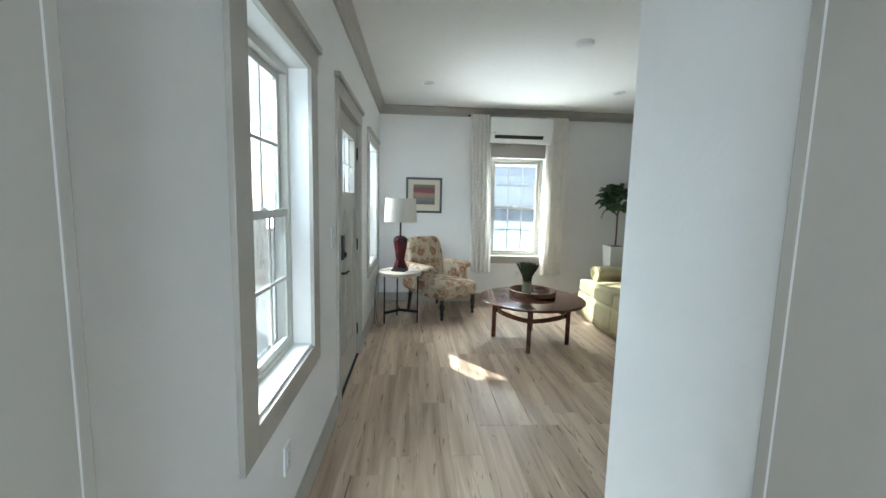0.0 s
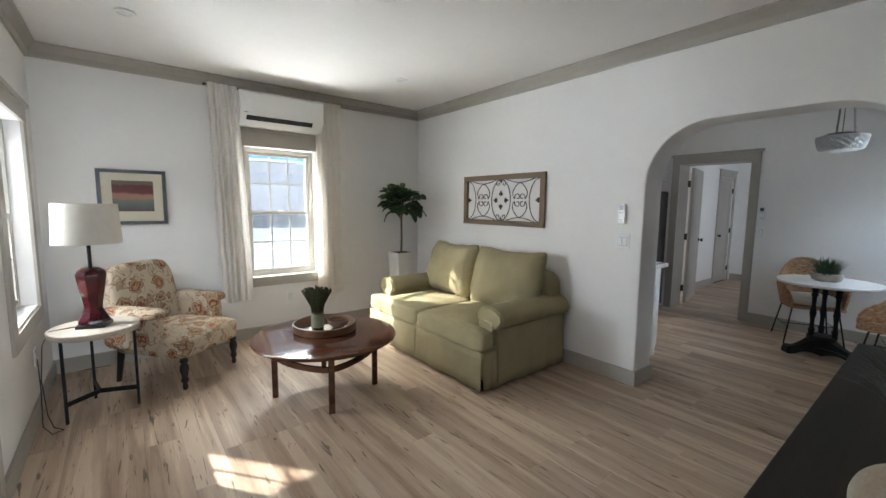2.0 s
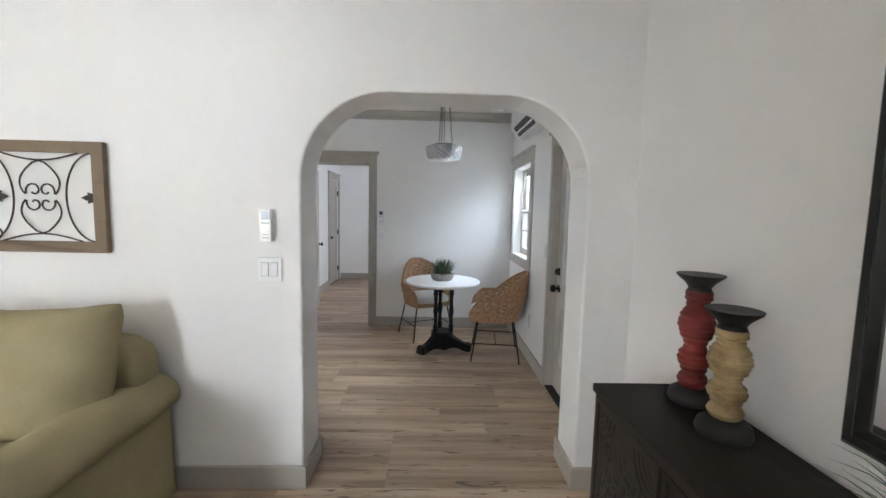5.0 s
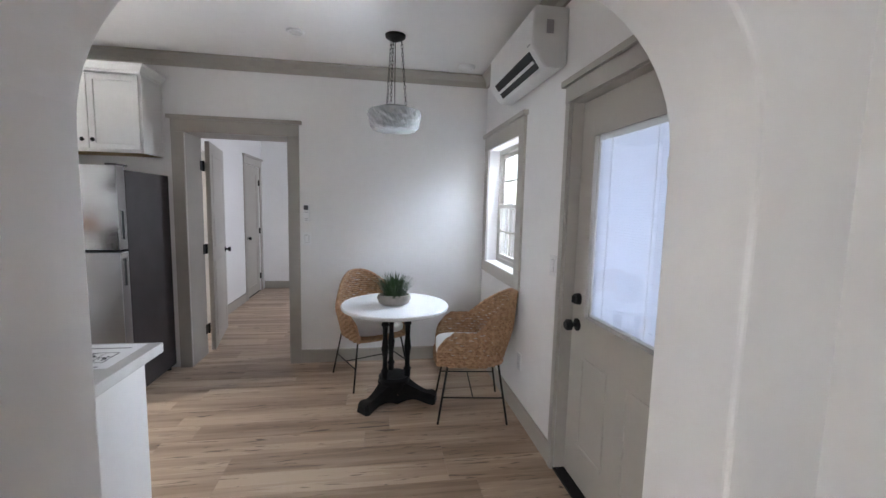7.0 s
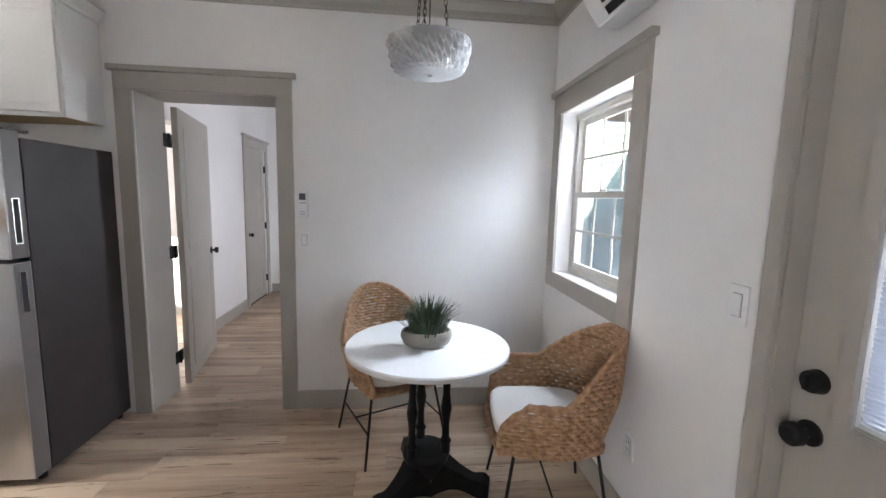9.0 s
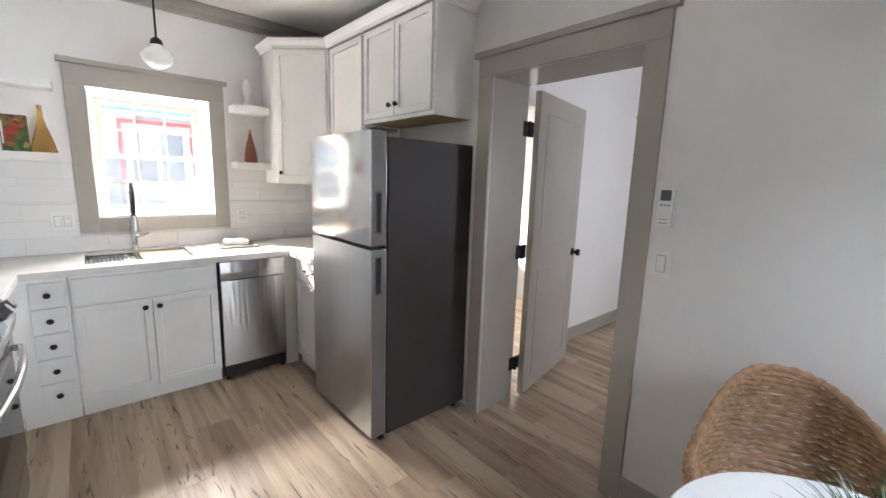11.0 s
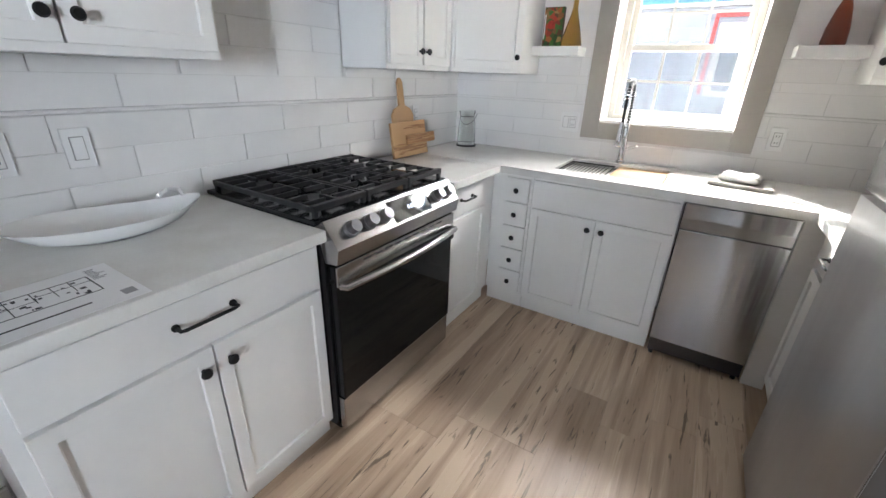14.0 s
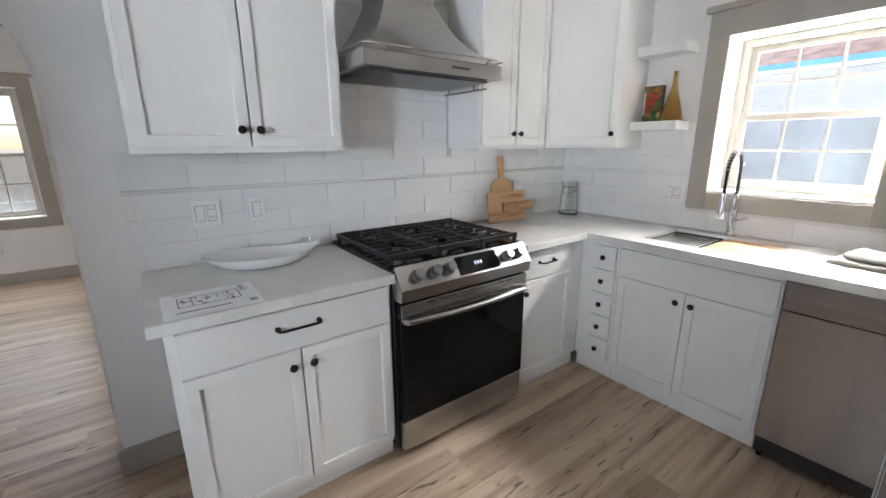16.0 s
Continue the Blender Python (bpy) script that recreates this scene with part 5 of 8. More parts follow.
M_SOIL = mat("dark_soil", (0.035, 0.025, 0.018), 0.95, var=0.4, scale=50, bump=0.8, bscale=120)
M_POTWHITE = mat("white_planter", (0.76, 0.74, 0.70), 0.5, var=0.05, scale=6)
M_POTSTONE = mat("grey_stone_pot", (0.33, 0.30, 0.26), 0.8, var=0.25, scale=14, bump=0.4, bscale=70)
M_WICKER = mat("water_hyacinth_weave", (0.50, 0.31, 0.18), 0.72, var=0.4, scale=38, color2=(0.27, 0.15, 0.075), bump=0.6, bscale=260)
M_CUSHION = mat("white_seat_cushion", (0.74, 0.72, 0.69), 0.9, var=0.04, scale=8, bump=0.25, bscale=300)
M_REDWOOD = mat("worn_red_paint", (0.23, 0.022, 0.020), 0.5, var=0.5, scale=9, color2=(0.10, 0.012, 0.010), bump=0.15, bscale=40)
M_CREAMWOOD = mat("antique_cream_paint", (0.46, 0.34, 0.17), 0.5, var=0.4, scale=16, color2=(0.22, 0.14, 0.06), bump=0.15, bscale=40)
M_BLACKWOOD = mat("worn_black_wood", (0.018, 0.015, 0.013), 0.5, var=0.4, scale=12)
M_SCROLL = mat("wrought_iron", (0.055, 0.042, 0.034), 0.6, metal=0.4, var=0.3, scale=30)
M_MAT = mat("cream_picture_mat", (0.62, 0.57, 0.45), 0.8, var=0.03)
M_BLKFRAME = mat("black_picture_frame", (0.012, 0.011, 0.010), 0.3, var=0.2)
M_CUTGLASS = mat("moulded_clear_glass", (0.95, 0.96, 0.97), 0.10, var=0.02, trans=0.72)
M_WHITETOP = mat("white_table_top", (0.80, 0.80, 0.80), 0.16, var=0.02, scale=3)
M_BALLST = mat("mottled_stone_ball", (0.30, 0.30, 0.225), 0.5, var=0.5, scale=9, color2=(0.25, 0.15, 0.095), bump=0.1, bscale=50)
M_BRASSDARK = mat("dark_bronze", (0.05, 0.035, 0.022), 0.4, metal=0.8)
M_TRAYWOOD = wood_mat("brown_tray_wood", [(0.05, 0.022, 0.011), (0.11, 0.05, 0.024), (0.17, 0.085, 0.042)], 0.45, axis="X", grain=20, rand=0.1)
M_CORD = mat("dark_cord", (0.02, 0.017, 0.015), 0.6)
M_PLINES = mat("ac_grille_black", (0.012, 0.012, 0.013), 0.5)


def mirror_mat():
    m = bpy.data.materials.new("mirror_silver")
    m.use_nodes = True
    b = m.node_tree.nodes["Principled BSDF"]
    b.inputs["Base Color"].default_value = (0.88, 0.89, 0.89, 1)
    b.inputs["Metallic"].default_value, b.inputs["Roughness"].default_value = 1.0, 0.02
    return m


def floral_mat():
    """Cream cloth with rust and gold flower heads and thin vines."""
    m = bpy.data.materials.new("floral_print_cloth")
    m.use_nodes = True
    n, l = m.node_tree.nodes, m.node_tree.links
    b = n["Principled BSDF"]
    b.inputs["Roughness"].default_value, b.inputs["Specular IOR Level"].default_value = 0.9, 0.2
    tc = n.new("ShaderNodeTexCoord")
    wob = n.new("ShaderNodeTexNoise")
    wob.inputs["Scale"].default_value = 16
    mixv = n.new("ShaderNodeMixRGB")
    mixv.inputs[0].default_value = 0.085
    l.new(tc.outputs["Object"], wob.inputs["Vector"])
    l.new(tc.outputs["Object"], mixv.inputs[1])
    l.new(wob.outputs["Color"], mixv.inputs[2])
    vo = n.new("ShaderNodeTexVoronoi")
    vo.inputs["Scale"].default_value, vo.inputs["Randomness"].default_value = 8.5, 0.9
    l.new(mixv.outputs[0], vo.inputs["Vector"])
    rp = n.new("ShaderNodeValToRGB")
    rp.color_ramp.interpolation = "CONSTANT"
    e = rp.color_ramp.elements
    cols = [(0.0, (0.22, 0.07, 0.04)), (0.10, (0.40, 0.26, 0.12)), (0.20, (0.22, 0.07, 0.045)), (0.32, (0.36, 0.27, 0.16)), (0.42, (0.22, 0.11, 0.07)), (0.48, (0.50, 0.41, 0.30))]
    e[0].position, e[0].color = 0, (*cols[0][1], 1)
    e[1].position, e[1].color = cols[1][0], (*cols[1][1], 1)
    for p, c in cols[2:]:
        x = e.new(p)
        x.color = (*c, 1)
    l.new(vo.outputs["Distance"], rp.inputs[0])
    wv = n.new("ShaderNodeTexNoise")
    wv.inputs["Scale"].default_value, wv.inputs["Detail"].default_value, wv.inputs["Distortion"].default_value = 9, 1, 1.5
    l.new(tc.outputs["Object"], wv.inputs["Vector"])
    vine = n.new("ShaderNodeValToRGB")
    vine.color_ramp.interpolation = "CONSTANT"
    v = vine.color_ramp.elements
    v[0].position, v[0].color, v[1].position, v[1].color = 0, (0, 0, 0, 1), 0.50, (1, 1, 1, 1)
    x = v.new(0.545)
    x.color = (0, 0, 0, 1)
    l.new(wv.outputs[0], vine.inputs[0])
    mx = n.new("ShaderNodeMixRGB")
    mx.inputs[2].default_value = (0.30, 0.22, 0.15, 1)
    l.new(vine.outputs[0], mx.inputs[0])
    l.new(rp.outputs[0], mx.inputs[1])
    l.new(mx.outputs[0], b.inputs["Base Color"])
    bn, bp = n.new("ShaderNodeTexNoise"), n.new("ShaderNodeBump")
    bn.inputs["Scale"].default_value = 400
    bp.inputs["Strength"].default_value, bp.inputs["Distance"].default_value = 0.25, 0.003
    l.new(bn.outputs[0], bp.inputs["Height"])
    l.new(bp.outputs[0], b.inputs["Normal"])
    return m


def art_mat(z0, z1):
    """An abstract print in soft horizontal bands."""
    m = bpy.data.materials.new("abstract_print")
    m.use_nodes = True
    n, l = m.node_tree.nodes, m.node_tree.links
    b = n["Principled BSDF"]
    b.inputs["Roughness"].default_value = 0.6
    geo, sep, no, ad, mr, rp = n.new("ShaderNodeTexCoord"), n.new("ShaderNodeSeparateXYZ"), n.new("ShaderNodeTexNoise"), n.new("ShaderNodeMath"), n.new("ShaderNodeMapRange"), n.new("ShaderNodeValToRGB")
    no.inputs["Scale"].default_value, no.inputs["Detail"].default_value = 9, 6
    ad.operation = "MULTIPLY_ADD"
    ad.inputs[1].default_value = 0.06
    mr.inputs[1].default_value, mr.inputs[2].default_value = z0 + 0.03, z1 + 0.03
    l.new(geo.outputs["Object"], sep.inputs[0])
    l.new(geo.outputs["Object"], no.inputs["Vector"])
    l.new(no.outputs[0], ad.inputs[0])
    l.new(sep.outputs["Z"], ad.inputs[2])
    l.new(ad.outputs[0], mr.inputs[0])
    e = rp.color_ramp.elements
    cols = [(0.0, (0.12, 0.06, 0.045)), (0.14, (0.10, 0.12, 0.11)), (0.36, (0.16, 0.17, 0.15)), (0.42, (0.30, 0.18, 0.12)), (0.56, (0.34, 0.16, 0.11)), (0.62, (0.13, 0.03, 0.03)), (0.84, (0.11, 0.03, 0.03)), (0.90, (0.14, 0.11, 0.08))]
    e[0].position, e[0].color, e[1].position, e[1].color = 0, (*cols[0][1], 1), cols[-1][0], (*cols[-1][1], 1)
    for p, c in cols[1:-1]:
        x = e.new(p)
        x.color = (*c, 1)
    l.new(mr.outputs[0], rp.inputs[0])
    l.new(rp.outputs[0], b.inputs["Base Color"])
    return m


def blind_mat():
    m = bpy.data.materials.new("white_blind_slat")
    m.use_nodes = True
    n, l = m.node_tree.nodes, m.node_tree.links
    b = n["Principled BSDF"]
    b.inputs["Base Color"].default_value, b.inputs["Roughness"].default_value = (0.78, 0.79, 0.82, 1), 0.5
    tr, mx = n.new("ShaderNodeBsdfTranslucent"), n.new("ShaderNodeMixShader")
    tr.inputs[0].default_value = (0.80, 0.82, 0.88, 1)
    mx.inputs[0].default_value = 0.45
    l.new(b.outputs[0], mx.inputs[1])
    l.new(tr.outputs[0], mx.inputs[2])
    l.new(mx.outputs[0], n["Material Output"].inputs[0])
    return m


M_MIRROR, M_FLORAL, M_BLIND = mirror_mat(), floral_mat(), blind_mat()


def puffy(c, size, n=5.0, seg=8, rot=None, amp=0.0, seed=0, crown=0.0, taper=0.0, bm=None):
    """A soft rounded block: c its middle, size its full extents; crown swells the top, taper thins the top."""
    out = bm or bmesh.new()
    t = bmesh.new()
    bmesh.ops.create_cube(t, size=2)
    bmesh.ops.subdivide_edges(t, edges=t.edges, cuts=seg, use_grid_fill=True)
    rot = rot or Matrix.Identity(3)
    mp = {}
    for v in t.verts:
        p = v.co
        k = (abs(p.x) ** n + abs(p.y) ** n + abs(p.z) ** n) ** (1 / n)
        q = p / k
        q = Vector((q.x * (1 - taper * (q.z + 1) / 2), q.y * (1 - taper * (q.z + 1) / 2), q.z))
        w = Vector((q.x * size[0] / 2, q.y * size[1] / 2, q.z * size[2] / 2))
        if crown and q.z > 0:
            w.z += crown * max(0, (1 - p.x ** 2)) * max(0, (1 - p.y ** 2))
        if amp:
            w += amp * noise.noise_vector(w * 9 + Vector((seed, seed, 0)))
        mp[v] = out.verts.new(Vector(c) + rot @ w)
    for f in t.faces:
        out.faces.new([mp[v] for v in f.verts])
    t.free()
    return out


# ---- doors ----
fd = thing("door_1", (WX, 3.5, 0), "greige craftsman front door with a small glazed light", "door", kind="structure")
bm = holed("x", 0.035, 0.080, 3.04, 3.97, 0.012, 2.035, [(3.235, 3.775, 1.46, 1.89), (3.225, 3.44, 0.26, 1.335), (3.57, 3.785, 0.26, 1.335)])
box(0.045, 0.068, 3.225, 3.44, 0.26, 1.335, 0, bm=bm)
box(0.045, 0.068, 3.57, 3.785, 0.26, 1.335, 0, bm=bm)
part("slab", bm, M_DOOR, fd)
lf = holed("x", 0.081, 0.094, 3.20, 3.81, 1.425, 1.925, [(3.238, 3.772, 1.463, 1.887)])
part("light_frame", lf, M_DOOR, fd)
gp = part("pane", box(0.056, 0.060, 3.236, 3.774, 1.461, 1.889), M_GLASS, fd)
gp.visible_shadow = False
gr = box(0.062, 0.070, 3.41, 3.422, 1.461, 1.889)
box(0.062, 0.070, 3.588, 3.600, 1.461, 1.889, bm=gr)
box(0.0615, 0.0705, 3.236, 3.774, 1.668, 1.680, bm=gr)
part("grille", gr, M_VINYL, fd)
kp = part("keypad_lock", box(0.081, 0.126, 3.062, 3.138, 1.005, 1.168, 0.010), M_BLACK, fd, "black electronic keypad deadbolt")
part("thumb_turn", cyl((0.126, 3.10, 1.04), (0.142, 3.10, 1.04), 0.018, seg=16), M_BLACK, kp)
lv = cyl((0.081, 3.10, 0.91), (0.089, 3.10, 0.91), 0.032, seg=20)
tube([(0.089, 3.10, 0.91), (0.125, 3.10, 0.91), (0.134, 3.115, 0.91), (0.134, 3.22, 0.905)], 0.009, 8, bm=lv)
part("lever_handle", lv, M_BLACK, fd, "black lever handle", True)
part("door_stop", cyl((0.081, 3.11, 0.70), (0.092, 3.11, 0.70), 0.010, seg=10), M_BLACK, fd)
part("threshold", box(-0.06, 0.10, 3.022, 3.988, 0.0, 0.011, 0.002), M_BLACK, fd)
for z in (0.25, 1.02, 1.80):
    part("hinge", cyl((0.088, 3.972, z - 0.05), (0.088, 3.972, z + 0.05), 0.007, seg=8), M_BLACK, fd)

bdr = thing("door_2", (BE, 3.905, 0), "open greige panelled bedroom door with black hardware", "door", kind="structure")
DL = 0.83
bm = box(0, DL, -0.040, 0, 0.012, 2.03, 0.002)
slab2 = part("slab", bm, M_DOOR, bdr, local=True)
for z0, z1 in ((0.12, 0.88), (1.02, 1.92)):
    b2 = box(0.115, DL - 0.115, -0.0445, -0.0402, z0, z1, 0)
    sunk_panel(b2, Vector((0, -1, 0)), 0.022, 0.003)
    part("panel", b2, M_DOOR, bdr, local=True)
kn = bmesh.new()
for s in (-1, 1):
    y = -0.0405 if s < 0 else 0.0005
    cyl((DL - 0.065, y, 0.93), (DL - 0.065, y + s * 0.008, 0.93), 0.030, seg=18, bm=kn)
    cyl((DL - 0.065, y + s * 0.008, 0.93), (DL - 0.065, y + s * 0.035, 0.93), 0.010, seg=10, bm=kn)
    cyl((DL - 0.065, y + s * 0.033, 0.93), (DL - 0.065, y + s * 0.058, 0.93), 0.024, 0.026, 18, kn)
part("door_knob", kn, M_BLACK, bdr, "black round door knob", True, local=True)
bdr.matrix_basis = pose(BE + 0.058, 3.893, 0, 0, 0, 11.5)
for z in (0.247, 1.02, 1.795):
    e = box(BE - 0.040, BE + 0.062, 3.8955, 3.8992, z - 0.045, z + 0.045, 0.001)
    cyl((BE + 0.014, 3.890, z - 0.048), (BE + 0.014, 3.890, z + 0.048), 0.009, seg=10, bm=e)
    single("door_hinge", e, M_BLACK, "black butt hinge on the bedroom door jamb", "hinge", "door hinges")

hdr = thing("door_3", (9.8, 4.22, 0), "closed greige panelled door in the hall", "door", kind="structure")
sl3 = holed("y", 4.235, 4.275, 9.465, 10.165, 0.012, 2.025, [(9.57, 10.06, 0.14, 0.90), (9.57, 10.06, 1.04, 1.90)])
box(9.57, 10.06, 4.245, 4.265, 0.14, 0.90, 0, bm=sl3)
box(9.57, 10.06, 4.245, 4.265, 1.04, 1.90, 0, bm=sl3)
part("slab", sl3, M_DOOR, hdr)
part("door_knob", lathe([(0.028, 0), (0.028, 0.008), (0.010, 0.012), (0.010, 0.03), (0.025, 0.036), (0.022, 0.06), (0, 0.06)], (0, 0, 0), 16), M_BLACK, hdr, smooth=True, local=True).matrix_local = Matrix.Translation((9.54 - 9.8, 4.235 - 4.22, 0.92)) @ pose(0, 0, 0, 90)
for z in (0.25, 1.0, 1.78):
    part("hinge", box(10.155, 10.18, 4.212, 4.234, z - 0.045, z + 0.045, 0.002), M_BLACK, hdr)
casing("trim_hall_door", "y", 4.22, -1, 9.46, 10.17, 0.0, 2.03, wid=0.085)

sd = thing("door_4", (4.64, 1.22, 0), "greige back door with a blind between the panes", "door", kind="structure")
bm = holed("y", 1.176, 1.220, 4.13, 5.090, 0.012, 2.028, [(4.358, 4.945, 0.93, 1.845)])
part("slab", bm, M_DOOR, sd)
lf = holed("y", 1.2205, 1.236, 4.322, 4.972, 0.885, 1.88, [(4.364, 4.936, 0.928, 1.838)])
part("light_frame", lf, M_DOOR, sd)
for x0, x1 in ((4.31, 4.577), (4.722, 4.955)):
    b2 = box(x0, x1, 1.2202, 1.2275, 0.22, 0.715, 0)
    sunk_panel(b2, Vector((0, 1, 0)), 0.02, 0.005)
    part("panel", b2, M_DOOR, sd)
p = part("pane", box(4.360, 4.944, 1.206, 1.209, 0.931, 1.844), M_GLASS, sd)
p.visible_shadow = False
bl = part("blind_head", box(4.42, 4.940, 1.190, 1.204, 1.812, 1.8435), M_VINYL, sd)
slat_bm = box(4.422, 4.940, -0.0095, 0.0095, -0.0005, 0.0005)
for v in slat_bm.verts:
    v.co = Vector((v.co.x - 4.64, *(Matrix.Rotation(radians(57), 2) @ Vector((v.co.y, v.co.z)))))
slat_me = bpy.data.meshes.new("slat")
slat_bm.to_mesh(slat_me)
slat_bm.free()
slat_me.materials.append(M_BLIND)
for k in range(74):
    s = new("slat", slat_me)
    s.parent = sd
    s.location = (0, 1.195 - 1.22, 0.945 + k * 0.0118)
for x in (4.51, 4.83):
    part("blind_cord", cyl((x, 1.2045, 0.94), (x, 1.2045, 1.815), 0.0018, seg=6), M_VINYL, sd)
part("blind_channel", box(4.360, 4.419, 1.190, 1.203, 0.9315, 1.8435), M_VINYL, sd)
part("blind_bottom_rail", box(4.422, 4.940, 1.190, 1.200, 0.9315, 0.943), M_VINYL, sd)
part("slider", box(4.366, 4.394, 1.2365, 1.252, 1.595, 1.675, 0.004), M_VINYL, sd, "white blind slider")
part("slider_rod", box(4.368, 4.376, 1.2365, 1.242, 1.13, 1.595, 0.001), M_VINYL, sd)
db = cyl((5.028, 1.2205, 1.005), (5.028, 1.245, 1.005), 0.032, 0.028, 20)
box(5.023, 5.033, 1.245, 1.262, 0.985, 1.025, 0.003, bm=db)
part("deadbolt", db, M_BLACK, sd, "black deadbolt", True)
part("door_knob", lathe([(0.033, 0), (0.033, 0.008), (0.012, 0.012), (0.012, 0.03), (0.030, 0.040), (0.030, 0.062), (0.02, 0.072), (0, 0.072)], (0, 0, 0), 18), M_BLACK, sd, "black door knob", True, local=True).matrix_local = Matrix.Translation((5.028 - 4.64, 0.0005, 0.865)) @ pose(0, 0, 0, -90)
part("threshold", box(4.112, 5.103, 1.12, 1.285, 0.0, 0.011, 0.002), M_BLACK, sd)


# ---- air conditioners ----
def air_conditioner(name_at, axis, wall, way, u0, u1, z0, z1, label, depth=0.20, open_louvre=True):
    e = thing("air_conditioner", name_at, label, "air conditioner", "split air conditioners")
    h = z1 - z0
    prof = [(0.0005, 0.02 * 1), (0.0005, h), (depth - 0.02, h), (depth, h - 0.02), (depth, 0.10), (depth - 0.075, 0.0), (0.03, 0.0)]
    ax = "y" if axis == "x" else "x"
    bm = prism([(wall + way * t, z0 + z) for t, z in prof], ax, u0, u1)
    bmesh.ops.bevel(bm, geom=[ed for ed in bm.edges if ed.calc_face_angle(0) > 0.3], offset=0.006, segments=2, affect="EDGES")
    part("body", bm, M_PLASTIC, e, smooth=True)

    def slot(t0, za, t1, zb, nm, m, off, a, b):
        d = Vector((t1 - t0, zb - za)).normalized()
        nn = Vector((d.y, -d.x))
        q = [(t0, za), (t1, zb), (t1 + nn.x * off, zb + nn.y * off), (t0 + nn.x * off, za + nn.y * off)]
        part(nm, prism([(wall + way * t, z0 + z) for t, z in q], ax, a, b), m, e)
    lo_ = (depth - 0.068, 0.0093) if open_louvre else (depth - 0.036, 0.052)
    slot(*lo_, depth - 0.006, 0.092, "air_slot", M_PLINES, 0.003, u0 + 0.06, u1 - 0.12)
    if open_louvre:
        slot(depth - 0.046, 0.0387, depth - 0.036, 0.0520, "louvre", M_PLASTIC, 0.008, u0 + 0.075, u1 - 0.115)
    t0, t1 = sorted((wall + way * (depth + 0.0003), wall + way * (depth + 0.001)))
    tag = box(u0 + 0.03, u0 + 0.075, t0, t1, z0 + 0.115, z0 + 0.122) if axis == "y" else box(t0, t1, u0 + 0.03, u0 + 0.075, z0 + 0.115, z0 + 0.122)
    part("maker_mark", tag, M_GREYINK, e)
    return e


air_conditioner((2.0, 5.9, 2.22), "y", NY, -1, 1.575, 2.41, 2.215, 2.545, "white split air conditioner above the curtained window", open_louvre=False)
ac2 = air_conditioner((5.6, 1.4, 2.22), "y", KSY, 1, 5.19, 6.02, 2.23, 2.54, "white split air conditioner above the dining window")
lab = box(5.1885, 5.1895, 1.37, 1.41, 2.40, 2.47)
part("rating_label", lab, M_GREYINK, ac2)


def disc(at, r, h, label, cat, name):
    e = thing(name, at, label, cat)
    part("trim_ring", lathe([(r, -0.0005), (r, -h * 0.5), (r * 0.9, -h), (r * 0.72, -h), (r * 0.70, -h * 0.6), (0, -h * 0.6)], at, 28), M_PLASTIC, e, smooth=True)
    return e


for x, y in ((0.71, 4.875), (2.855, 4.94), (6.163, 2.863)):
    d = disc((x, y, CEIL), 0.062, 0.012, "round recessed ceiling light, switched off", "ceiling light", "recessed_light")
    part("lens", lathe([(0.042, -0.0075), (0, -0.0078)], (x, y, CEIL), 24), M_OPAL, d)
for x, y in ((1.892, 3.59), (6.592, 1.544)):
    d = disc((x, y, CEIL), 0.072, 0.032, "round white smoke detector on the ceiling", "smoke detector", "smoke_detector")
    part("dome", lathe([(0.050, -0.0185), (0.045, -0.034), (0, -0.037)], (x, y, CEIL), 24), M_PLASTIC, d, smooth=True)

# ---- curtains ----
def curtain(x0, x1, xb0, xb1, zt, zb, label, folds, seed):
    bm = bmesh.new()
    NU, NV = folds * 14, 30
    grid = []
    for j in range(NV + 1):
        f = j / NV
        z = zt + (zb - zt) * f
        row = []
        for i in range(NU + 1):
            u = i / NU
            a, b = x0 + (xb0 - x0) * min(1, f * 1.15), x1 + (xb1 - x1) * min(1, f * 1.15)
            w = noise.noise(Vector((u * 3 + seed, f * 1.2, 0)))
            d = (0.012 + 0.018 * min(1, f * 4)) * math.sin(2 * math.pi * folds * (u + 0.05 * w) + seed) + 0.012 * w
            row.append(bm.verts.new((a + (b - a) * u + 0.008 * math.cos(2 * math.pi * folds * u), 5.925 + d, z + (0.008 * math.sin(9 * u + seed) if j == NV else 0))))
        grid.append(row)
    for j in range(NV):
        for i in range(NU):
            bm.faces.new((grid[j][i], grid[j][i + 1], grid[j + 1][i + 1], grid[j + 1][i]))
    e = thing("curtain", ((x0 + x1) / 2, 5.925, zb), label, "curtain", "window curtains")
    c = part("panel", bm, M_CURTAIN, e, smooth=True)
    return e


curtain(1.315, 1.575, 1.36, 1.655, 2.585, 0.44, "long white linen curtain gathered beside the window", 5, 1)
curtain(2.352, 2.655, 2.340, 2.645, 2.575, 0.41, "long white linen curtain lit by the sun", 5, 4)
rod = thing("curtain_rod", (2.0, 5.925, 2.57), "thin dark curtain rod above the window", "curtain rod")
part("rod", cyl((1.29, 5.95, 2.568), (2.68, 5.95, 2.568), 0.006, seg=10), M_BLACK, rod)
for x in (1.30, 2.67):
    part("bracket", tube([(x, 5.9995, 2.568), (x, 5.95, 2.568)], 0.007, 8), M_BLACK, rod)
    part("finial", lathe([(0, -0.012), (0.010, -0.006), (0.012, 0), (0.010, 0.006), (0, 0.012)], (x, 5.95, 2.568), 12), M_BLACK, rod, smooth=True)

# ---- pictures ----
pic = thing("framed_picture", (0.71, NY, 1.25), "black framed abstract print with a cream mat", "picture")
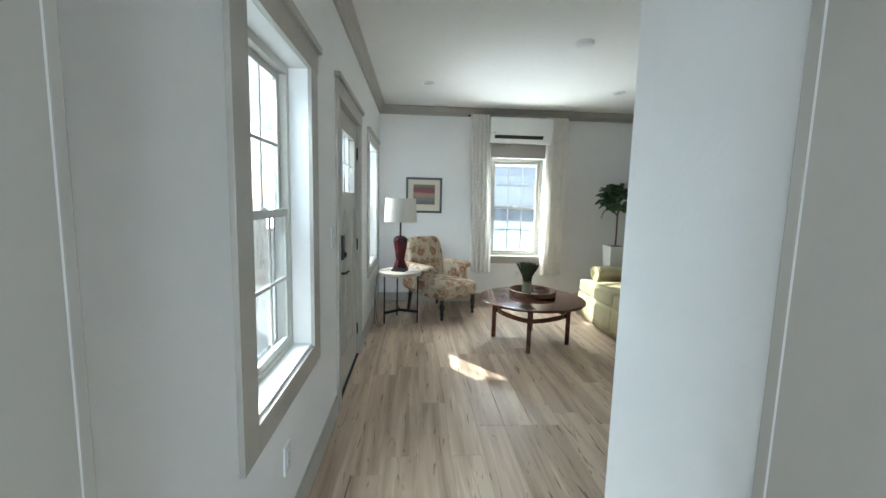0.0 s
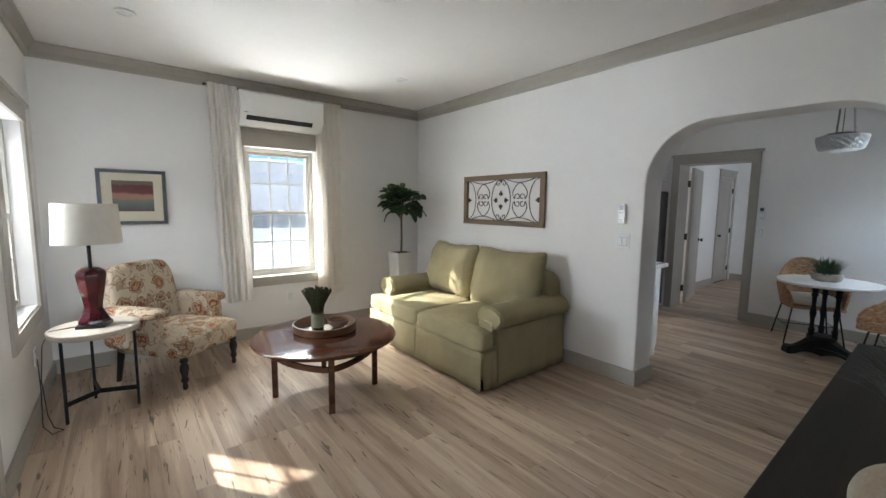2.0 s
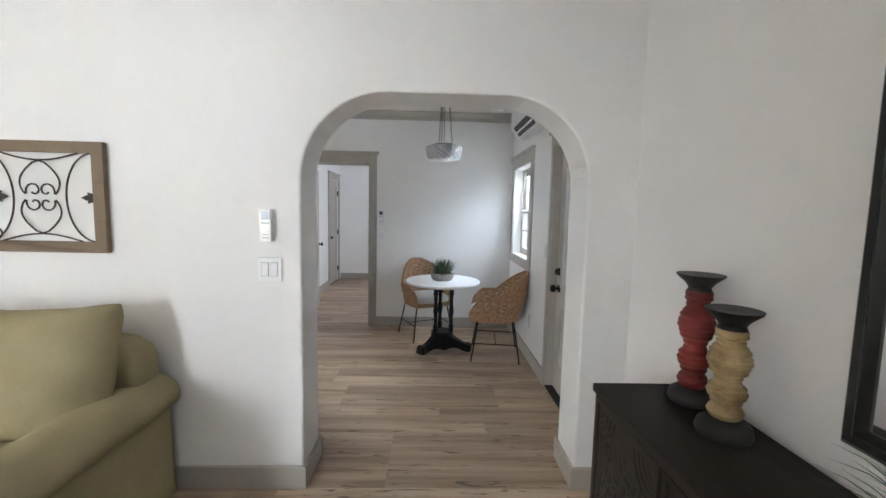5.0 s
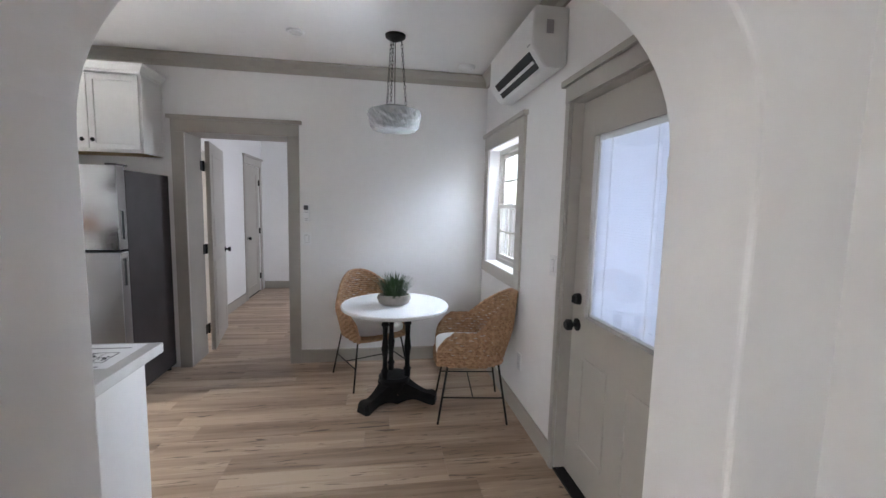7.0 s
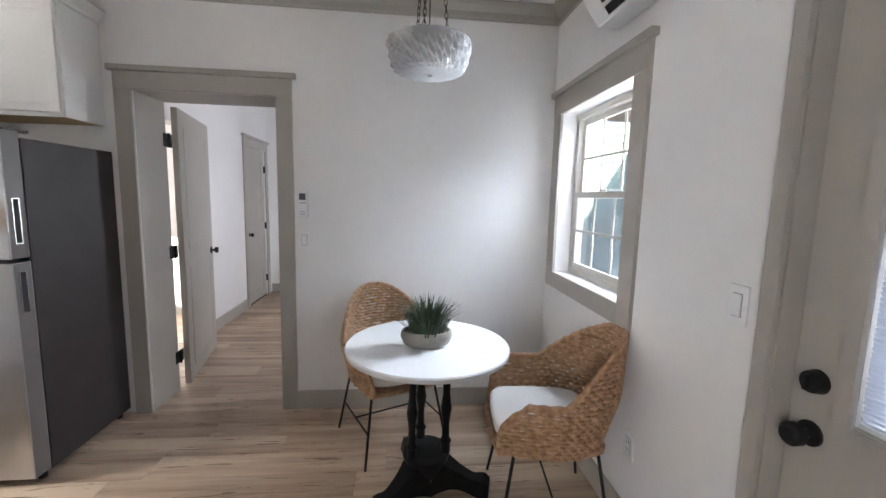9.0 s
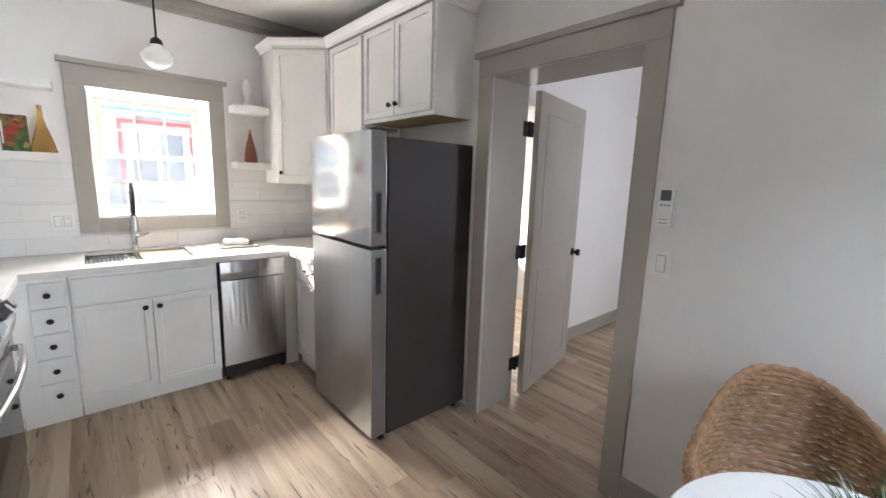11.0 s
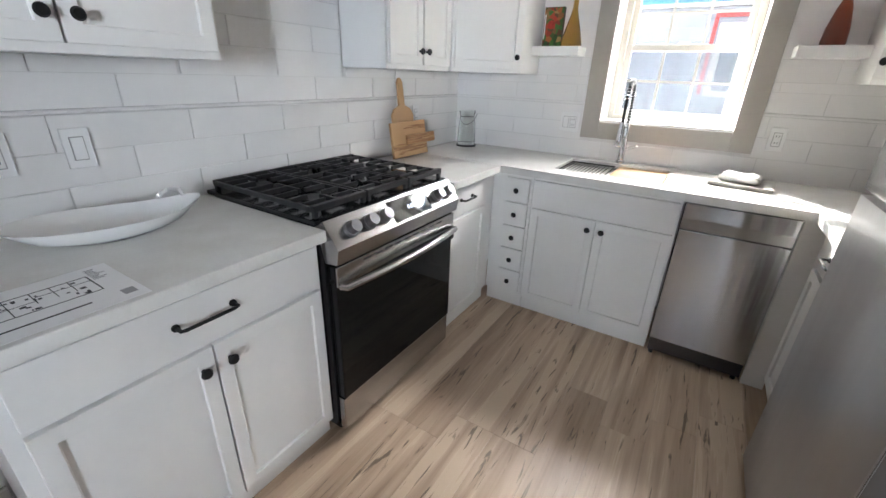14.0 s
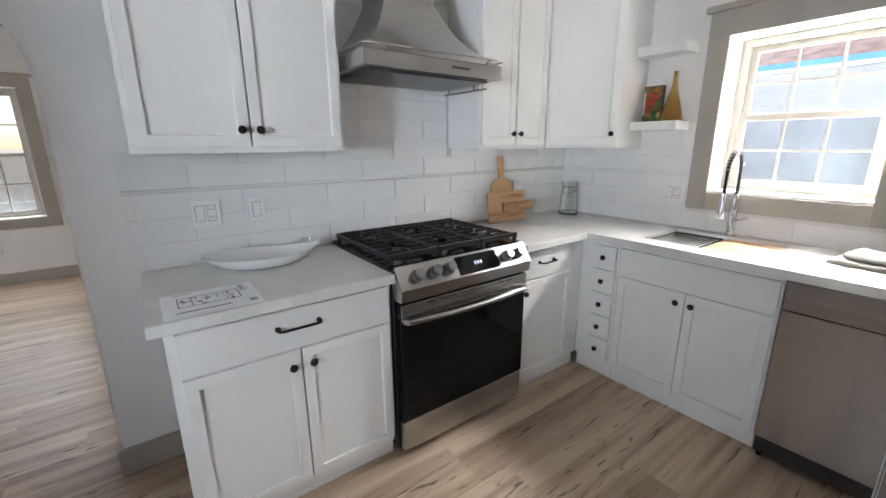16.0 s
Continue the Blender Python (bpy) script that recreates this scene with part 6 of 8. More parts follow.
part("frame", holed("y", NY - 0.026, NY - 0.001, 0.463, 0.958, 1.248, 1.730, [(0.493, 0.928, 1.278, 1.700)]), M_BLKFRAME, pic)
part("mat_board", box(0.493, 0.928, NY - 0.012, NY - 0.002, 1.278, 1.700), M_MAT, pic)
part("print", box(0.565, 0.860, NY - 0.0135, NY - 0.0122, 1.365, 1.635), art_mat(0.115, 0.385), pic)

ir = thing("iron_wall_panel", (EX0, 4.435, 1.24), "wood-framed wrought-iron scroll panel hung on the wall", "wall art")
bm = holed("x", EX0 - 0.030, EX0 - 0.001, 3.862, 5.015, 1.240, 1.775, [(3.917, 4.960, 1.293, 1.722)])
part("frame", bm, M_FRAMEWOOD, ir, "weathered brown wooden frame")
YC, ZC, XI = 4.4385, 1.5075, EX0 - 0.016


def scroll(pts, r=0.0042):
    part("scroll", tube([(XI, YC + a, ZC + b) for a, b in pts], r, 6), M_SCROLL, ir, smooth=True)


def spiral(cx, cz, a0, turns, r0, r1, n=18):
    return [(cx + (r0 + (r1 - r0) * k / n) * math.cos(a0 + turns * 2 * math.pi * k / n), cz + (r0 + (r1 - r0) * k / n) * math.sin(a0 + turns * 2 * math.pi * k / n)) for k in range(n + 1)]


for cy, rw in ((0.0, 0.135), (-0.52, 0.135), (0.52, 0.135)):
    arc = [(cy + rw * math.cos(t), 0.214 * math.sin(t)) for t in (2 * math.pi * k / 40 for k in range(41))]
    if cy == 0:
        scroll(arc)
    else:
        s = 1 if cy < 0 else -1
        scroll([(cy + s * rw * math.cos(t), 0.214 * math.sin(t)) for t in (-math.pi / 2 + math.pi * k / 22 for k in range(23))])
for cy in (-0.262, 0.262):
    for sz in (1, -1):
        for sy in (1, -1):
            heart = [(cy, sz * 0.175)] + [(cy + sy * (0.095 * math.sin(math.pi * (0.10 + 0.62 * k / 12))), sz * (0.165 - 0.15 * k / 12)) for k in range(13)]
            heart += [(cy + sy * a, sz * b) for a, b in spiral(0.030, 0.032, -0.4, 0.95, 0.040, 0.012)]
            scroll(heart)
    for sz in (1, -1):
        scroll([(cy + 0.19 * (k / 10 - 1), sz * (0.214 - 0.036 * math.sin(math.pi * k / 20))) for k in range(21)])
for sz in (1, -1):
    for sy in (1, -1):
        scroll([(0, sz * 0.214)] + [(sy * a, sz * b) for a, b in spiral(0.040, 0.175, math.pi, -1.1, 0.040, 0.010)])
        scroll([(0, sz * 0.13)] + [(sy * 0.075 * math.sin(math.pi * k / 10), sz * (0.13 - 0.125 * k / 10)) for k in range(11)] + [(sy * a, sz * b) for a, b in spiral(0.024, 0.028, -0.6, 0.8, 0.024, 0.008)])


def fleur(cy, cz, ang):
    bm = bmesh.new()
    for da, ln, w in ((0, 0.060, 0.015), (0.75, 0.040, 0.011), (-0.75, 0.040, 0.011)):
        d = Vector((math.cos(ang + da), math.sin(ang + da)))
        q = Vector((-d.y, d.x))
        c = Vector((cy, cz))
        ps = [c, c + d * ln * 0.5 + q * w, c + d * ln, c + d * ln * 0.5 - q * w]
        prism([(YC + p.x, ZC + p.y) for p in ps], "x", XI - 0.003, XI + 0.003, bm)
    part("leaf_ornament", bm, M_SCROLL, ir)


for cy, cz, a in ((0, 0.045, math.pi / 2), (0, -0.045, -math.pi / 2), (0.05, 0, 0), (-0.05, 0, math.pi), (-0.515, 0, 0), (0.515, 0, math.pi)):
    fleur(cy, cz, a)

# ---- loveseat ----
sf = thing("loveseat", (3.2, 4.45, 0), "olive green skirted loveseat with two back cushions", "sofa")
S0, S1 = 3.585, 5.335
part("base", puffy((3.24, 4.46, 0.225), (1.04, S1 - S0, 0.31), 14, 10), M_SOFA, sf, smooth=True)


def skirt(pts, seed, zt=0.32):
    """A hanging cloth panel along pts with shallow ripples."""
    bm = bmesh.new()
    N = 36
    rows = []
    p0, p1 = Vector(pts[0]), Vector(pts[1])
    d = (p1 - p0)
    nv = Vector((d.y, -d.x)).normalized()
    for j, z in enumerate((zt, 0.26, 0.18, 0.10, 0.022)):
        row = []
        for i in range(N + 1):
            q = p0 + d * i / N
            o = 0.004 + 0.003 * j + 0.0035 * j * noise.noise(Vector((i * 0.33 + seed, j * 0.1, 0)))
            row.append(bm.verts.new((q.x + nv.x * o, q.y + nv.y * o, z)))
        rows.append(row)
    for a, b in zip(rows, rows[1:]):
        for i in range(N):
            bm.faces.new((a[i], a[i + 1], b[i + 1], b[i]))
    c = part("skirt", bm, M_SOFA, sf, smooth=True)
    so = c.modifiers.new("cloth", "SOLIDIFY")
    so.thickness, so.offset = 0.006, 1


fx = 2.715
skirt([(fx, 4.452), (fx, S0 - 0.012)], 2)
skirt([(fx, S1 + 0.012), (fx, 4.462)], 5)
skirt([(fx + 0.012, S0 - 0.006), (fx + 0.155, S0 - 0.006)], 3)
skirt([(fx + 0.165, S0 - 0.006), (3.75, S0 - 0.006)], 7, 0.50)
skirt([(3.75, S1 + 0.006), (fx + 0.165, S1 + 0.006)], 9, 0.50)
for y in (S0 + 0.04, S1 - 0.04):
    for x in (2.76, 3.70):
        part("leg", box(x - 0.02, x + 0.02, y - 0.02, y + 0.02, 0.001, 0.075), M_BLACKWOOD, sf)
for y0, y1, sd_ in ((S0 - 0.02, 4.455, 1), (4.463, S1 + 0.02, 2)):
    inner0, inner1 = (y0 + 0.235, y1) if sd_ == 1 else (y0, y1 - 0.235)
    # seat cushion: a T shape whose front wraps before the arm
    bmc = puffy((3.12, (inner0 + inner1) / 2, 0.40), (0.82, inner1 - inner0, 0.17), 7, 10, crown=0.030, amp=0.004, seed=sd_)
    puffy((2.775, (y0 + y1) / 2, 0.398), (0.155, y1 - y0, 0.165), 6, 10, crown=0.012, amp=0.004, seed=sd_ + 4, bm=bmc)
    part("seat_cushion", bmc, M_SOFA, sf, smooth=True)
for ya, s in ((S0 + 0.105, -1), (S1 - 0.105, 1)):
    arm = puffy((3.30, ya, 0.40), (0.90, 0.20, 0.32), 8, 8)
    part("arm", arm, M_SOFA, sf, smooth=True)
    prof = []
    for k in range(28):
        a = 2 * math.pi * k / 28
        prof.append((ya + s * 0.028 + 0.145 * math.cos(a), 0.555 + 0.098 * math.sin(a)))
    rb = prism(prof, "x", 2.865, 3.76)
    bmesh.ops.bevel(rb, geom=[e for e in rb.edges if e.calc_face_angle(0) > 1.2], offset=0.02, segments=3, affect="EDGES")
    part("arm_roll", rb, M_SOFA, sf, smooth=True)
    part("piping", tube([(2.868, y, z) for y, z in [(ya + s * 0.028 + 0.132 * math.cos(t), 0.555 + 0.087 * math.sin(t)) for t in (2 * math.pi * k / 28 for k in range(28))]], 0.005, 6, closed=True), M_SOFA, sf, smooth=True)
part("back", puffy((3.66, 4.46, 0.56), (0.23, S1 - S0 - 0.05, 0.62), 7, 10, crown=0.0), M_SOFA, sf, smooth=True)
tilt = Matrix.Rotation(radians(15), 3, "Y")
for yc, w, seed in ((4.045, 0.80, 3), (4.86, 0.78, 8)):
    rz = Matrix.Rotation(radians(6 if seed == 3 else -4), 3, "Z")

    def pillow(p):
        """Maps a cube of side 2 to a plump cushion with pointed corners and a sagging top."""
        edge = max(0, (1 - abs(p.y) ** 2.6) * (1 - abs(p.z) ** 2.6))
        th = 0.014 + 0.135 * edge ** 0.48
        ear = (p.y * p.z) ** 4
        w3 = Vector((p.x * th, p.y * w / 2 * (1 - 0.02 * (1 - p.z ** 2) - 0.065 * ear), p.z * 0.292 * (1 - (0.13 if p.z > 0 else 0.02) * (1 - p.y ** 2) - 0.05 * ear)))
        crease = 0.018 * math.sin(p.y * 13 + seed) * max(0, p.z) ** 2 * (1 - abs(p.y) ** 2)
        pull = 0.012 * math.sin(p.y * 7 + p.z * 9 + seed) * ear ** 0.25 * edge ** 0.3
        w3 += Vector((crease + pull, 0, 0)) + 0.010 * noise.noise_vector(w3 * 6 + Vector((seed, 0, 0)))
        return Vector((3.475, yc, 0.765)) + rz @ tilt @ w3
    bmc, t = bmesh.new(), bmesh.new()
    bmesh.ops.create_cube(t, size=2)
    bmesh.ops.subdivide_edges(t, edges=t.edges, cuts=17, use_grid_fill=True)
    mp = {v: bmc.verts.new(pillow(v.co)) for v in t.verts}
    for f in t.faces:
        bmc.faces.new([mp[v] for v in f.verts])
    t.free()
    cu = part("back_cushion", bmc, M_SOFA, sf, smooth=True)
    ring = [(-1 + k / 12, 1) for k in range(24)] + [(1, 1 - k / 10) for k in range(20)] + [(1 - k / 12, -1) for k in range(24)] + [(-1, -1 + k / 10) for k in range(20)]
    part("piping", tube([pillow(Vector((0, a, b))) for a, b in ring], 0.0055, 6, closed=True), M_SOFA, cu, smooth=True)

# ---- coffee table ----
cf = thing("coffee_table", (1.80, 4.35, 0), "round dark cherry coffee table with a ring stretcher", "table")
part("tabletop", lathe([(0.0, 0.430), (0.505, 0.430), (0.527, 0.437), (0.532, 0.447), (0.527, 0.457), (0.515, 0.460), (0.0, 0.460)], (1.80, 4.35, 0), 72), M_TABLEWOOD, cf, smooth=True)
LEGS = [(-0.352, 0.128), (-0.112, -0.352), (0.350, -0.118), (0.110, 0.338)]
for dx, dy in LEGS:
    a = math.atan2(dy, dx)
    b = box(-0.021, 0.021, -0.021, 0.021, 0.001, 0.4295, 0.004)
    for v in b.verts:
        q = Matrix.Rotation(a, 2) @ v.co.xy
        v.co.xy = (1.80 + dx + q.x, 4.35 + dy + q.y)
    part("leg", b, M_TABLEWOOD, cf)
for i in range(4):
    a0, a1 = math.atan2(LEGS[i][1], LEGS[i][0]), math.atan2(LEGS[(i + 1) % 4][1], LEGS[(i + 1) % 4][0])
    while a1 < a0:
        a1 += 2 * math.pi
    bm = bmesh.new()
    rings = []
    for k in range(15):
        f = k / 14
        a = a0 + (a1 - a0) * f
        r = 0.352 - 0.055 * math.sin(math.pi * f)
        c, s = math.cos(a), math.sin(a)
        rings.append([bm.verts.new((1.80 + (r + o) * c, 4.35 + (r + o) * s, z)) for o, z in ((-0.010, 0.285), (0.010, 0.285), (0.010, 0.325), (-0.010, 0.325))])
    for p, q in zip(rings, rings[1:]):
        for k in range(4):
            bm.faces.new((p[k], p[(k + 1) % 4], q[(k + 1) % 4], q[k]))
    bm.faces.new(rings[0])
    bm.faces.new(rings[-1])
    part("stretcher", bm, M_TABLEWOOD, cf)

TX, TY, TZ = 1.835, 4.455, 0.4612
tr = thing("round_tray", (TX, TY, TZ), "round brown wooden tray on the coffee table", "tray")
part("rim", lathe([(0.225, 0.0), (0.238, 0.004), (0.243, 0.058), (0.232, 0.060), (0.226, 0.012), (0.0, 0.012), (0, 0)], (TX, TY, TZ), 48), M_TRAYWOOD, tr, smooth=True)
part("mirror_base", lathe([(0.0, 0.0125), (0.222, 0.0125), (0.222, 0.0135), (0, 0.0135)], (TX, TY, TZ), 40), M_MIRROR, tr, "mirrored tray bottom")
bw = lathe([(0.03, 0.0), (0.045, 0.004), (0.075, 0.035), (0.085, 0.065), (0.079, 0.066), (0.068, 0.038), (0.04, 0.012), (0, 0.012)], (TX + 0.085, TY - 0.06, TZ + 0.0138), 32)
single("wooden_bowl", bw, M_TRAYWOOD, "small dark wooden bowl on the tray", "bowl", smooth=True)
gb = thing("dried_bunch", (TX - 0.06, TY, TZ + 0.0138), "tied bunch of dried green reeds standing upright", "dried plant")
rg_ = random.Random(5)
st = bmesh.new()
for k in range(110):
    a, r = rg_.uniform(0, 6.28), 0.045 * math.sqrt(rg_.random())
    x, y = r * math.cos(a), r * math.sin(a)
    top = 2.1 + 0.6 * rg_.random()
    h = 0.31 + 0.03 * rg_.random()
    bx0, by0 = TX - 0.06, TY
    tube([(bx0 + x, by0 + y, TZ + 0.014), (bx0 + x * 0.85, by0 + y * 0.85, TZ + 0.12), (bx0 + x * 1.15, by0 + y * 1.15, TZ + 0.20), (bx0 + x * top, by0 + y * top, TZ + h)], [0.003, 0.003, 0.004, 0.006], 4, bm=st)
tagged(part("reeds", st, mat("dried_reed", (0.055, 0.06, 0.022), 0.85, var=0.5, scale=40), gb), kind="stuff")
part("binding", lathe([(0.047, 0.0), (0.049, 0.004), (0.049, 0.10), (0.045, 0.105)], (TX - 0.06, TY, TZ + 0.03), 24), mat("sage_wrap", (0.22, 0.23, 0.15), 0.8, var=0.2, scale=20), gb, smooth=True)
part("twine", lathe([(0.046, 0.0), (0.050, 0.005), (0.046, 0.010)], (TX - 0.06, TY, TZ + 0.138), 20), M_TRAYWOOD, gb, smooth=True)

# ---- armchair, built facing -y and turned ----
ch = thing("armchair", (0, 0, 0), "floral upholstered slipper armchair with turned black legs", "armchair")
part("seat", puffy((0, -0.04, 0.335), (0.66, 0.70, 0.19), 6, 10, crown=0.030, amp=0.003), M_FLORAL, ch, smooth=True)
part("back", puffy((0, 0.30, 0.62), (0.60, 0.16, 0.66), 5, 10, rot=Matrix.Rotation(radians(-13), 3, "X"), amp=0.004), M_FLORAL, ch, smooth=True)
for s in (-1, 1):
    ab = puffy((s * 0.315, 0.08, 0.455), (0.11, 0.50, 0.30), 5, 8, amp=0.003)
    puffy((s * 0.325, 0.06, 0.600), (0.135, 0.53, 0.085), 4, 8, bm=ab)
    part("arm", ab, M_FLORAL, ch, smooth=True)
TURN = [(0.026, 0.245), (0.030, 0.225), (0.020, 0.21), (0.030, 0.19), (0.033, 0.16), (0.024, 0.12), (0.019, 0.10), (0.026, 0.085), (0.026, 0.07), (0.015, 0.05), (0.020, 0.02), (0.014, 0.001), (0, 0.001)]
for x in (-0.275, 0.275):
    part("leg", lathe(TURN, (x, -0.325, 0), 16), M_BLACKWOOD, ch, "turned black leg", True)
    part("leg", tube([(x * 0.93, 0.27, 0.26), (x * 0.93, 0.315, 0.001)], [0.026, 0.018], 8), M_BLACKWOOD, ch)
ch.matrix_basis = pose(0.925, 5.455, 0, 0, 0, 41)

# ---- side table and lamp ----
stb = thing("side_table", (0.43, 5.04, 0), "round whitewashed side table on thin black metal legs", "table")
part("tabletop", lathe([(0.0, 0.558), (0.245, 0.558), (0.25, 0.564), (0.25, 0.595), (0.245, 0.600), (0.0, 0.600)], (0.43, 5.04, 0), 56), M_PALEWOOD, stb, smooth=True)
L3 = [(0.262, 4.898), (0.639, 4.966), (0.391, 5.255)]
for x, y in L3:
    part("leg", box(x - 0.009, x + 0.009, y - 0.009, y + 0.009, 0.001, 0.5575, 0.002), M_BLACK, stb)
    d = Vector((0.43 - x, 5.04 - y, 0))
    q = Vector((-d.y, d.x, 0)).normalized() * 0.006
    bm = bmesh.new()
    vs = [bm.verts.new(v) for z in (0.115, 0.145) for v in (Vector((x, y, z)) + q, Vector((x, y, z)) - q, Vector((0.43, 5.04, z)) - q, Vector((0.43, 5.04, z)) + q)]
    bm.faces.new(vs[:4])
    bm.faces.new(vs[4:])
    for k in range(4):
        bm.faces.new((vs[k], vs[(k + 1) % 4], vs[4 + (k + 1) % 4], vs[4 + k]))
    part("brace", bm, M_BLACK, stb)
LX, LY = 0.43, 5.03
lm = thing("table_lamp", (LX, LY, 0.60), "table lamp with an oxblood faceted base and linen drum shade", "lamp")
part("plinth", lathe([(0.0, 0.001), (0.112, 0.001), (0.112, 0.018), (0.100, 0.030), (0, 0.030)], (LX, LY, 0.60), 4, rot=0.5), M_BLACKWOOD, lm)
body = lathe([(0.094, 0.0305), (0.090, 0.05), (0.058, 0.115), (0.052, 0.135), (0.060, 0.19), (0.078, 0.29), (0.089, 0.36), (0.080, 0.385), (0.05, 0.405), (0.025, 0.41), (0, 0.41)], (LX, LY, 0.60), 8, rot=0.5)
bmesh.ops.bevel(body, geom=[e for e in body.edges if e.calc_length() > 0.02], offset=0.003, segments=1, affect="EDGES")
part("body", body, M_REDGLAZE, lm, "oxblood glazed faceted body")
part("stem", cyl((LX, LY, 1.0105), (LX, LY, 1.20), 0.011, seg=12), M_BLACK, lm)
part("shade", lathe([(0.186, 1.17), (0.172, 1.435), (0.170, 1.435), (0.184, 1.17), (0.186, 1.17)], (LX, LY, 0), 48, caps=False), M_SHADE, lm, "cream linen drum shade", True)
sp_ = bmesh.new()
for k in range(3):
    a = k * 2.094
    tube([(LX, LY, 1.40), (LX + 0.17 * math.cos(a), LY + 0.17 * math.sin(a), 1.428)], 0.002, 5, bm=sp_)
tube([(LX, LY, 1.20), (LX, LY, 1.40)], 0.003, 6, bm=sp_)
part("shade_spider", sp_, M_BLACK, lm)
part("bulb", lathe([(0.013, 1.205), (0.016, 1.23), (0.030, 1.275), (0.026, 1.305), (0, 1.32)], (LX, LY, 0), 16), M_OPAL, lm, smooth=True)
cord = thing("lamp_cord", (0.16, 5.1, 0), "dark lamp cord hanging to the floor from the outlet", "cord")
part("cord", tube([(LX - 0.1, LY + 0.02, 0.606), (0.20, 5.02, 0.603), (0.165, 5.0, 0.52), (0.15, 4.98, 0.30), (0.17, 4.93, 0.08), (0.20, 4.88, 0.008), (0.25, 4.82, 0.006), (0.20, 4.79, 0.006), (0.15, 4.88, 0.03), (0.135, 5.05, 0.22), (0.112, 5.20, 0.38)], 0.003, 6), M_CORD, cord, smooth=True)

# ---- fiddle-leaf tree ----
ft = thing("fiddle_leaf_tree", (3.28, 5.60, 0), "fiddle-leaf fig in a tall white tapered planter", "plant")
part("planter", lathe([(0.105, 0.001), (0.165, 0.85), (0.165, 0.875), (0.150, 0.875), (0.145, 0.84), (0, 0.84)], (3.28, 5.60, 0), 4, rot=math.pi / 4), M_POTWHITE, ft, "tall white tapered planter")
part("soil", box(3.28 - 0.098, 3.28 + 0.098, 5.502, 5.698, 0.841, 0.872, 0.004), M_SOIL, ft)
part("trunk", tube([(3.28, 5.6, 0.86), (3.285, 5.6, 1.05), (3.278, 5.595, 1.22), (3.285, 5.6, 1.38), (3.29, 5.6, 1.55)], [0.014, 0.012, 0.012, 0.011, 0.007], 8), M_BARK, ft, smooth=True)
lfm = bmesh.new()
NL = 9
rows_ = []
for i in range(NL + 1):
    f = i / NL
    w = 0.072 * math.sin(math.pi * min(1, f * 0.93 + 0.05)) ** 0.6 * (0.72 + 0.45 * f)
    z = 0.025 * math.sin(math.pi * f) - 0.02 * f * f
    rows_.append([lfm.verts.new((s * w, 0.02 + 0.17 * f, z + 0.012 * abs(s) * (1 if abs(s) > 0.6 else 0.2) + 0.004 * math.sin(i * 2 + s * 3))) for s in (-1, -0.5, 0, 0.5, 1)])
for a, b in zip(rows_, rows_[1:]):
    for k in range(4):
        lfm.faces.new((a[k], a[k + 1], b[k + 1], b[k]))
tube([(0, 0, 0), (0, 0.03, 0.004)], 0.003, 5, bm=lfm)
leaf_me = bpy.data.meshes.new("leaf")
lfm.to_mesh(leaf_me)
lfm.free()
leaf_me.materials.append(M_LEAF)
for p in leaf_me.polygons:
    p.use_smooth = True
rl = random.Random(12)
branches = []
for k in range(7):
    a, ln = 2 * math.pi * k / 7 + rl.uniform(-0.3, 0.3), rl.uniform(0.05, 0.13)
    z0 = rl.uniform(1.28, 1.42)
    tip = Vector((3.285 + ln * math.cos(a), 5.6 + ln * math.sin(a), z0 + rl.uniform(0.08, 0.26)))
    part("branch", tube([(3.285, 5.6, z0 - 0.03), (3.285 + 0.5 * ln * math.cos(a), 5.6 + 0.5 * ln * math.sin(a), z0 + 0.03), tip], [0.006, 0.005, 0.003], 6), M_BARK, ft)
    branches.append(tip)
branches.append(Vector((3.29, 5.6, 1.56)))
for k in range(70):
    tip = branches[k % len(branches)]
    d = Vector((rl.gauss(0, 1), rl.gauss(0, 1), rl.gauss(0, 1))).normalized()
    at = Vector((3.285, 5.6, 1.475)) + Vector((d.x * 0.15, d.y * 0.15, d.z * 0.11)) * rl.uniform(0.4, 1.0)
    yaw = math.degrees(math.atan2(-d.x, d.y)) + rl.uniform(-35, 35)
    el = math.degrees(math.asin(d.z)) * 0.75 + rl.uniform(-25, 40)
    lf_ = new("leaf", leaf_me)
    lf_.parent = ft
    lf_.matrix_local = Matrix.Translation(at - Vector((3.28, 5.60, 0))) @ pose(0, 0, 0, el, rl.uniform(-30, 30), yaw) @ Matrix.Diagonal((*[rl.uniform(0.75, 1.15)] * 3, 1))


def grass_tuft(parent, c, n, h, spread, seed, base=0.05, droop=0.5):
    rnd = random.Random(seed)
    bm = bmesh.new()
    for k in range(n):
        a = rnd.uniform(0, 6.283)
        r0 = base * math.sqrt(rnd.random())
        ln, lean_ = h * rnd.uniform(0.6, 1.1), spread * rnd.uniform(0.15, 1.0)
        d = Vector((math.cos(a), math.sin(a), 0))
        s = Vector((-d.y, d.x, 0))
        w = rnd.uniform(0.0020, 0.0042)
        prev = None
        for i in range(6):
            f = i / 5
            p = Vector(c) + d * (r0 + lean_ * f ** 1.6 * h) + Vector((0, 0, ln * (f - droop * lean_ * f ** 3)))
            ww = w * (1 - f ** 2) + 0.0002
            cur = (bm.verts.new(p - s * ww), bm.verts.new(p + s * ww))
            if prev:
                bm.faces.new((prev[0], prev[1], cur[1], cur[0]))
            prev = cur
    return tagged(part("grass", bm, M_GRASS, parent, smooth=True), kind="stuff")


# ---- sideboard ----
SBX0, SBX1, SBY, SBZ = 1.43, 3.235, 1.64, 0.84
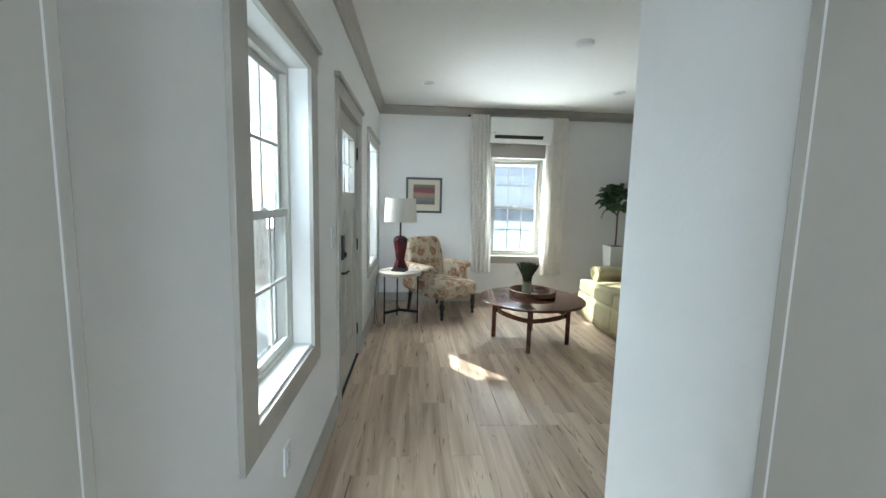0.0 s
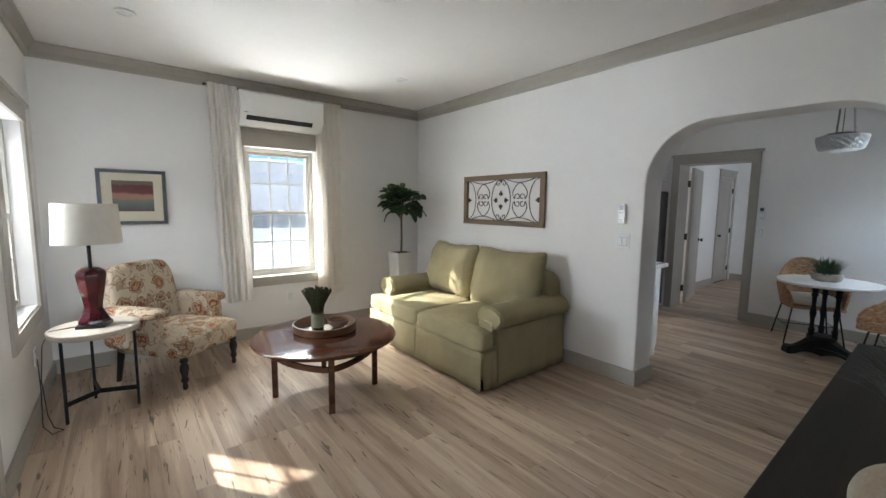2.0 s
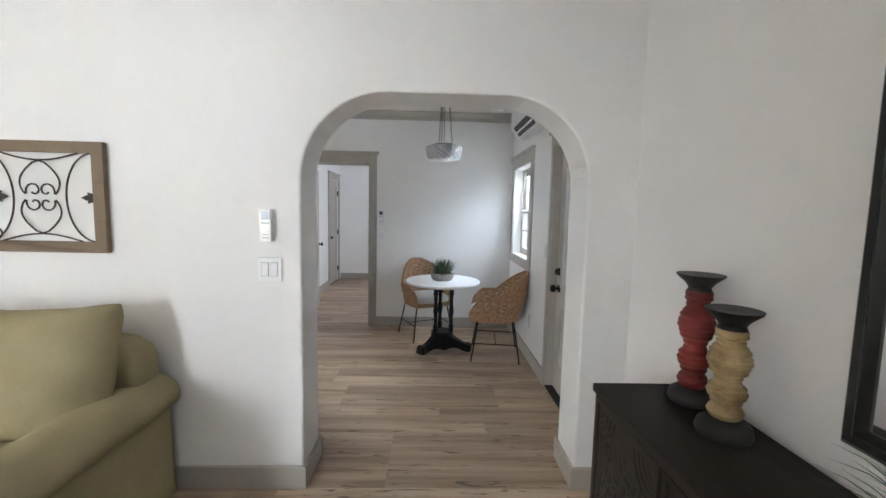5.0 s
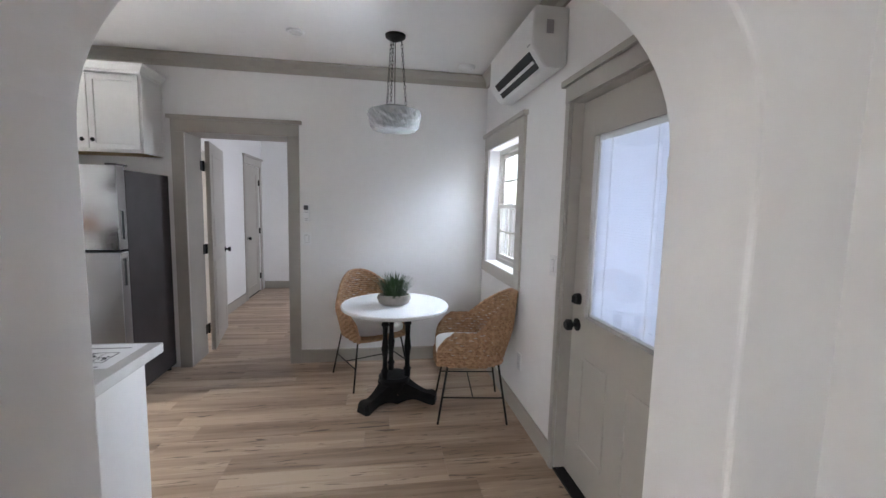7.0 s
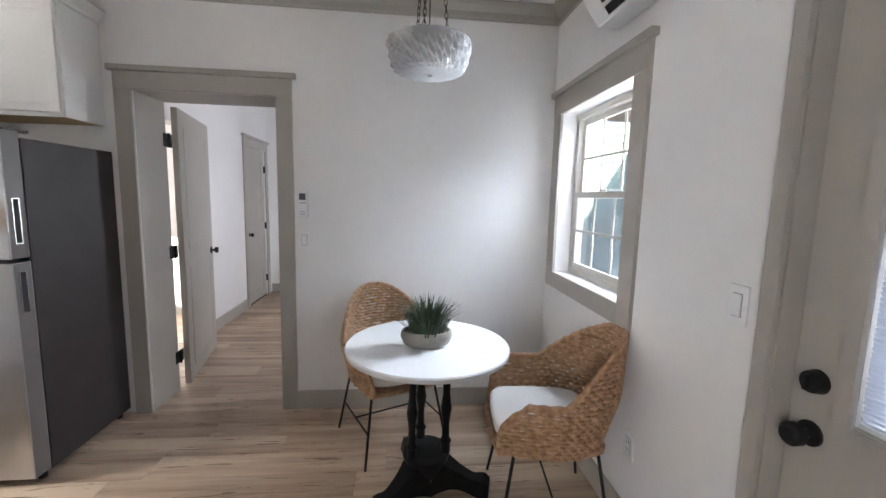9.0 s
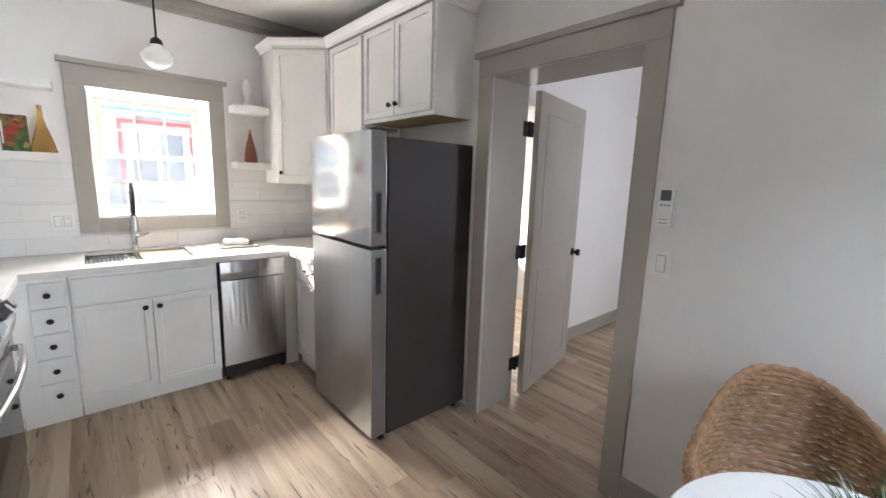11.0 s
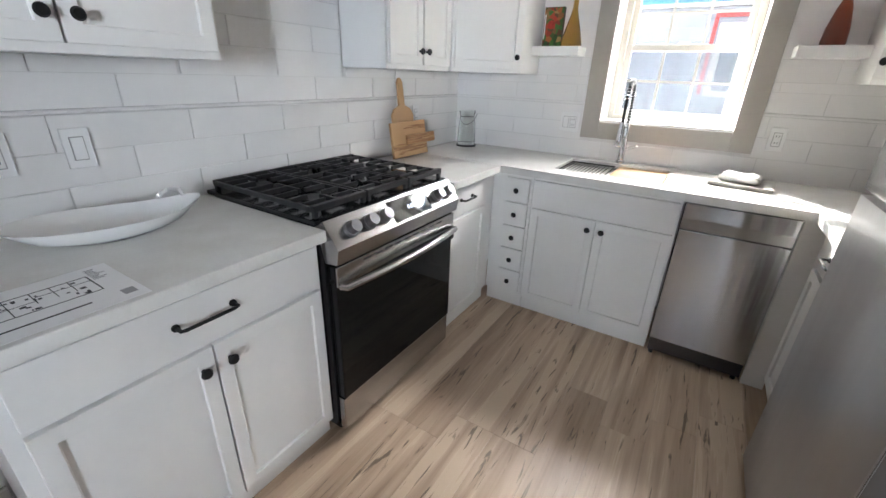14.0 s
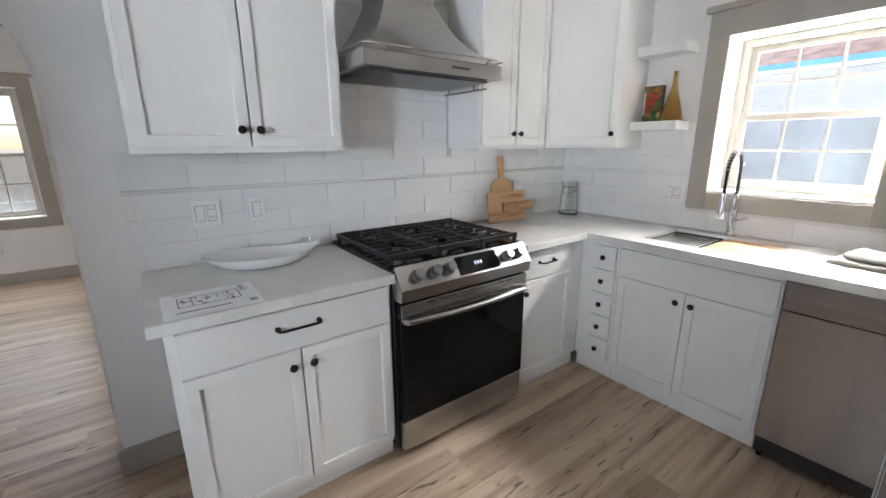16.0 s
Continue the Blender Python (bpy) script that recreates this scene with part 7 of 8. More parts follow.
sbd = thing("sideboard", (2.33, 1.45, 0), "long espresso sideboard with carved medallion doors", "sideboard")
part("top", box(SBX0 - 0.006, SBX1 + 0.006, 1.262, SBY + 0.006, SBZ - 0.030, SBZ, 0.004), M_DARKWOOD, sbd)
part("carcass", box(SBX0, SBX1, 1.264, SBY - 0.022, 0.075, SBZ - 0.0305, 0.002), M_DARKWOOD, sbd)
for x in (SBX0 + 0.03, SBX1 - 0.03):
    for y in (1.29, SBY - 0.05):
        part("foot", box(x - 0.028, x + 0.028, y - 0.02, y + 0.02, 0.001, 0.0745, 0.003), M_DARKWOOD, sbd)
part("bottom_rail", box(SBX0, SBX1, SBY - 0.0215, SBY - 0.004, 0.076, 0.115, 0.002), M_DARKWOOD, sbd)
nd = 4
wd = (SBX1 - SBX0) / nd
for k in range(nd):
    x0, x1 = SBX0 + k * wd + 0.008, SBX0 + (k + 1) * wd - 0.008
    z0, z1 = 0.122, SBZ - 0.040
    b2 = box(x0, x1, SBY - 0.0215, SBY - 0.002, z0, z1, 0)
    sunk_panel(b2, Vector((0, 1, 0)), 0.030, 0.010)
    dr_ = part("door", b2, M_DARKWOOD, sbd)
    cx, cz, yf = (x0 + x1) / 2, (z0 + z1) / 2, SBY - 0.0125
    car = bmesh.new()
    for r in (0.055, 0.105, 0.165):
        tube([(cx + r * math.cos(t), yf, cz + r * math.sin(t)) for t in (2 * math.pi * i / 30 for i in range(30))], 0.005, 5, bm=car, closed=True)
    for i in range(12):
        a = 2 * math.pi * i / 12
        for r0, r1, w in ((0.060, 0.102, 0.011), (0.110, 0.162, 0.017), (0.170, 0.235, 0.018)):
            aa = a + (0.26 if r0 == 0.110 else 0)
            d, q = Vector((math.cos(aa), math.sin(aa))), Vector((-math.sin(aa), math.cos(aa)))
            pts = [d * r0, d * (r0 + r1) / 2 + q * w, d * r1, d * (r0 + r1) / 2 - q * w]
            if max(abs(p.x) for p in pts) < (x1 - x0) / 2 - 0.035:
                tube([(cx + p.x, yf, cz + p.y) for p in pts], 0.004, 5, bm=car, closed=True)
    for sx in (-1, 1):
        for sz in (-1, 1):
            for r in (0.03, 0.055, 0.08, 0.11):
                arc = [(cx + sx * ((x1 - x0) / 2 - 0.04 - r * math.cos(t)), yf, cz + sz * ((z1 - z0) / 2 - 0.04 - r * math.sin(t))) for t in (math.pi / 2 * i / 8 for i in range(9))]
                tube(arc, 0.0045, 5, bm=car)
    tagged(part("carving", car, M_DARKWOOD, dr_, "carved floral medallion"), kind="stuff")
    pull_ = cyl((cx + (0.16 if k % 2 == 0 else -0.16), SBY - 0.002, cz), (cx + (0.16 if k % 2 == 0 else -0.16), SBY + 0.018, cz), 0.012, seg=12)
    part("pull", pull_, M_BRASSDARK, dr_)

# ---- mirror on the wall ----
MX0, MX1, MZ0, MZS = 1.78, 2.675, 0.945, 1.83
mw = (MX1 - MX0) / 2
mc = (MX0 + MX1) / 2


def mirror_outline(o):
    """Half-round shoulders, a notch, then a shallow arch; o shrinks it."""
    w = mw - o
    pts = [(-w, MZ0 + o), (w, MZ0 + o), (w, MZS)]
    pts += [(w - 0.10 + 0.10 * math.cos(t), MZS + (0.085 - 0.1 * o) * math.sin(t)) for t in (math.pi / 2 * k / 8 for k in range(1, 9))]
    top = [((w - 0.118) * math.cos(t), MZS + 0.098 - o * 0.3 + (0.13 - o * 0.55) * math.sin(t)) for t in (math.pi * k / 24 for k in range(25))]
    pts += top
    pts += [(-(w - 0.10) - 0.10 * math.sin(t), MZS + (0.085 - 0.1 * o) * math.cos(t)) for t in (math.pi / 2 * k / 8 for k in range(0, 8))]
    pts += [(-w, MZS)]
    return [(mc + x, z) for x, z in pts]


mi = thing("wall_mirror", (mc, SY, MZ0), "arched wall mirror in a moulded black frame", "mirror")
oo, ii = mirror_outline(0.0), mirror_outline(0.052)
bm = bmesh.new()
loops = []
for f, y in ((0.0, SY + 0.001), (0.0, SY + 0.022), (0.25, SY + 0.034), (0.55, SY + 0.030), (0.75, SY + 0.038), (1.0, SY + 0.020), (1.0, SY + 0.001)):
    loops.append([bm.verts.new((a[0] + (b[0] - a[0]) * f, y, a[1] + (b[1] - a[1]) * f)) for a, b in zip(oo, ii)])
for a, b in zip(loops, loops[1:] + loops[:1]):
    for k in range(len(oo)):
        bm.faces.new((a[k], a[(k + 1) % len(oo)], b[(k + 1) % len(oo)], b[k]))
part("frame", bm, M_BLKFRAME, mi, "moulded black wooden frame", True)
part("glass", prism(mirror_outline(0.046), "y", SY + 0.006, SY + 0.014), M_MIRROR, mi, "clear silvered mirror glass")


# ---- things on the sideboard ----
def candlestick(x, y, h, m, label):
    e = thing("candlestick", (x, y, SBZ), label, "candlestick", "wooden candlesticks")
    part("base", lathe([(0.0, 0.001), (0.072, 0.001), (0.076, 0.012), (0.070, 0.035), (0.050, 0.050), (0.040, 0.055), (0, 0.055)], (x, y, SBZ), 28), M_BLACKWOOD, e, "worn black foot", True)
    s = (h - 0.12) / 0.30
    prof = [(0.038, 0.0), (0.048, 0.015), (0.046, 0.03), (0.036, 0.042), (0.040, 0.055), (0.052, 0.085), (0.048, 0.105), (0.034, 0.125), (0.036, 0.14), (0.050, 0.165), (0.058, 0.195), (0.052, 0.225), (0.036, 0.255), (0.036, 0.265), (0.042, 0.28), (0.040, 0.30), (0, 0.30)]
    fine = []
    for (r0, z0), (r1, z1) in zip(prof[:-2], prof[1:-1]):
        for q in range(6):
            u = q / 6
            zz = z0 + (z1 - z0) * u
            fine.append((r0 + (r1 - r0) * (u * u * (3 - 2 * u)) + 0.0016 * math.sin(zz * 2 * math.pi / 0.017), zz))
    prof = fine + prof[-2:]
    part("stem", lathe([(r, 0.0552 + z * s) for r, z in prof], (x, y, SBZ), 28), m, e, smooth=True)
    z = 0.0555 + 0.30 * s
    part("dish", lathe([(0.038, z), (0.034, z + 0.012), (0.045, z + 0.028), (0.072, z + 0.052), (0.074, z + 0.058), (0.066, z + 0.058), (0.02, z + 0.050), (0, z + 0.050)], (x, y, SBZ), 28), M_BLACKWOOD, e, "black candle dish", True)


candlestick(3.10, 1.355, 0.455, M_REDWOOD, "tall turned candlestick in worn red and black")
candlestick(2.885, 1.395, 0.385, M_CREAMWOOD, "turned candlestick in antique cream and black")
pg = thing("potted_grass", (2.26, 1.41, SBZ), "white boat-shaped pot of green grass", "plant")
pb = bmesh.new()
rings = []
for f, z, in ((0.30, 0.001), (0.55, 0.012), (0.85, 0.05), (1.0, 0.095), (0.93, 0.097), (0.80, 0.06), (0.0, 0.055)):
    rings.append([pb.verts.new((2.26 + 0.135 * f * math.cos(a), 1.41 + 0.075 * f * math.sin(a), SBZ + z + 0.03 * f * abs(math.cos(a)) ** 3)) for a in (2 * math.pi * k / 32 for k in range(32))])
for a, b in zip(rings, rings[1:]):
    for k in range(32):
        pb.faces.new((a[k], a[(k + 1) % 32], b[(k + 1) % 32], b[k]))
pb.faces.new(rings[0][::-1])
part("pot", pb, M_POTWHITE, pg, "white ceramic boat-shaped pot", True)
part("ring", tube([(2.146 + 0.013 * math.cos(t), 1.452 + 0.014 * math.cos(t), SBZ + 0.058 + 0.019 * math.sin(t)) for t in (2 * math.pi * k / 20 for k in range(20))], 0.003, 6, closed=True), M_BLACK, pg, "black iron ring")
grass_tuft(pg, (2.26, 1.41, SBZ + 0.05), 280, 0.235, 0.85, 3, base=0.075)
bb = bmesh.new()
bmesh.ops.create_uvsphere(bb, u_segments=32, v_segments=20, radius=0.082, matrix=Matrix.Translation((1.66, 1.418, SBZ + 0.081)))
single("decorative_ball", bb, M_BALLST, "mottled stone-green and rust decorative ball", "ornament", smooth=True)

# ---- dining table and chairs ----
DX, DY = 6.05, 2.15
dt = thing("dining_table", (DX, DY, 0), "round white bistro table on a black triple-post pedestal", "table")
part("tabletop", lathe([(0.0, 0.712), (0.385, 0.712), (0.396, 0.718), (0.398, 0.735), (0.392, 0.742), (0.0, 0.742)], (DX, DY, 0), 64), M_WHITETOP, dt, smooth=True)
part("plate", lathe([(0.0, 0.696), (0.16, 0.696), (0.16, 0.7115), (0, 0.7115)], (DX, DY, 0), 24), M_BLACK, dt)
part("hub", lathe([(0.10, 0.085), (0.112, 0.14), (0.120, 0.180), (0.110, 0.194), (0, 0.197)], (DX, DY, 0), 24), M_BLACK, dt, smooth=True)
for k in range(3):
    a = math.radians(133 + 120 * k)
    c, s = math.cos(a), math.sin(a)
    post = [(0.024, 0.19), (0.024, 0.235), (0.030, 0.25), (0.019, 0.268), (0.017, 0.34), (0.023, 0.39), (0.028, 0.42), (0.023, 0.45), (0.017, 0.50), (0.020, 0.585), (0.030, 0.60), (0.022, 0.62), (0.028, 0.66), (0.028, 0.6955), (0, 0.6955)]
    part("post", lathe(post, (DX + 0.100 * c, DY + 0.100 * s, 0), 14), M_BLACK, dt, smooth=True)
    arm = bmesh.new()
    rings = []
    for f in range(13):
        u = f / 12
        r = 0.05 + 0.275 * u
        w = 0.095 - 0.055 * math.sin(math.pi * min(1, u * 1.15) * 0.62) + 0.022 * max(0, u - 0.72) / 0.28
        zt = 0.060 + 0.125 * (1 - u) ** 1.5 + 0.016 * math.exp(-((u - 0.88) / 0.10) ** 2)
        zb = 0.002 + 0.028 * max(0, math.sin(math.pi * u / 0.72)) if u < 0.72 else 0.002
        q = Vector((-s, c, 0)) * w * (0.72 if u > 0.97 else 1)
        p = Vector((DX + r * c, DY + r * s, 0))
        rings.append([arm.verts.new(p + q + Vector((0, 0, zb))), arm.verts.new(p - q + Vector((0, 0, zb))), arm.verts.new(p - q * 0.74 + Vector((0, 0, zt))), arm.verts.new(p + q * 0.74 + Vector((0, 0, zt)))])
    for p, q in zip(rings, rings[1:]):
        for i in range(4):
            arm.faces.new((p[i], p[(i + 1) % 4], q[(i + 1) % 4], q[i]))
    arm.faces.new(rings[0])
    arm.faces.new(rings[-1])
    bmesh.ops.bevel(arm, geom=[e for e in arm.edges if e.calc_face_angle(0) > 0.7], offset=0.010, segments=2, affect="EDGES")
    part("foot", arm, M_BLACK, dt, "black splayed foot", True)
tp = thing("table_plant", (DX - 0.03, DY + 0.01, 0.742), "green grass in an oval stone pot", "plant")
part("pot", lathe([(0.07, 0.001), (0.095, 0.015), (0.108, 0.05), (0.104, 0.078), (0.096, 0.080), (0.092, 0.06), (0, 0.058)], (DX - 0.03, DY + 0.01, 0.742), 32, sx=0.8, sy=1.15), M_POTSTONE, tp, "grey stone pot", True)
grass_tuft(tp, (DX - 0.03, DY + 0.01, 0.795), 420, 0.20, 0.62, 9, base=0.085)

wc = thing("wicker_chair", (0, 0, 0), "woven water-hyacinth armchair with black metal legs and white cushion", "chair", "chairs at the dining table")


def rim_h(u):
    """Height of the woven shell's edge; u is the angle from the middle of the back, in degrees."""
    k = max(0, 1 - (abs(u) / 88) ** 2) ** 1.15
    end = min(1, max(0, (124 - abs(u)) / 16))
    return 0.475 + 0.165 * end ** 0.5 + 0.245 * k


def shell(u, z):
    a = radians(u)
    f = (z - 0.40) / 0.47
    rx, ry = 0.232 + 0.050 * min(1, f * 2.2) - 0.075 * max(0, (f - 0.45) / 0.55) ** 1.4, 0.215 + 0.040 * min(1, f * 2) + 0.055 * f * max(0, math.cos(a))
    sx = math.copysign(abs(math.sin(a)) ** 0.75, math.sin(a))
    return Vector((rx * sx, ry * math.cos(a) if math.cos(a) > 0 else 0.44 * math.cos(a), z))


ws = bmesh.new()
wrnd = random.Random(21)
step, j, z = 0.0185, 0, 0.402
while z < 0.892:
    run, rad = [], []
    ph = wrnd.uniform(0, 6.28)
    for i in range(0, 173):
        u = -124 + 248 * i / 172
        if rim_h(u) >= z:
            bead = math.sin(i * 1.05 + (j % 2) * math.pi + 0.4 * math.sin(i * 0.13 + ph))
            p = shell(u, z)
            run.append(p + Vector((p.x, p.y, 0)).normalized() * 0.0040 * bead + Vector((0, 0, 0.0022 * math.sin(i * 0.45 + ph))))
            rad.append(0.0098 + 0.0020 * bead)
        if run and (rim_h(u) < z or i == 172):
            if len(run) > 3:
                tube(run, rad, 6, bm=ws)
            run, rad = [], []
    z += step
    j += 1
tagged(part("woven_shell", ws, M_WICKER, wc, "woven water-hyacinth shell", True), kind="stuff")
rimline = [shell(u, rim_h(u)) for u in (-124 + 2 * k for k in range(125))]
rimline = [shell(-124, zz) for zz in (0.405, 0.43, 0.455)] + rimline + [shell(124, zz) for zz in (0.455, 0.43, 0.405)]
part("rim", tube(rimline, [0.0125 + 0.0022 * math.sin(k * 1.7) for k in range(len(rimline))], 8), M_WICKER, wc, smooth=True)
part("seat_base", puffy((0, -0.015, 0.418), (0.46, 0.47, 0.035), 5, 6), M_WICKER, wc, smooth=True)
part("front_edge", tube([(-0.222, -0.240, 0.415), (-0.12, -0.258, 0.415), (0, -0.262, 0.415), (0.12, -0.258, 0.415), (0.222, -0.240, 0.415)], 0.016, 8), M_WICKER, wc, smooth=True)
part("cushion", puffy((0, -0.030, 0.474), (0.425, 0.455, 0.085), 4.5, 10, crown=0.010), M_CUSHION, wc, "white seat cushion", True)
for sx in (-1, 1):
    for sy, yo in ((-1, -0.238), (1, 0.235)):
        part("leg", tube([(sx * 0.185, yo * 0.72, 0.425), (sx * 0.250, yo, 0.003)], 0.0075, 8), M_BLACK, wc, "thin black metal leg", True)
    part("side_stretcher", tube([(sx * 0.222, -0.208, 0.18), (sx * 0.222, 0.205, 0.18)], 0.005, 6), M_BLACK, wc)
part("cross_stretcher", tube([(-0.222, 0, 0.18), (0.222, 0, 0.18)], 0.005, 6), M_BLACK, wc)
wc.matrix_basis = pose(5.852, 1.605, 0, 0, 0, 173)
copy_thing(wc, pose(6.475, 2.335, 0, 0, 0, -65))

# ---- glass bowl pendant over the dining table ----
HXc, HYc = 6.075, 2.17
cl = thing("chain_pendant", (HXc, HYc, CEIL), "black chain pendant with a moulded clear glass bowl", "lamp")
part("canopy", lathe([(0.0, -0.045), (0.03, -0.04), (0.07, -0.018), (0.072, -0.001), (0, -0.001)], (HXc, HYc, CEIL), 28), M_BLACK, cl, smooth=True)
part("holder_ring", lathe([(0.0, 2.150), (0.132, 2.150), (0.136, 2.158), (0.11, 2.172), (0, 2.174)], (HXc, HYc, 0), 32), M_BLACK, cl, smooth=True)
for k in range(3):
    a = radians(40 + 120 * k)
    p0, p1 = Vector((HXc + 0.045 * math.cos(a), HYc + 0.045 * math.sin(a), CEIL - 0.03)), Vector((HXc + 0.085 * math.cos(a), HYc + 0.085 * math.sin(a), 2.172))
    bm = bmesh.new()
    n = 17
    for i in range(n):
        c = p0.lerp(p1, (i + 0.5) / n)
        side = Vector((math.cos(a), math.sin(a), 0)) if i % 2 else Vector((-math.sin(a), math.cos(a), 0))
        tube([c + side * 0.0075 * math.cos(t) + Vector((0, 0, 0.020 * math.sin(t))) for t in (2 * math.pi * q / 10 for q in range(10))], 0.0018, 5, bm=bm, closed=True)
    tagged(part("chain", bm, M_BLACK, cl, "black link chain"), kind="stuff")
part("cord", tube([(HXc, HYc, CEIL - 0.04), (HXc + 0.012, HYc, 2.45), (HXc, HYc, 2.17)], 0.003, 6), M_BLACK, cl)
gbm = bmesh.new()
rings = []
NB = 64
walls = [(0.186, 2.146, 0, 0), (0.190, 2.140, 0.4, 0), (0.187, 2.118, 1, 0), (0.183, 2.096, 1, 1), (0.178, 2.074, 1, 0), (0.173, 2.052, 1, 1), (0.166, 2.030, 1, 0), (0.150, 2.012, 0.6, 1), (0.115, 2.004, 0.7, 0), (0.07, 2.000, 0.5, 1), (0.02, 1.999, 0, 0),
         (0.02, 2.004, 0, 0), (0.07, 2.005, 0, 0), (0.115, 2.009, 0, 0), (0.146, 2.017, 0, 0), (0.160, 2.033, 0, 0), (0.172, 2.074, 0, 0), (0.181, 2.118, 0, 0), (0.183, 2.142, 0, 0)]
for r, z, fl, odd in walls:
    rings.append([gbm.verts.new((HXc + (r + fl * 0.009 * math.cos(16 * t + math.pi * odd)) * math.cos(t), HYc + (r + fl * 0.009 * math.cos(16 * t + math.pi * odd)) * math.sin(t), z)) for t in (2 * math.pi * k / NB for k in range(NB))])
for a, b in zip(rings, rings[1:] + rings[:1]):
    for k in range(NB):
        gbm.faces.new((a[k], a[(k + 1) % NB], b[(k + 1) % NB], b[k]))
bowl = part("glass_bowl", gbm, M_CUTGLASS, cl, "diamond-moulded clear glass bowl")

# ---- insect screens in the lower sashes ----
M_SCREEN = bpy.data.materials.new("grey_insect_screen")
M_SCREEN.use_nodes = True
_n, _l = M_SCREEN.node_tree.nodes, M_SCREEN.node_tree.links
_t, _m = _n.new("ShaderNodeBsdfTransparent"), _n.new("ShaderNodeMixShader")
_n["Principled BSDF"].inputs["Base Color"].default_value = (0.10, 0.12, 0.15, 1)
_n["Principled BSDF"].inputs["Roughness"].default_value = 0.8
_m.inputs[0].default_value = 0.36
_l.new(_t.outputs[0], _m.inputs[1])
_l.new(_n["Principled BSDF"].outputs[0], _m.inputs[2])
_l.new(_m.outputs[0], _n["Material Output"].inputs[0])
for y0, y1 in ((1.64, 2.275), (4.72, 5.48)):
    sc = thing("insect_screen", (-0.052, (y0 + y1) / 2, 0.73), "grey insect screen outside the lower sash", "screen", "window screens", "structure")
    sm = part("mesh_cloth", box(-0.0524, -0.0516, y0, y1, 0.73, 1.345), M_SCREEN, sc)
    sm.visible_shadow = False
    part("screen_frame", holed("x", -0.054, -0.050, y0 - 0.002, y1 + 0.002, 0.729, 1.347, [(y0 + 0.014, y1 - 0.014, 0.745, 1.331)]), M_KNOB, sc, "dark screen frame")
for x0, x1, z0, z1, y in ((1.68, 2.34, 0.70, 1.345, 6.150), (5.17, 5.795, 1.18, 1.568, 6.150), (5.91, 6.64, 1.03, 1.488, 1.128)):
    sc = thing("insect_screen", ((x0 + x1) / 2, y, z0), "grey insect screen outside the lower sash", "screen", "window screens", "structure")
    sm = part("mesh_cloth", box(x0, x1, y - 0.0004, y + 0.0004, z0, z1), M_SCREEN, sc)
    sm.visible_shadow = False

# ---- neighbouring house beyond the north windows ----
nh = thing("neighbour_house", (4.5, 11.0, -0.35), "white sided house with a blue fascia and reddish roof", "house", kind="structure")
part("wall", box(0.4, 12.0, 9.6, 16.0, -0.345, 2.225), M_SIDING, nh)
sid = bmesh.new()
for k in range(15):
    prism([(9.598, -0.30 + 0.155 * k), (9.575, -0.30 + 0.155 * k), (9.598, -0.15 + 0.155 * k)], "x", 0.4, 12.0, sid)
tagged(part("siding_board", sid, M_SIDING, nh), kind="stuff")
part("fascia", box(0.0, 12.4, 9.43, 9.47, 2.265, 2.325), M_BLUEPAINT, nh, "bright blue fascia board")
part("soffit", box(0.0, 12.4, 9.47, 9.6, 2.225, 2.265), M_PORCH, nh)
part("roof", prism([(9.40, 2.325), (13.0, 4.3), (16.6, 2.325)], "x", 0.0, 12.4), M_SHINGLE, nh, "reddish shingle roof")
for x0, wz0, wz1 in ((5.62, 1.30, 2.0), (1.2, 0.95, 1.75)):
    w = part("window", box(x0, x0 + 0.62, 9.55, 9.572, wz0, wz1), M_DARKWIN, nh)
    part("window_trim", holed("y", 9.53, 9.57, x0 - 0.07, x0 + 0.69, wz0 - 0.07, wz1 + 0.05, [(x0, x0 + 0.62, wz0, wz1)]), M_PORCH, nh)
    part("window_bar", box(x0 + 0.28, x0 + 0.34, 9.535, 9.549, wz0, wz1), M_PORCH, w)
part("red_trim", box(5.48, 6.38, 9.50, 9.528, 2.11, 2.16), M_REDPAINT, nh, "red painted trim board")
for x0 in (5.48, 6.335):
    part("red_trim", box(x0, x0 + 0.04, 9.50, 9.528, 1.25, 2.109), M_REDPAINT, nh, "red painted trim board")
structure("fence_north", holed("y", 8.3, 8.34, 0.0, 12, -0.35, 1.05, []), mat("grey_blue_fence_boards", (0.30, 0.33, 0.38), 0.7, var=0.2, scale=3, stretch=(0.5, 1, 12)), "grey-blue board fence between the houses", "fence")
# porch beyond the west windows
# corner column added out of view; it blocks the sun north of the patch
structure("sun_block_column", box(-1.45, -1.20, 7.0, 7.25, -0.12, 2.4495, 0.004), M_GREEN, "unseen pale green square column added to cut the sun patch", "column")
structure("porch_column", box(-1.66, -1.40, 5.02, 5.28, -0.12, 2.4495, 0.004), M_GREEN, "pale green square porch column", "column")
structure("porch_railing_wall", box(-2.62, -2.52, 0.2, 6.9, -0.12, 0.62), M_PORCH, "low white porch wall", "porch")

# ---- wall of the house to the south, close beyond the dining window ----
sh = thing("south_house", (6.5, -1.9, -0.35), "pale green sided wall of the next house", "house", kind="structure")
part("wall", box(2.9, 14.0, -3.0, -1.9, -0.345, 3.0), M_GREEN, sh)
sid = bmesh.new()
for k in range(19):
    prism([(-1.898, -0.30 + 0.17 * k), (-1.870, -0.30 + 0.17 * k), (-1.898, -0.14 + 0.17 * k)], "x", 2.9, 14.0, sid)
tagged(part("siding_board", sid, M_GREEN, sh), kind="stuff")

# ---- floor planks, last ----
floor = structure("floor", box(-0.055, 10.38, -1.25, 6.14, -0.0118, -0.004), M_FLOORBASE, "light oak vinyl plank floor with knots and cracks", "floor")
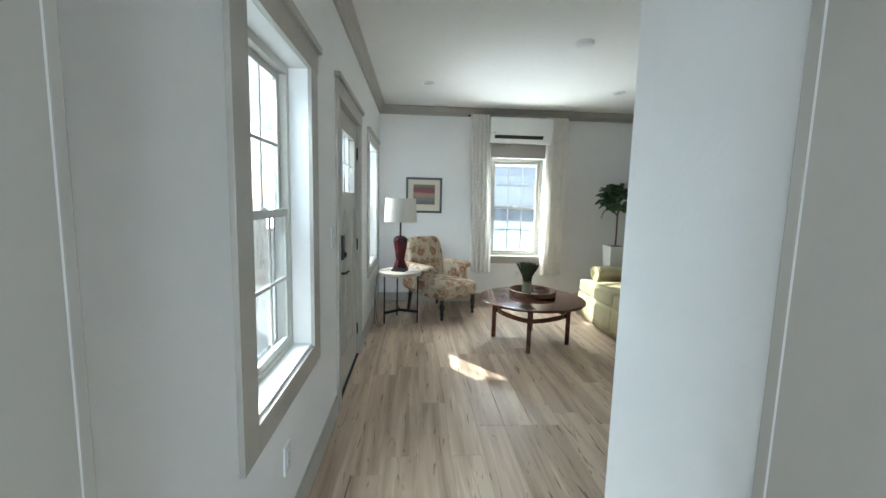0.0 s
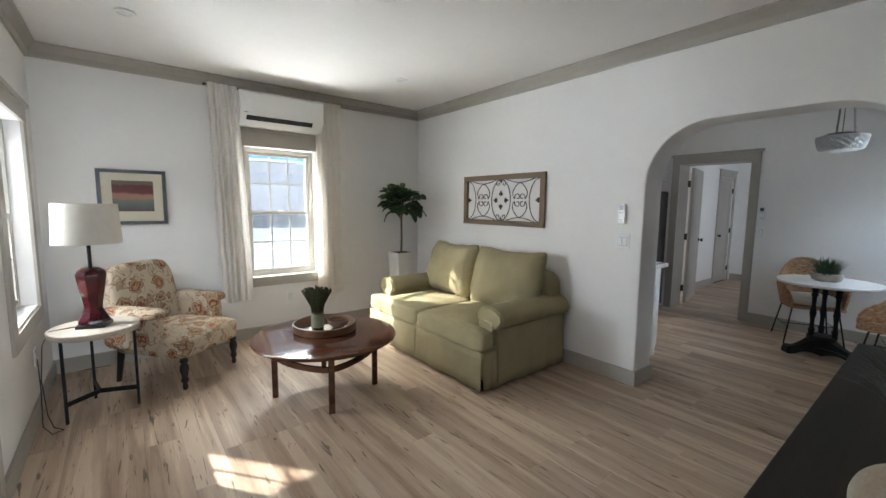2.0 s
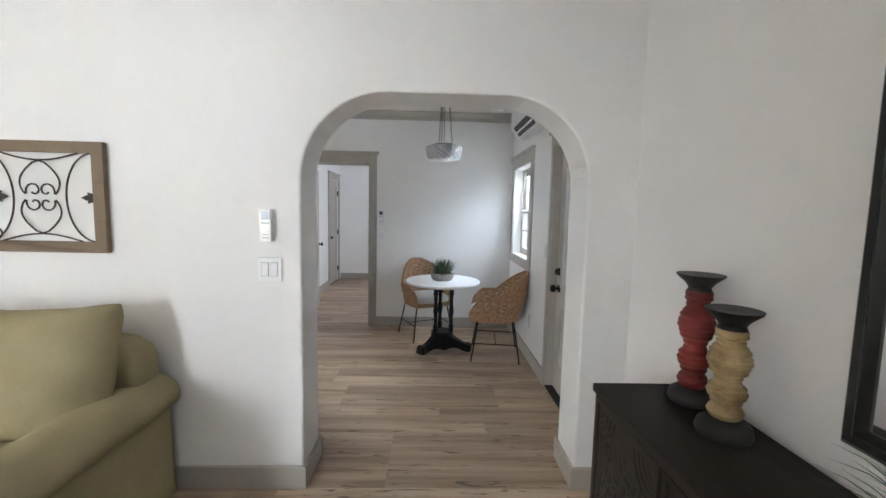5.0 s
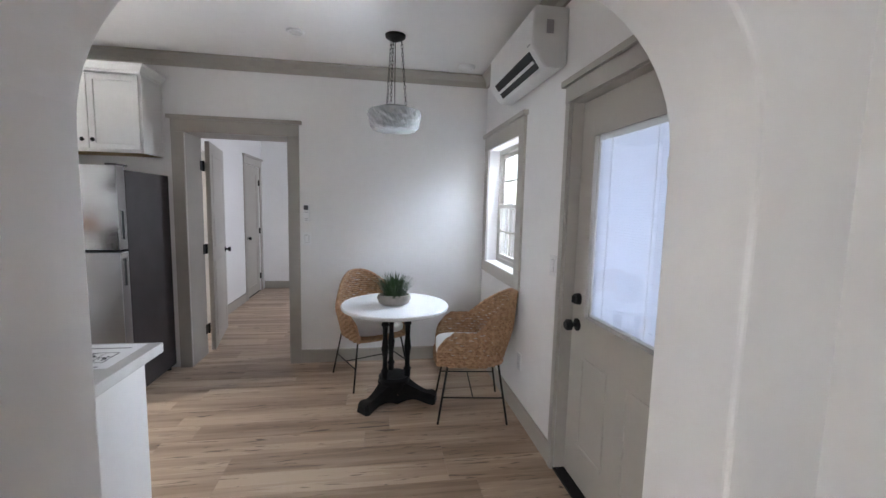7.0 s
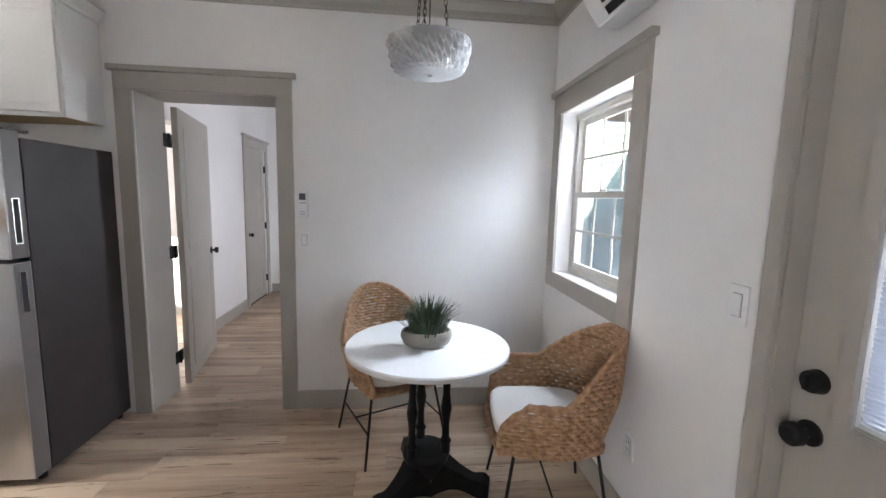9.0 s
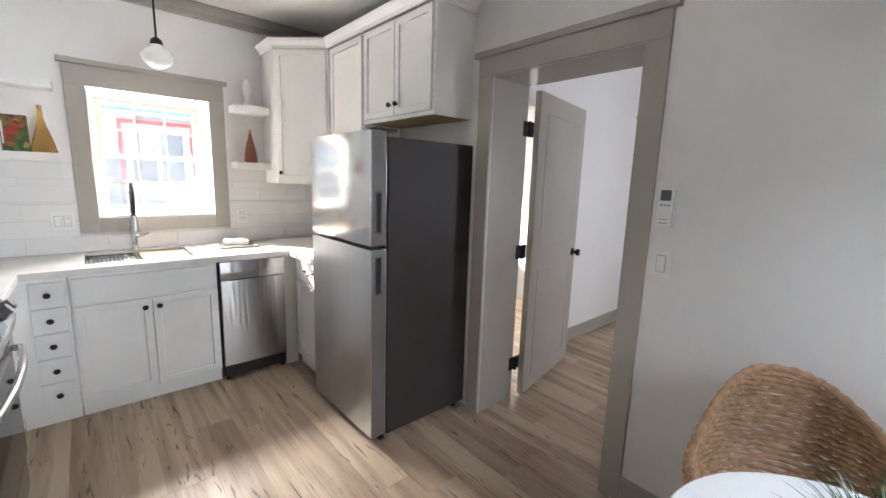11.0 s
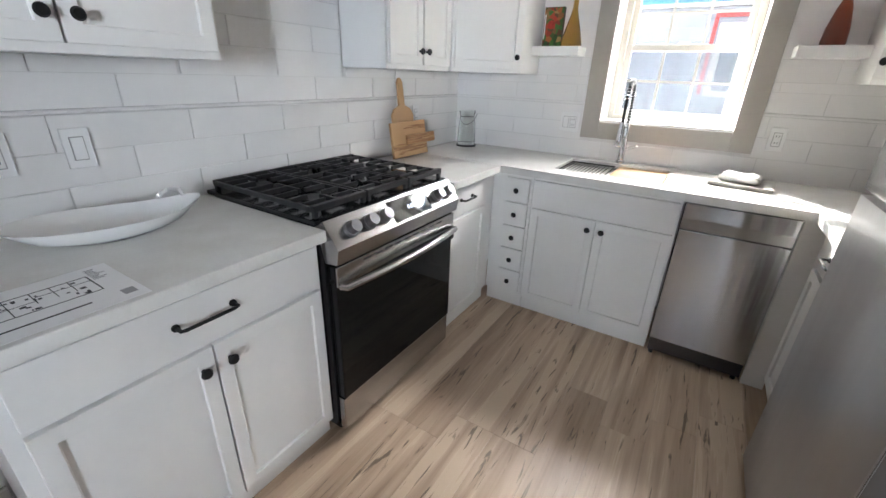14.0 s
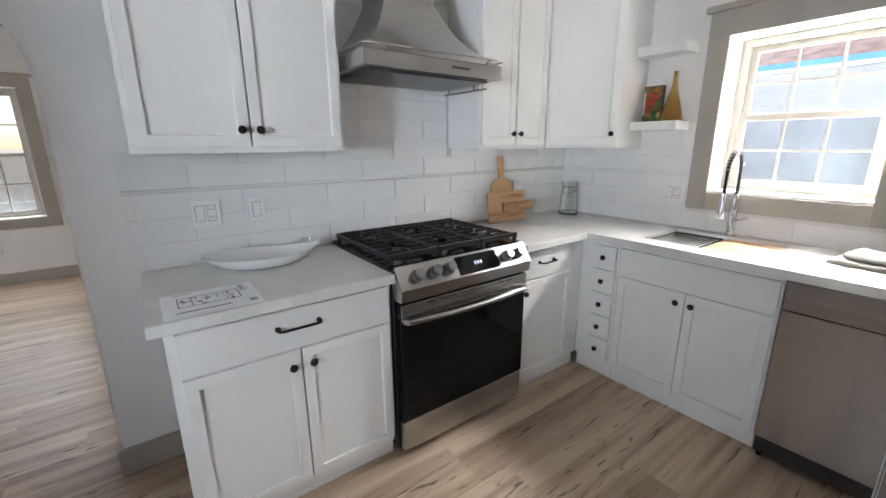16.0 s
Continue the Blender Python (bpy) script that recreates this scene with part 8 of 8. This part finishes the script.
PW, PL = 0.182, 1.22
plank_meshes = {}


def plank_mesh(w, ln):
    key = (round(w, 3), round(ln, 3))
    if key not in plank_meshes:
        bm = box(0.0004, w - 0.0004, 0.0004, ln - 0.0004, -0.004, 0.0)
        top = [e for e in bm.edges if all(v.co.z > -0.001 for v in e.verts)]
        bmesh.ops.bevel(bm, geom=top, offset=0.0007, segments=1, affect="EDGES")
        me = bpy.data.meshes.new("plank")
        bmesh.ops.recalc_face_normals(bm, faces=bm.faces)
        bm.to_mesh(me)
        bm.free()
        me.materials.append(M_PLANK)
        plank_meshes[key] = me
    return plank_meshes[key]


def lay(x0, x1, y0, y1, seed):
    rnd = random.Random(seed)
    x = x0
    while x < x1 - 0.02:
        w = min(PW, x1 - x)
        y = y0 - rnd.choice((0.0, 0.31, 0.62, 0.92, 0.15, 0.77))
        while y < y1 - 0.02:
            a, b = max(y, y0), min(y + PL, y1)
            if b - a > 0.05:
                p = new("plank", plank_mesh(w, b - a))
                p.location = (x, a, 0)
                p.parent = floor
            y += PL
        x += PW


lay(WX, EX0, 1.24, NY, 1)
lay(EX0, KE, 1.285, KNY, 2)
lay(WX, 1.19, -0.5, 1.24, 3)
lay(KE, 10.3, 3.0, 4.22, 4)
lay(BE, 9.1, 4.22, 6.06, 5)

# ---- wall tiles ----
def tiling(name, axis, wall, way, rows, u0, u1, holes, label, first=0):
    """Glazed tiles in running bond over a bed of grout; holes: (u0, u1, z0, z1) left bare."""
    bed = holed(axis, *sorted((wall, wall + way * 0.004)), u0, u1, rows[0][0], rows[-1][1], holes)
    root = structure(name, bed, M_GROUT, label, "tiles")
    L, g = 0.405, 0.0013
    cache = {}
    for i, (z0, z1) in enumerate(rows):
        ph = (3.949, 4.1515)[(i + first) % 2]
        u = ph + L * math.floor((u0 - ph) / L)
        while u < u1:
            spans = [(max(u, u0), min(u + L, u1))]
            for h in holes:
                if h[2] < (z0 + z1) / 2 < h[3]:
                    nxt = []
                    for a, b in spans:
                        if b <= h[0] or a >= h[1]:
                            nxt.append((a, b))
                        else:
                            if a < h[0]:
                                nxt.append((a, h[0]))
                            if b > h[1]:
                                nxt.append((h[1], b))
                    spans = nxt
            for a, b in spans:
                if b - a < 0.02:
                    continue
                key = (round(b - a, 3), round(z1 - z0, 3))
                if key not in cache:
                    w, h = key
                    bm = box(0.004, 0.0092, g, w - g, g, h - g) if axis == "x" else box(g, w - g, 0.004, 0.0092, g, h - g)
                    k = 0 if axis == "x" else 1
                    es = [e for e in bm.edges if all(v.co[k] > 0.008 for v in e.verts)]
                    bmesh.ops.bevel(bm, geom=es, offset=0.0018, segments=2, affect="EDGES")
                    if way < 0:
                        for v in bm.verts:
                            v.co[k] *= -1
                    bmesh.ops.recalc_face_normals(bm, faces=bm.faces)
                    me = bpy.data.meshes.new("tile")
                    bm.to_mesh(me)
                    bm.free()
                    me.materials.append(M_TILE)
                    cache[key] = me
                t = new("tile", cache[key])
                t.location = (wall, a, z0) if axis == "x" else (a, wall, z0)
                t.parent = root
            u += L
    return root


ROWS_LOW = [(0.9145, 1.0215), (1.0215, 1.1285), (1.1285, 1.2355)]
tiling("tiles_west_low", "x", EX1, 1, ROWS_LOW, 3.105, KNY, [], "white glazed wall tiles above the counter")
tiling("tiles_west_high", "x", EX1, 1, [(1.2515, 1.352), (1.352, 1.3995)], 3.105, KNY, [(3.94, 4.736, 1.352, 3)], "white glazed wall tiles under the cabinets", 1)
tiling("tiles_west_hood", "x", EX1, 1, [(1.352 + 0.1055 * k, 1.4575 + 0.1055 * k) for k in range(12)], 3.94, 4.736, [], "white glazed wall tiles behind the range")
tiling("tiles_north_low", "y", KNY, -1, ROWS_LOW, EX1 + 0.0095, KE - 0.001, [(5.024, 5.941, 1.039, 3)], "white glazed wall tiles behind the sink")
tiling("tiles_north_high", "y", KNY, -1, [(1.2515, 1.352), (1.352, 1.3995), (1.3995, 1.505)], EX1 + 0.0095, KE - 0.001, [(5.024, 5.941, 1.0, 3)], "white glazed wall tiles beside the window", 1)
for nm, bm in (("tiles_liner_west", prism([(EX1 + a, 1.2360 + b) for a, b in ((0, 0), (0.010, 0), (0.016, 0.004), (0.016, 0.011), (0.010, 0.015), (0, 0.015))], "y", 3.105, KNY - 0.0165)),
               ("tiles_liner_north", box(EX1 + 0.0165, 5.023, KNY - 0.016, KNY, 1.2360, 1.251, 0.004)),
               ("tiles_liner_north_b", box(5.942, KE - 0.001, KNY - 0.016, KNY, 1.2360, 1.251, 0.004))):
    structure(nm, bm, M_TILE, "white glazed pencil liner", "tiles")
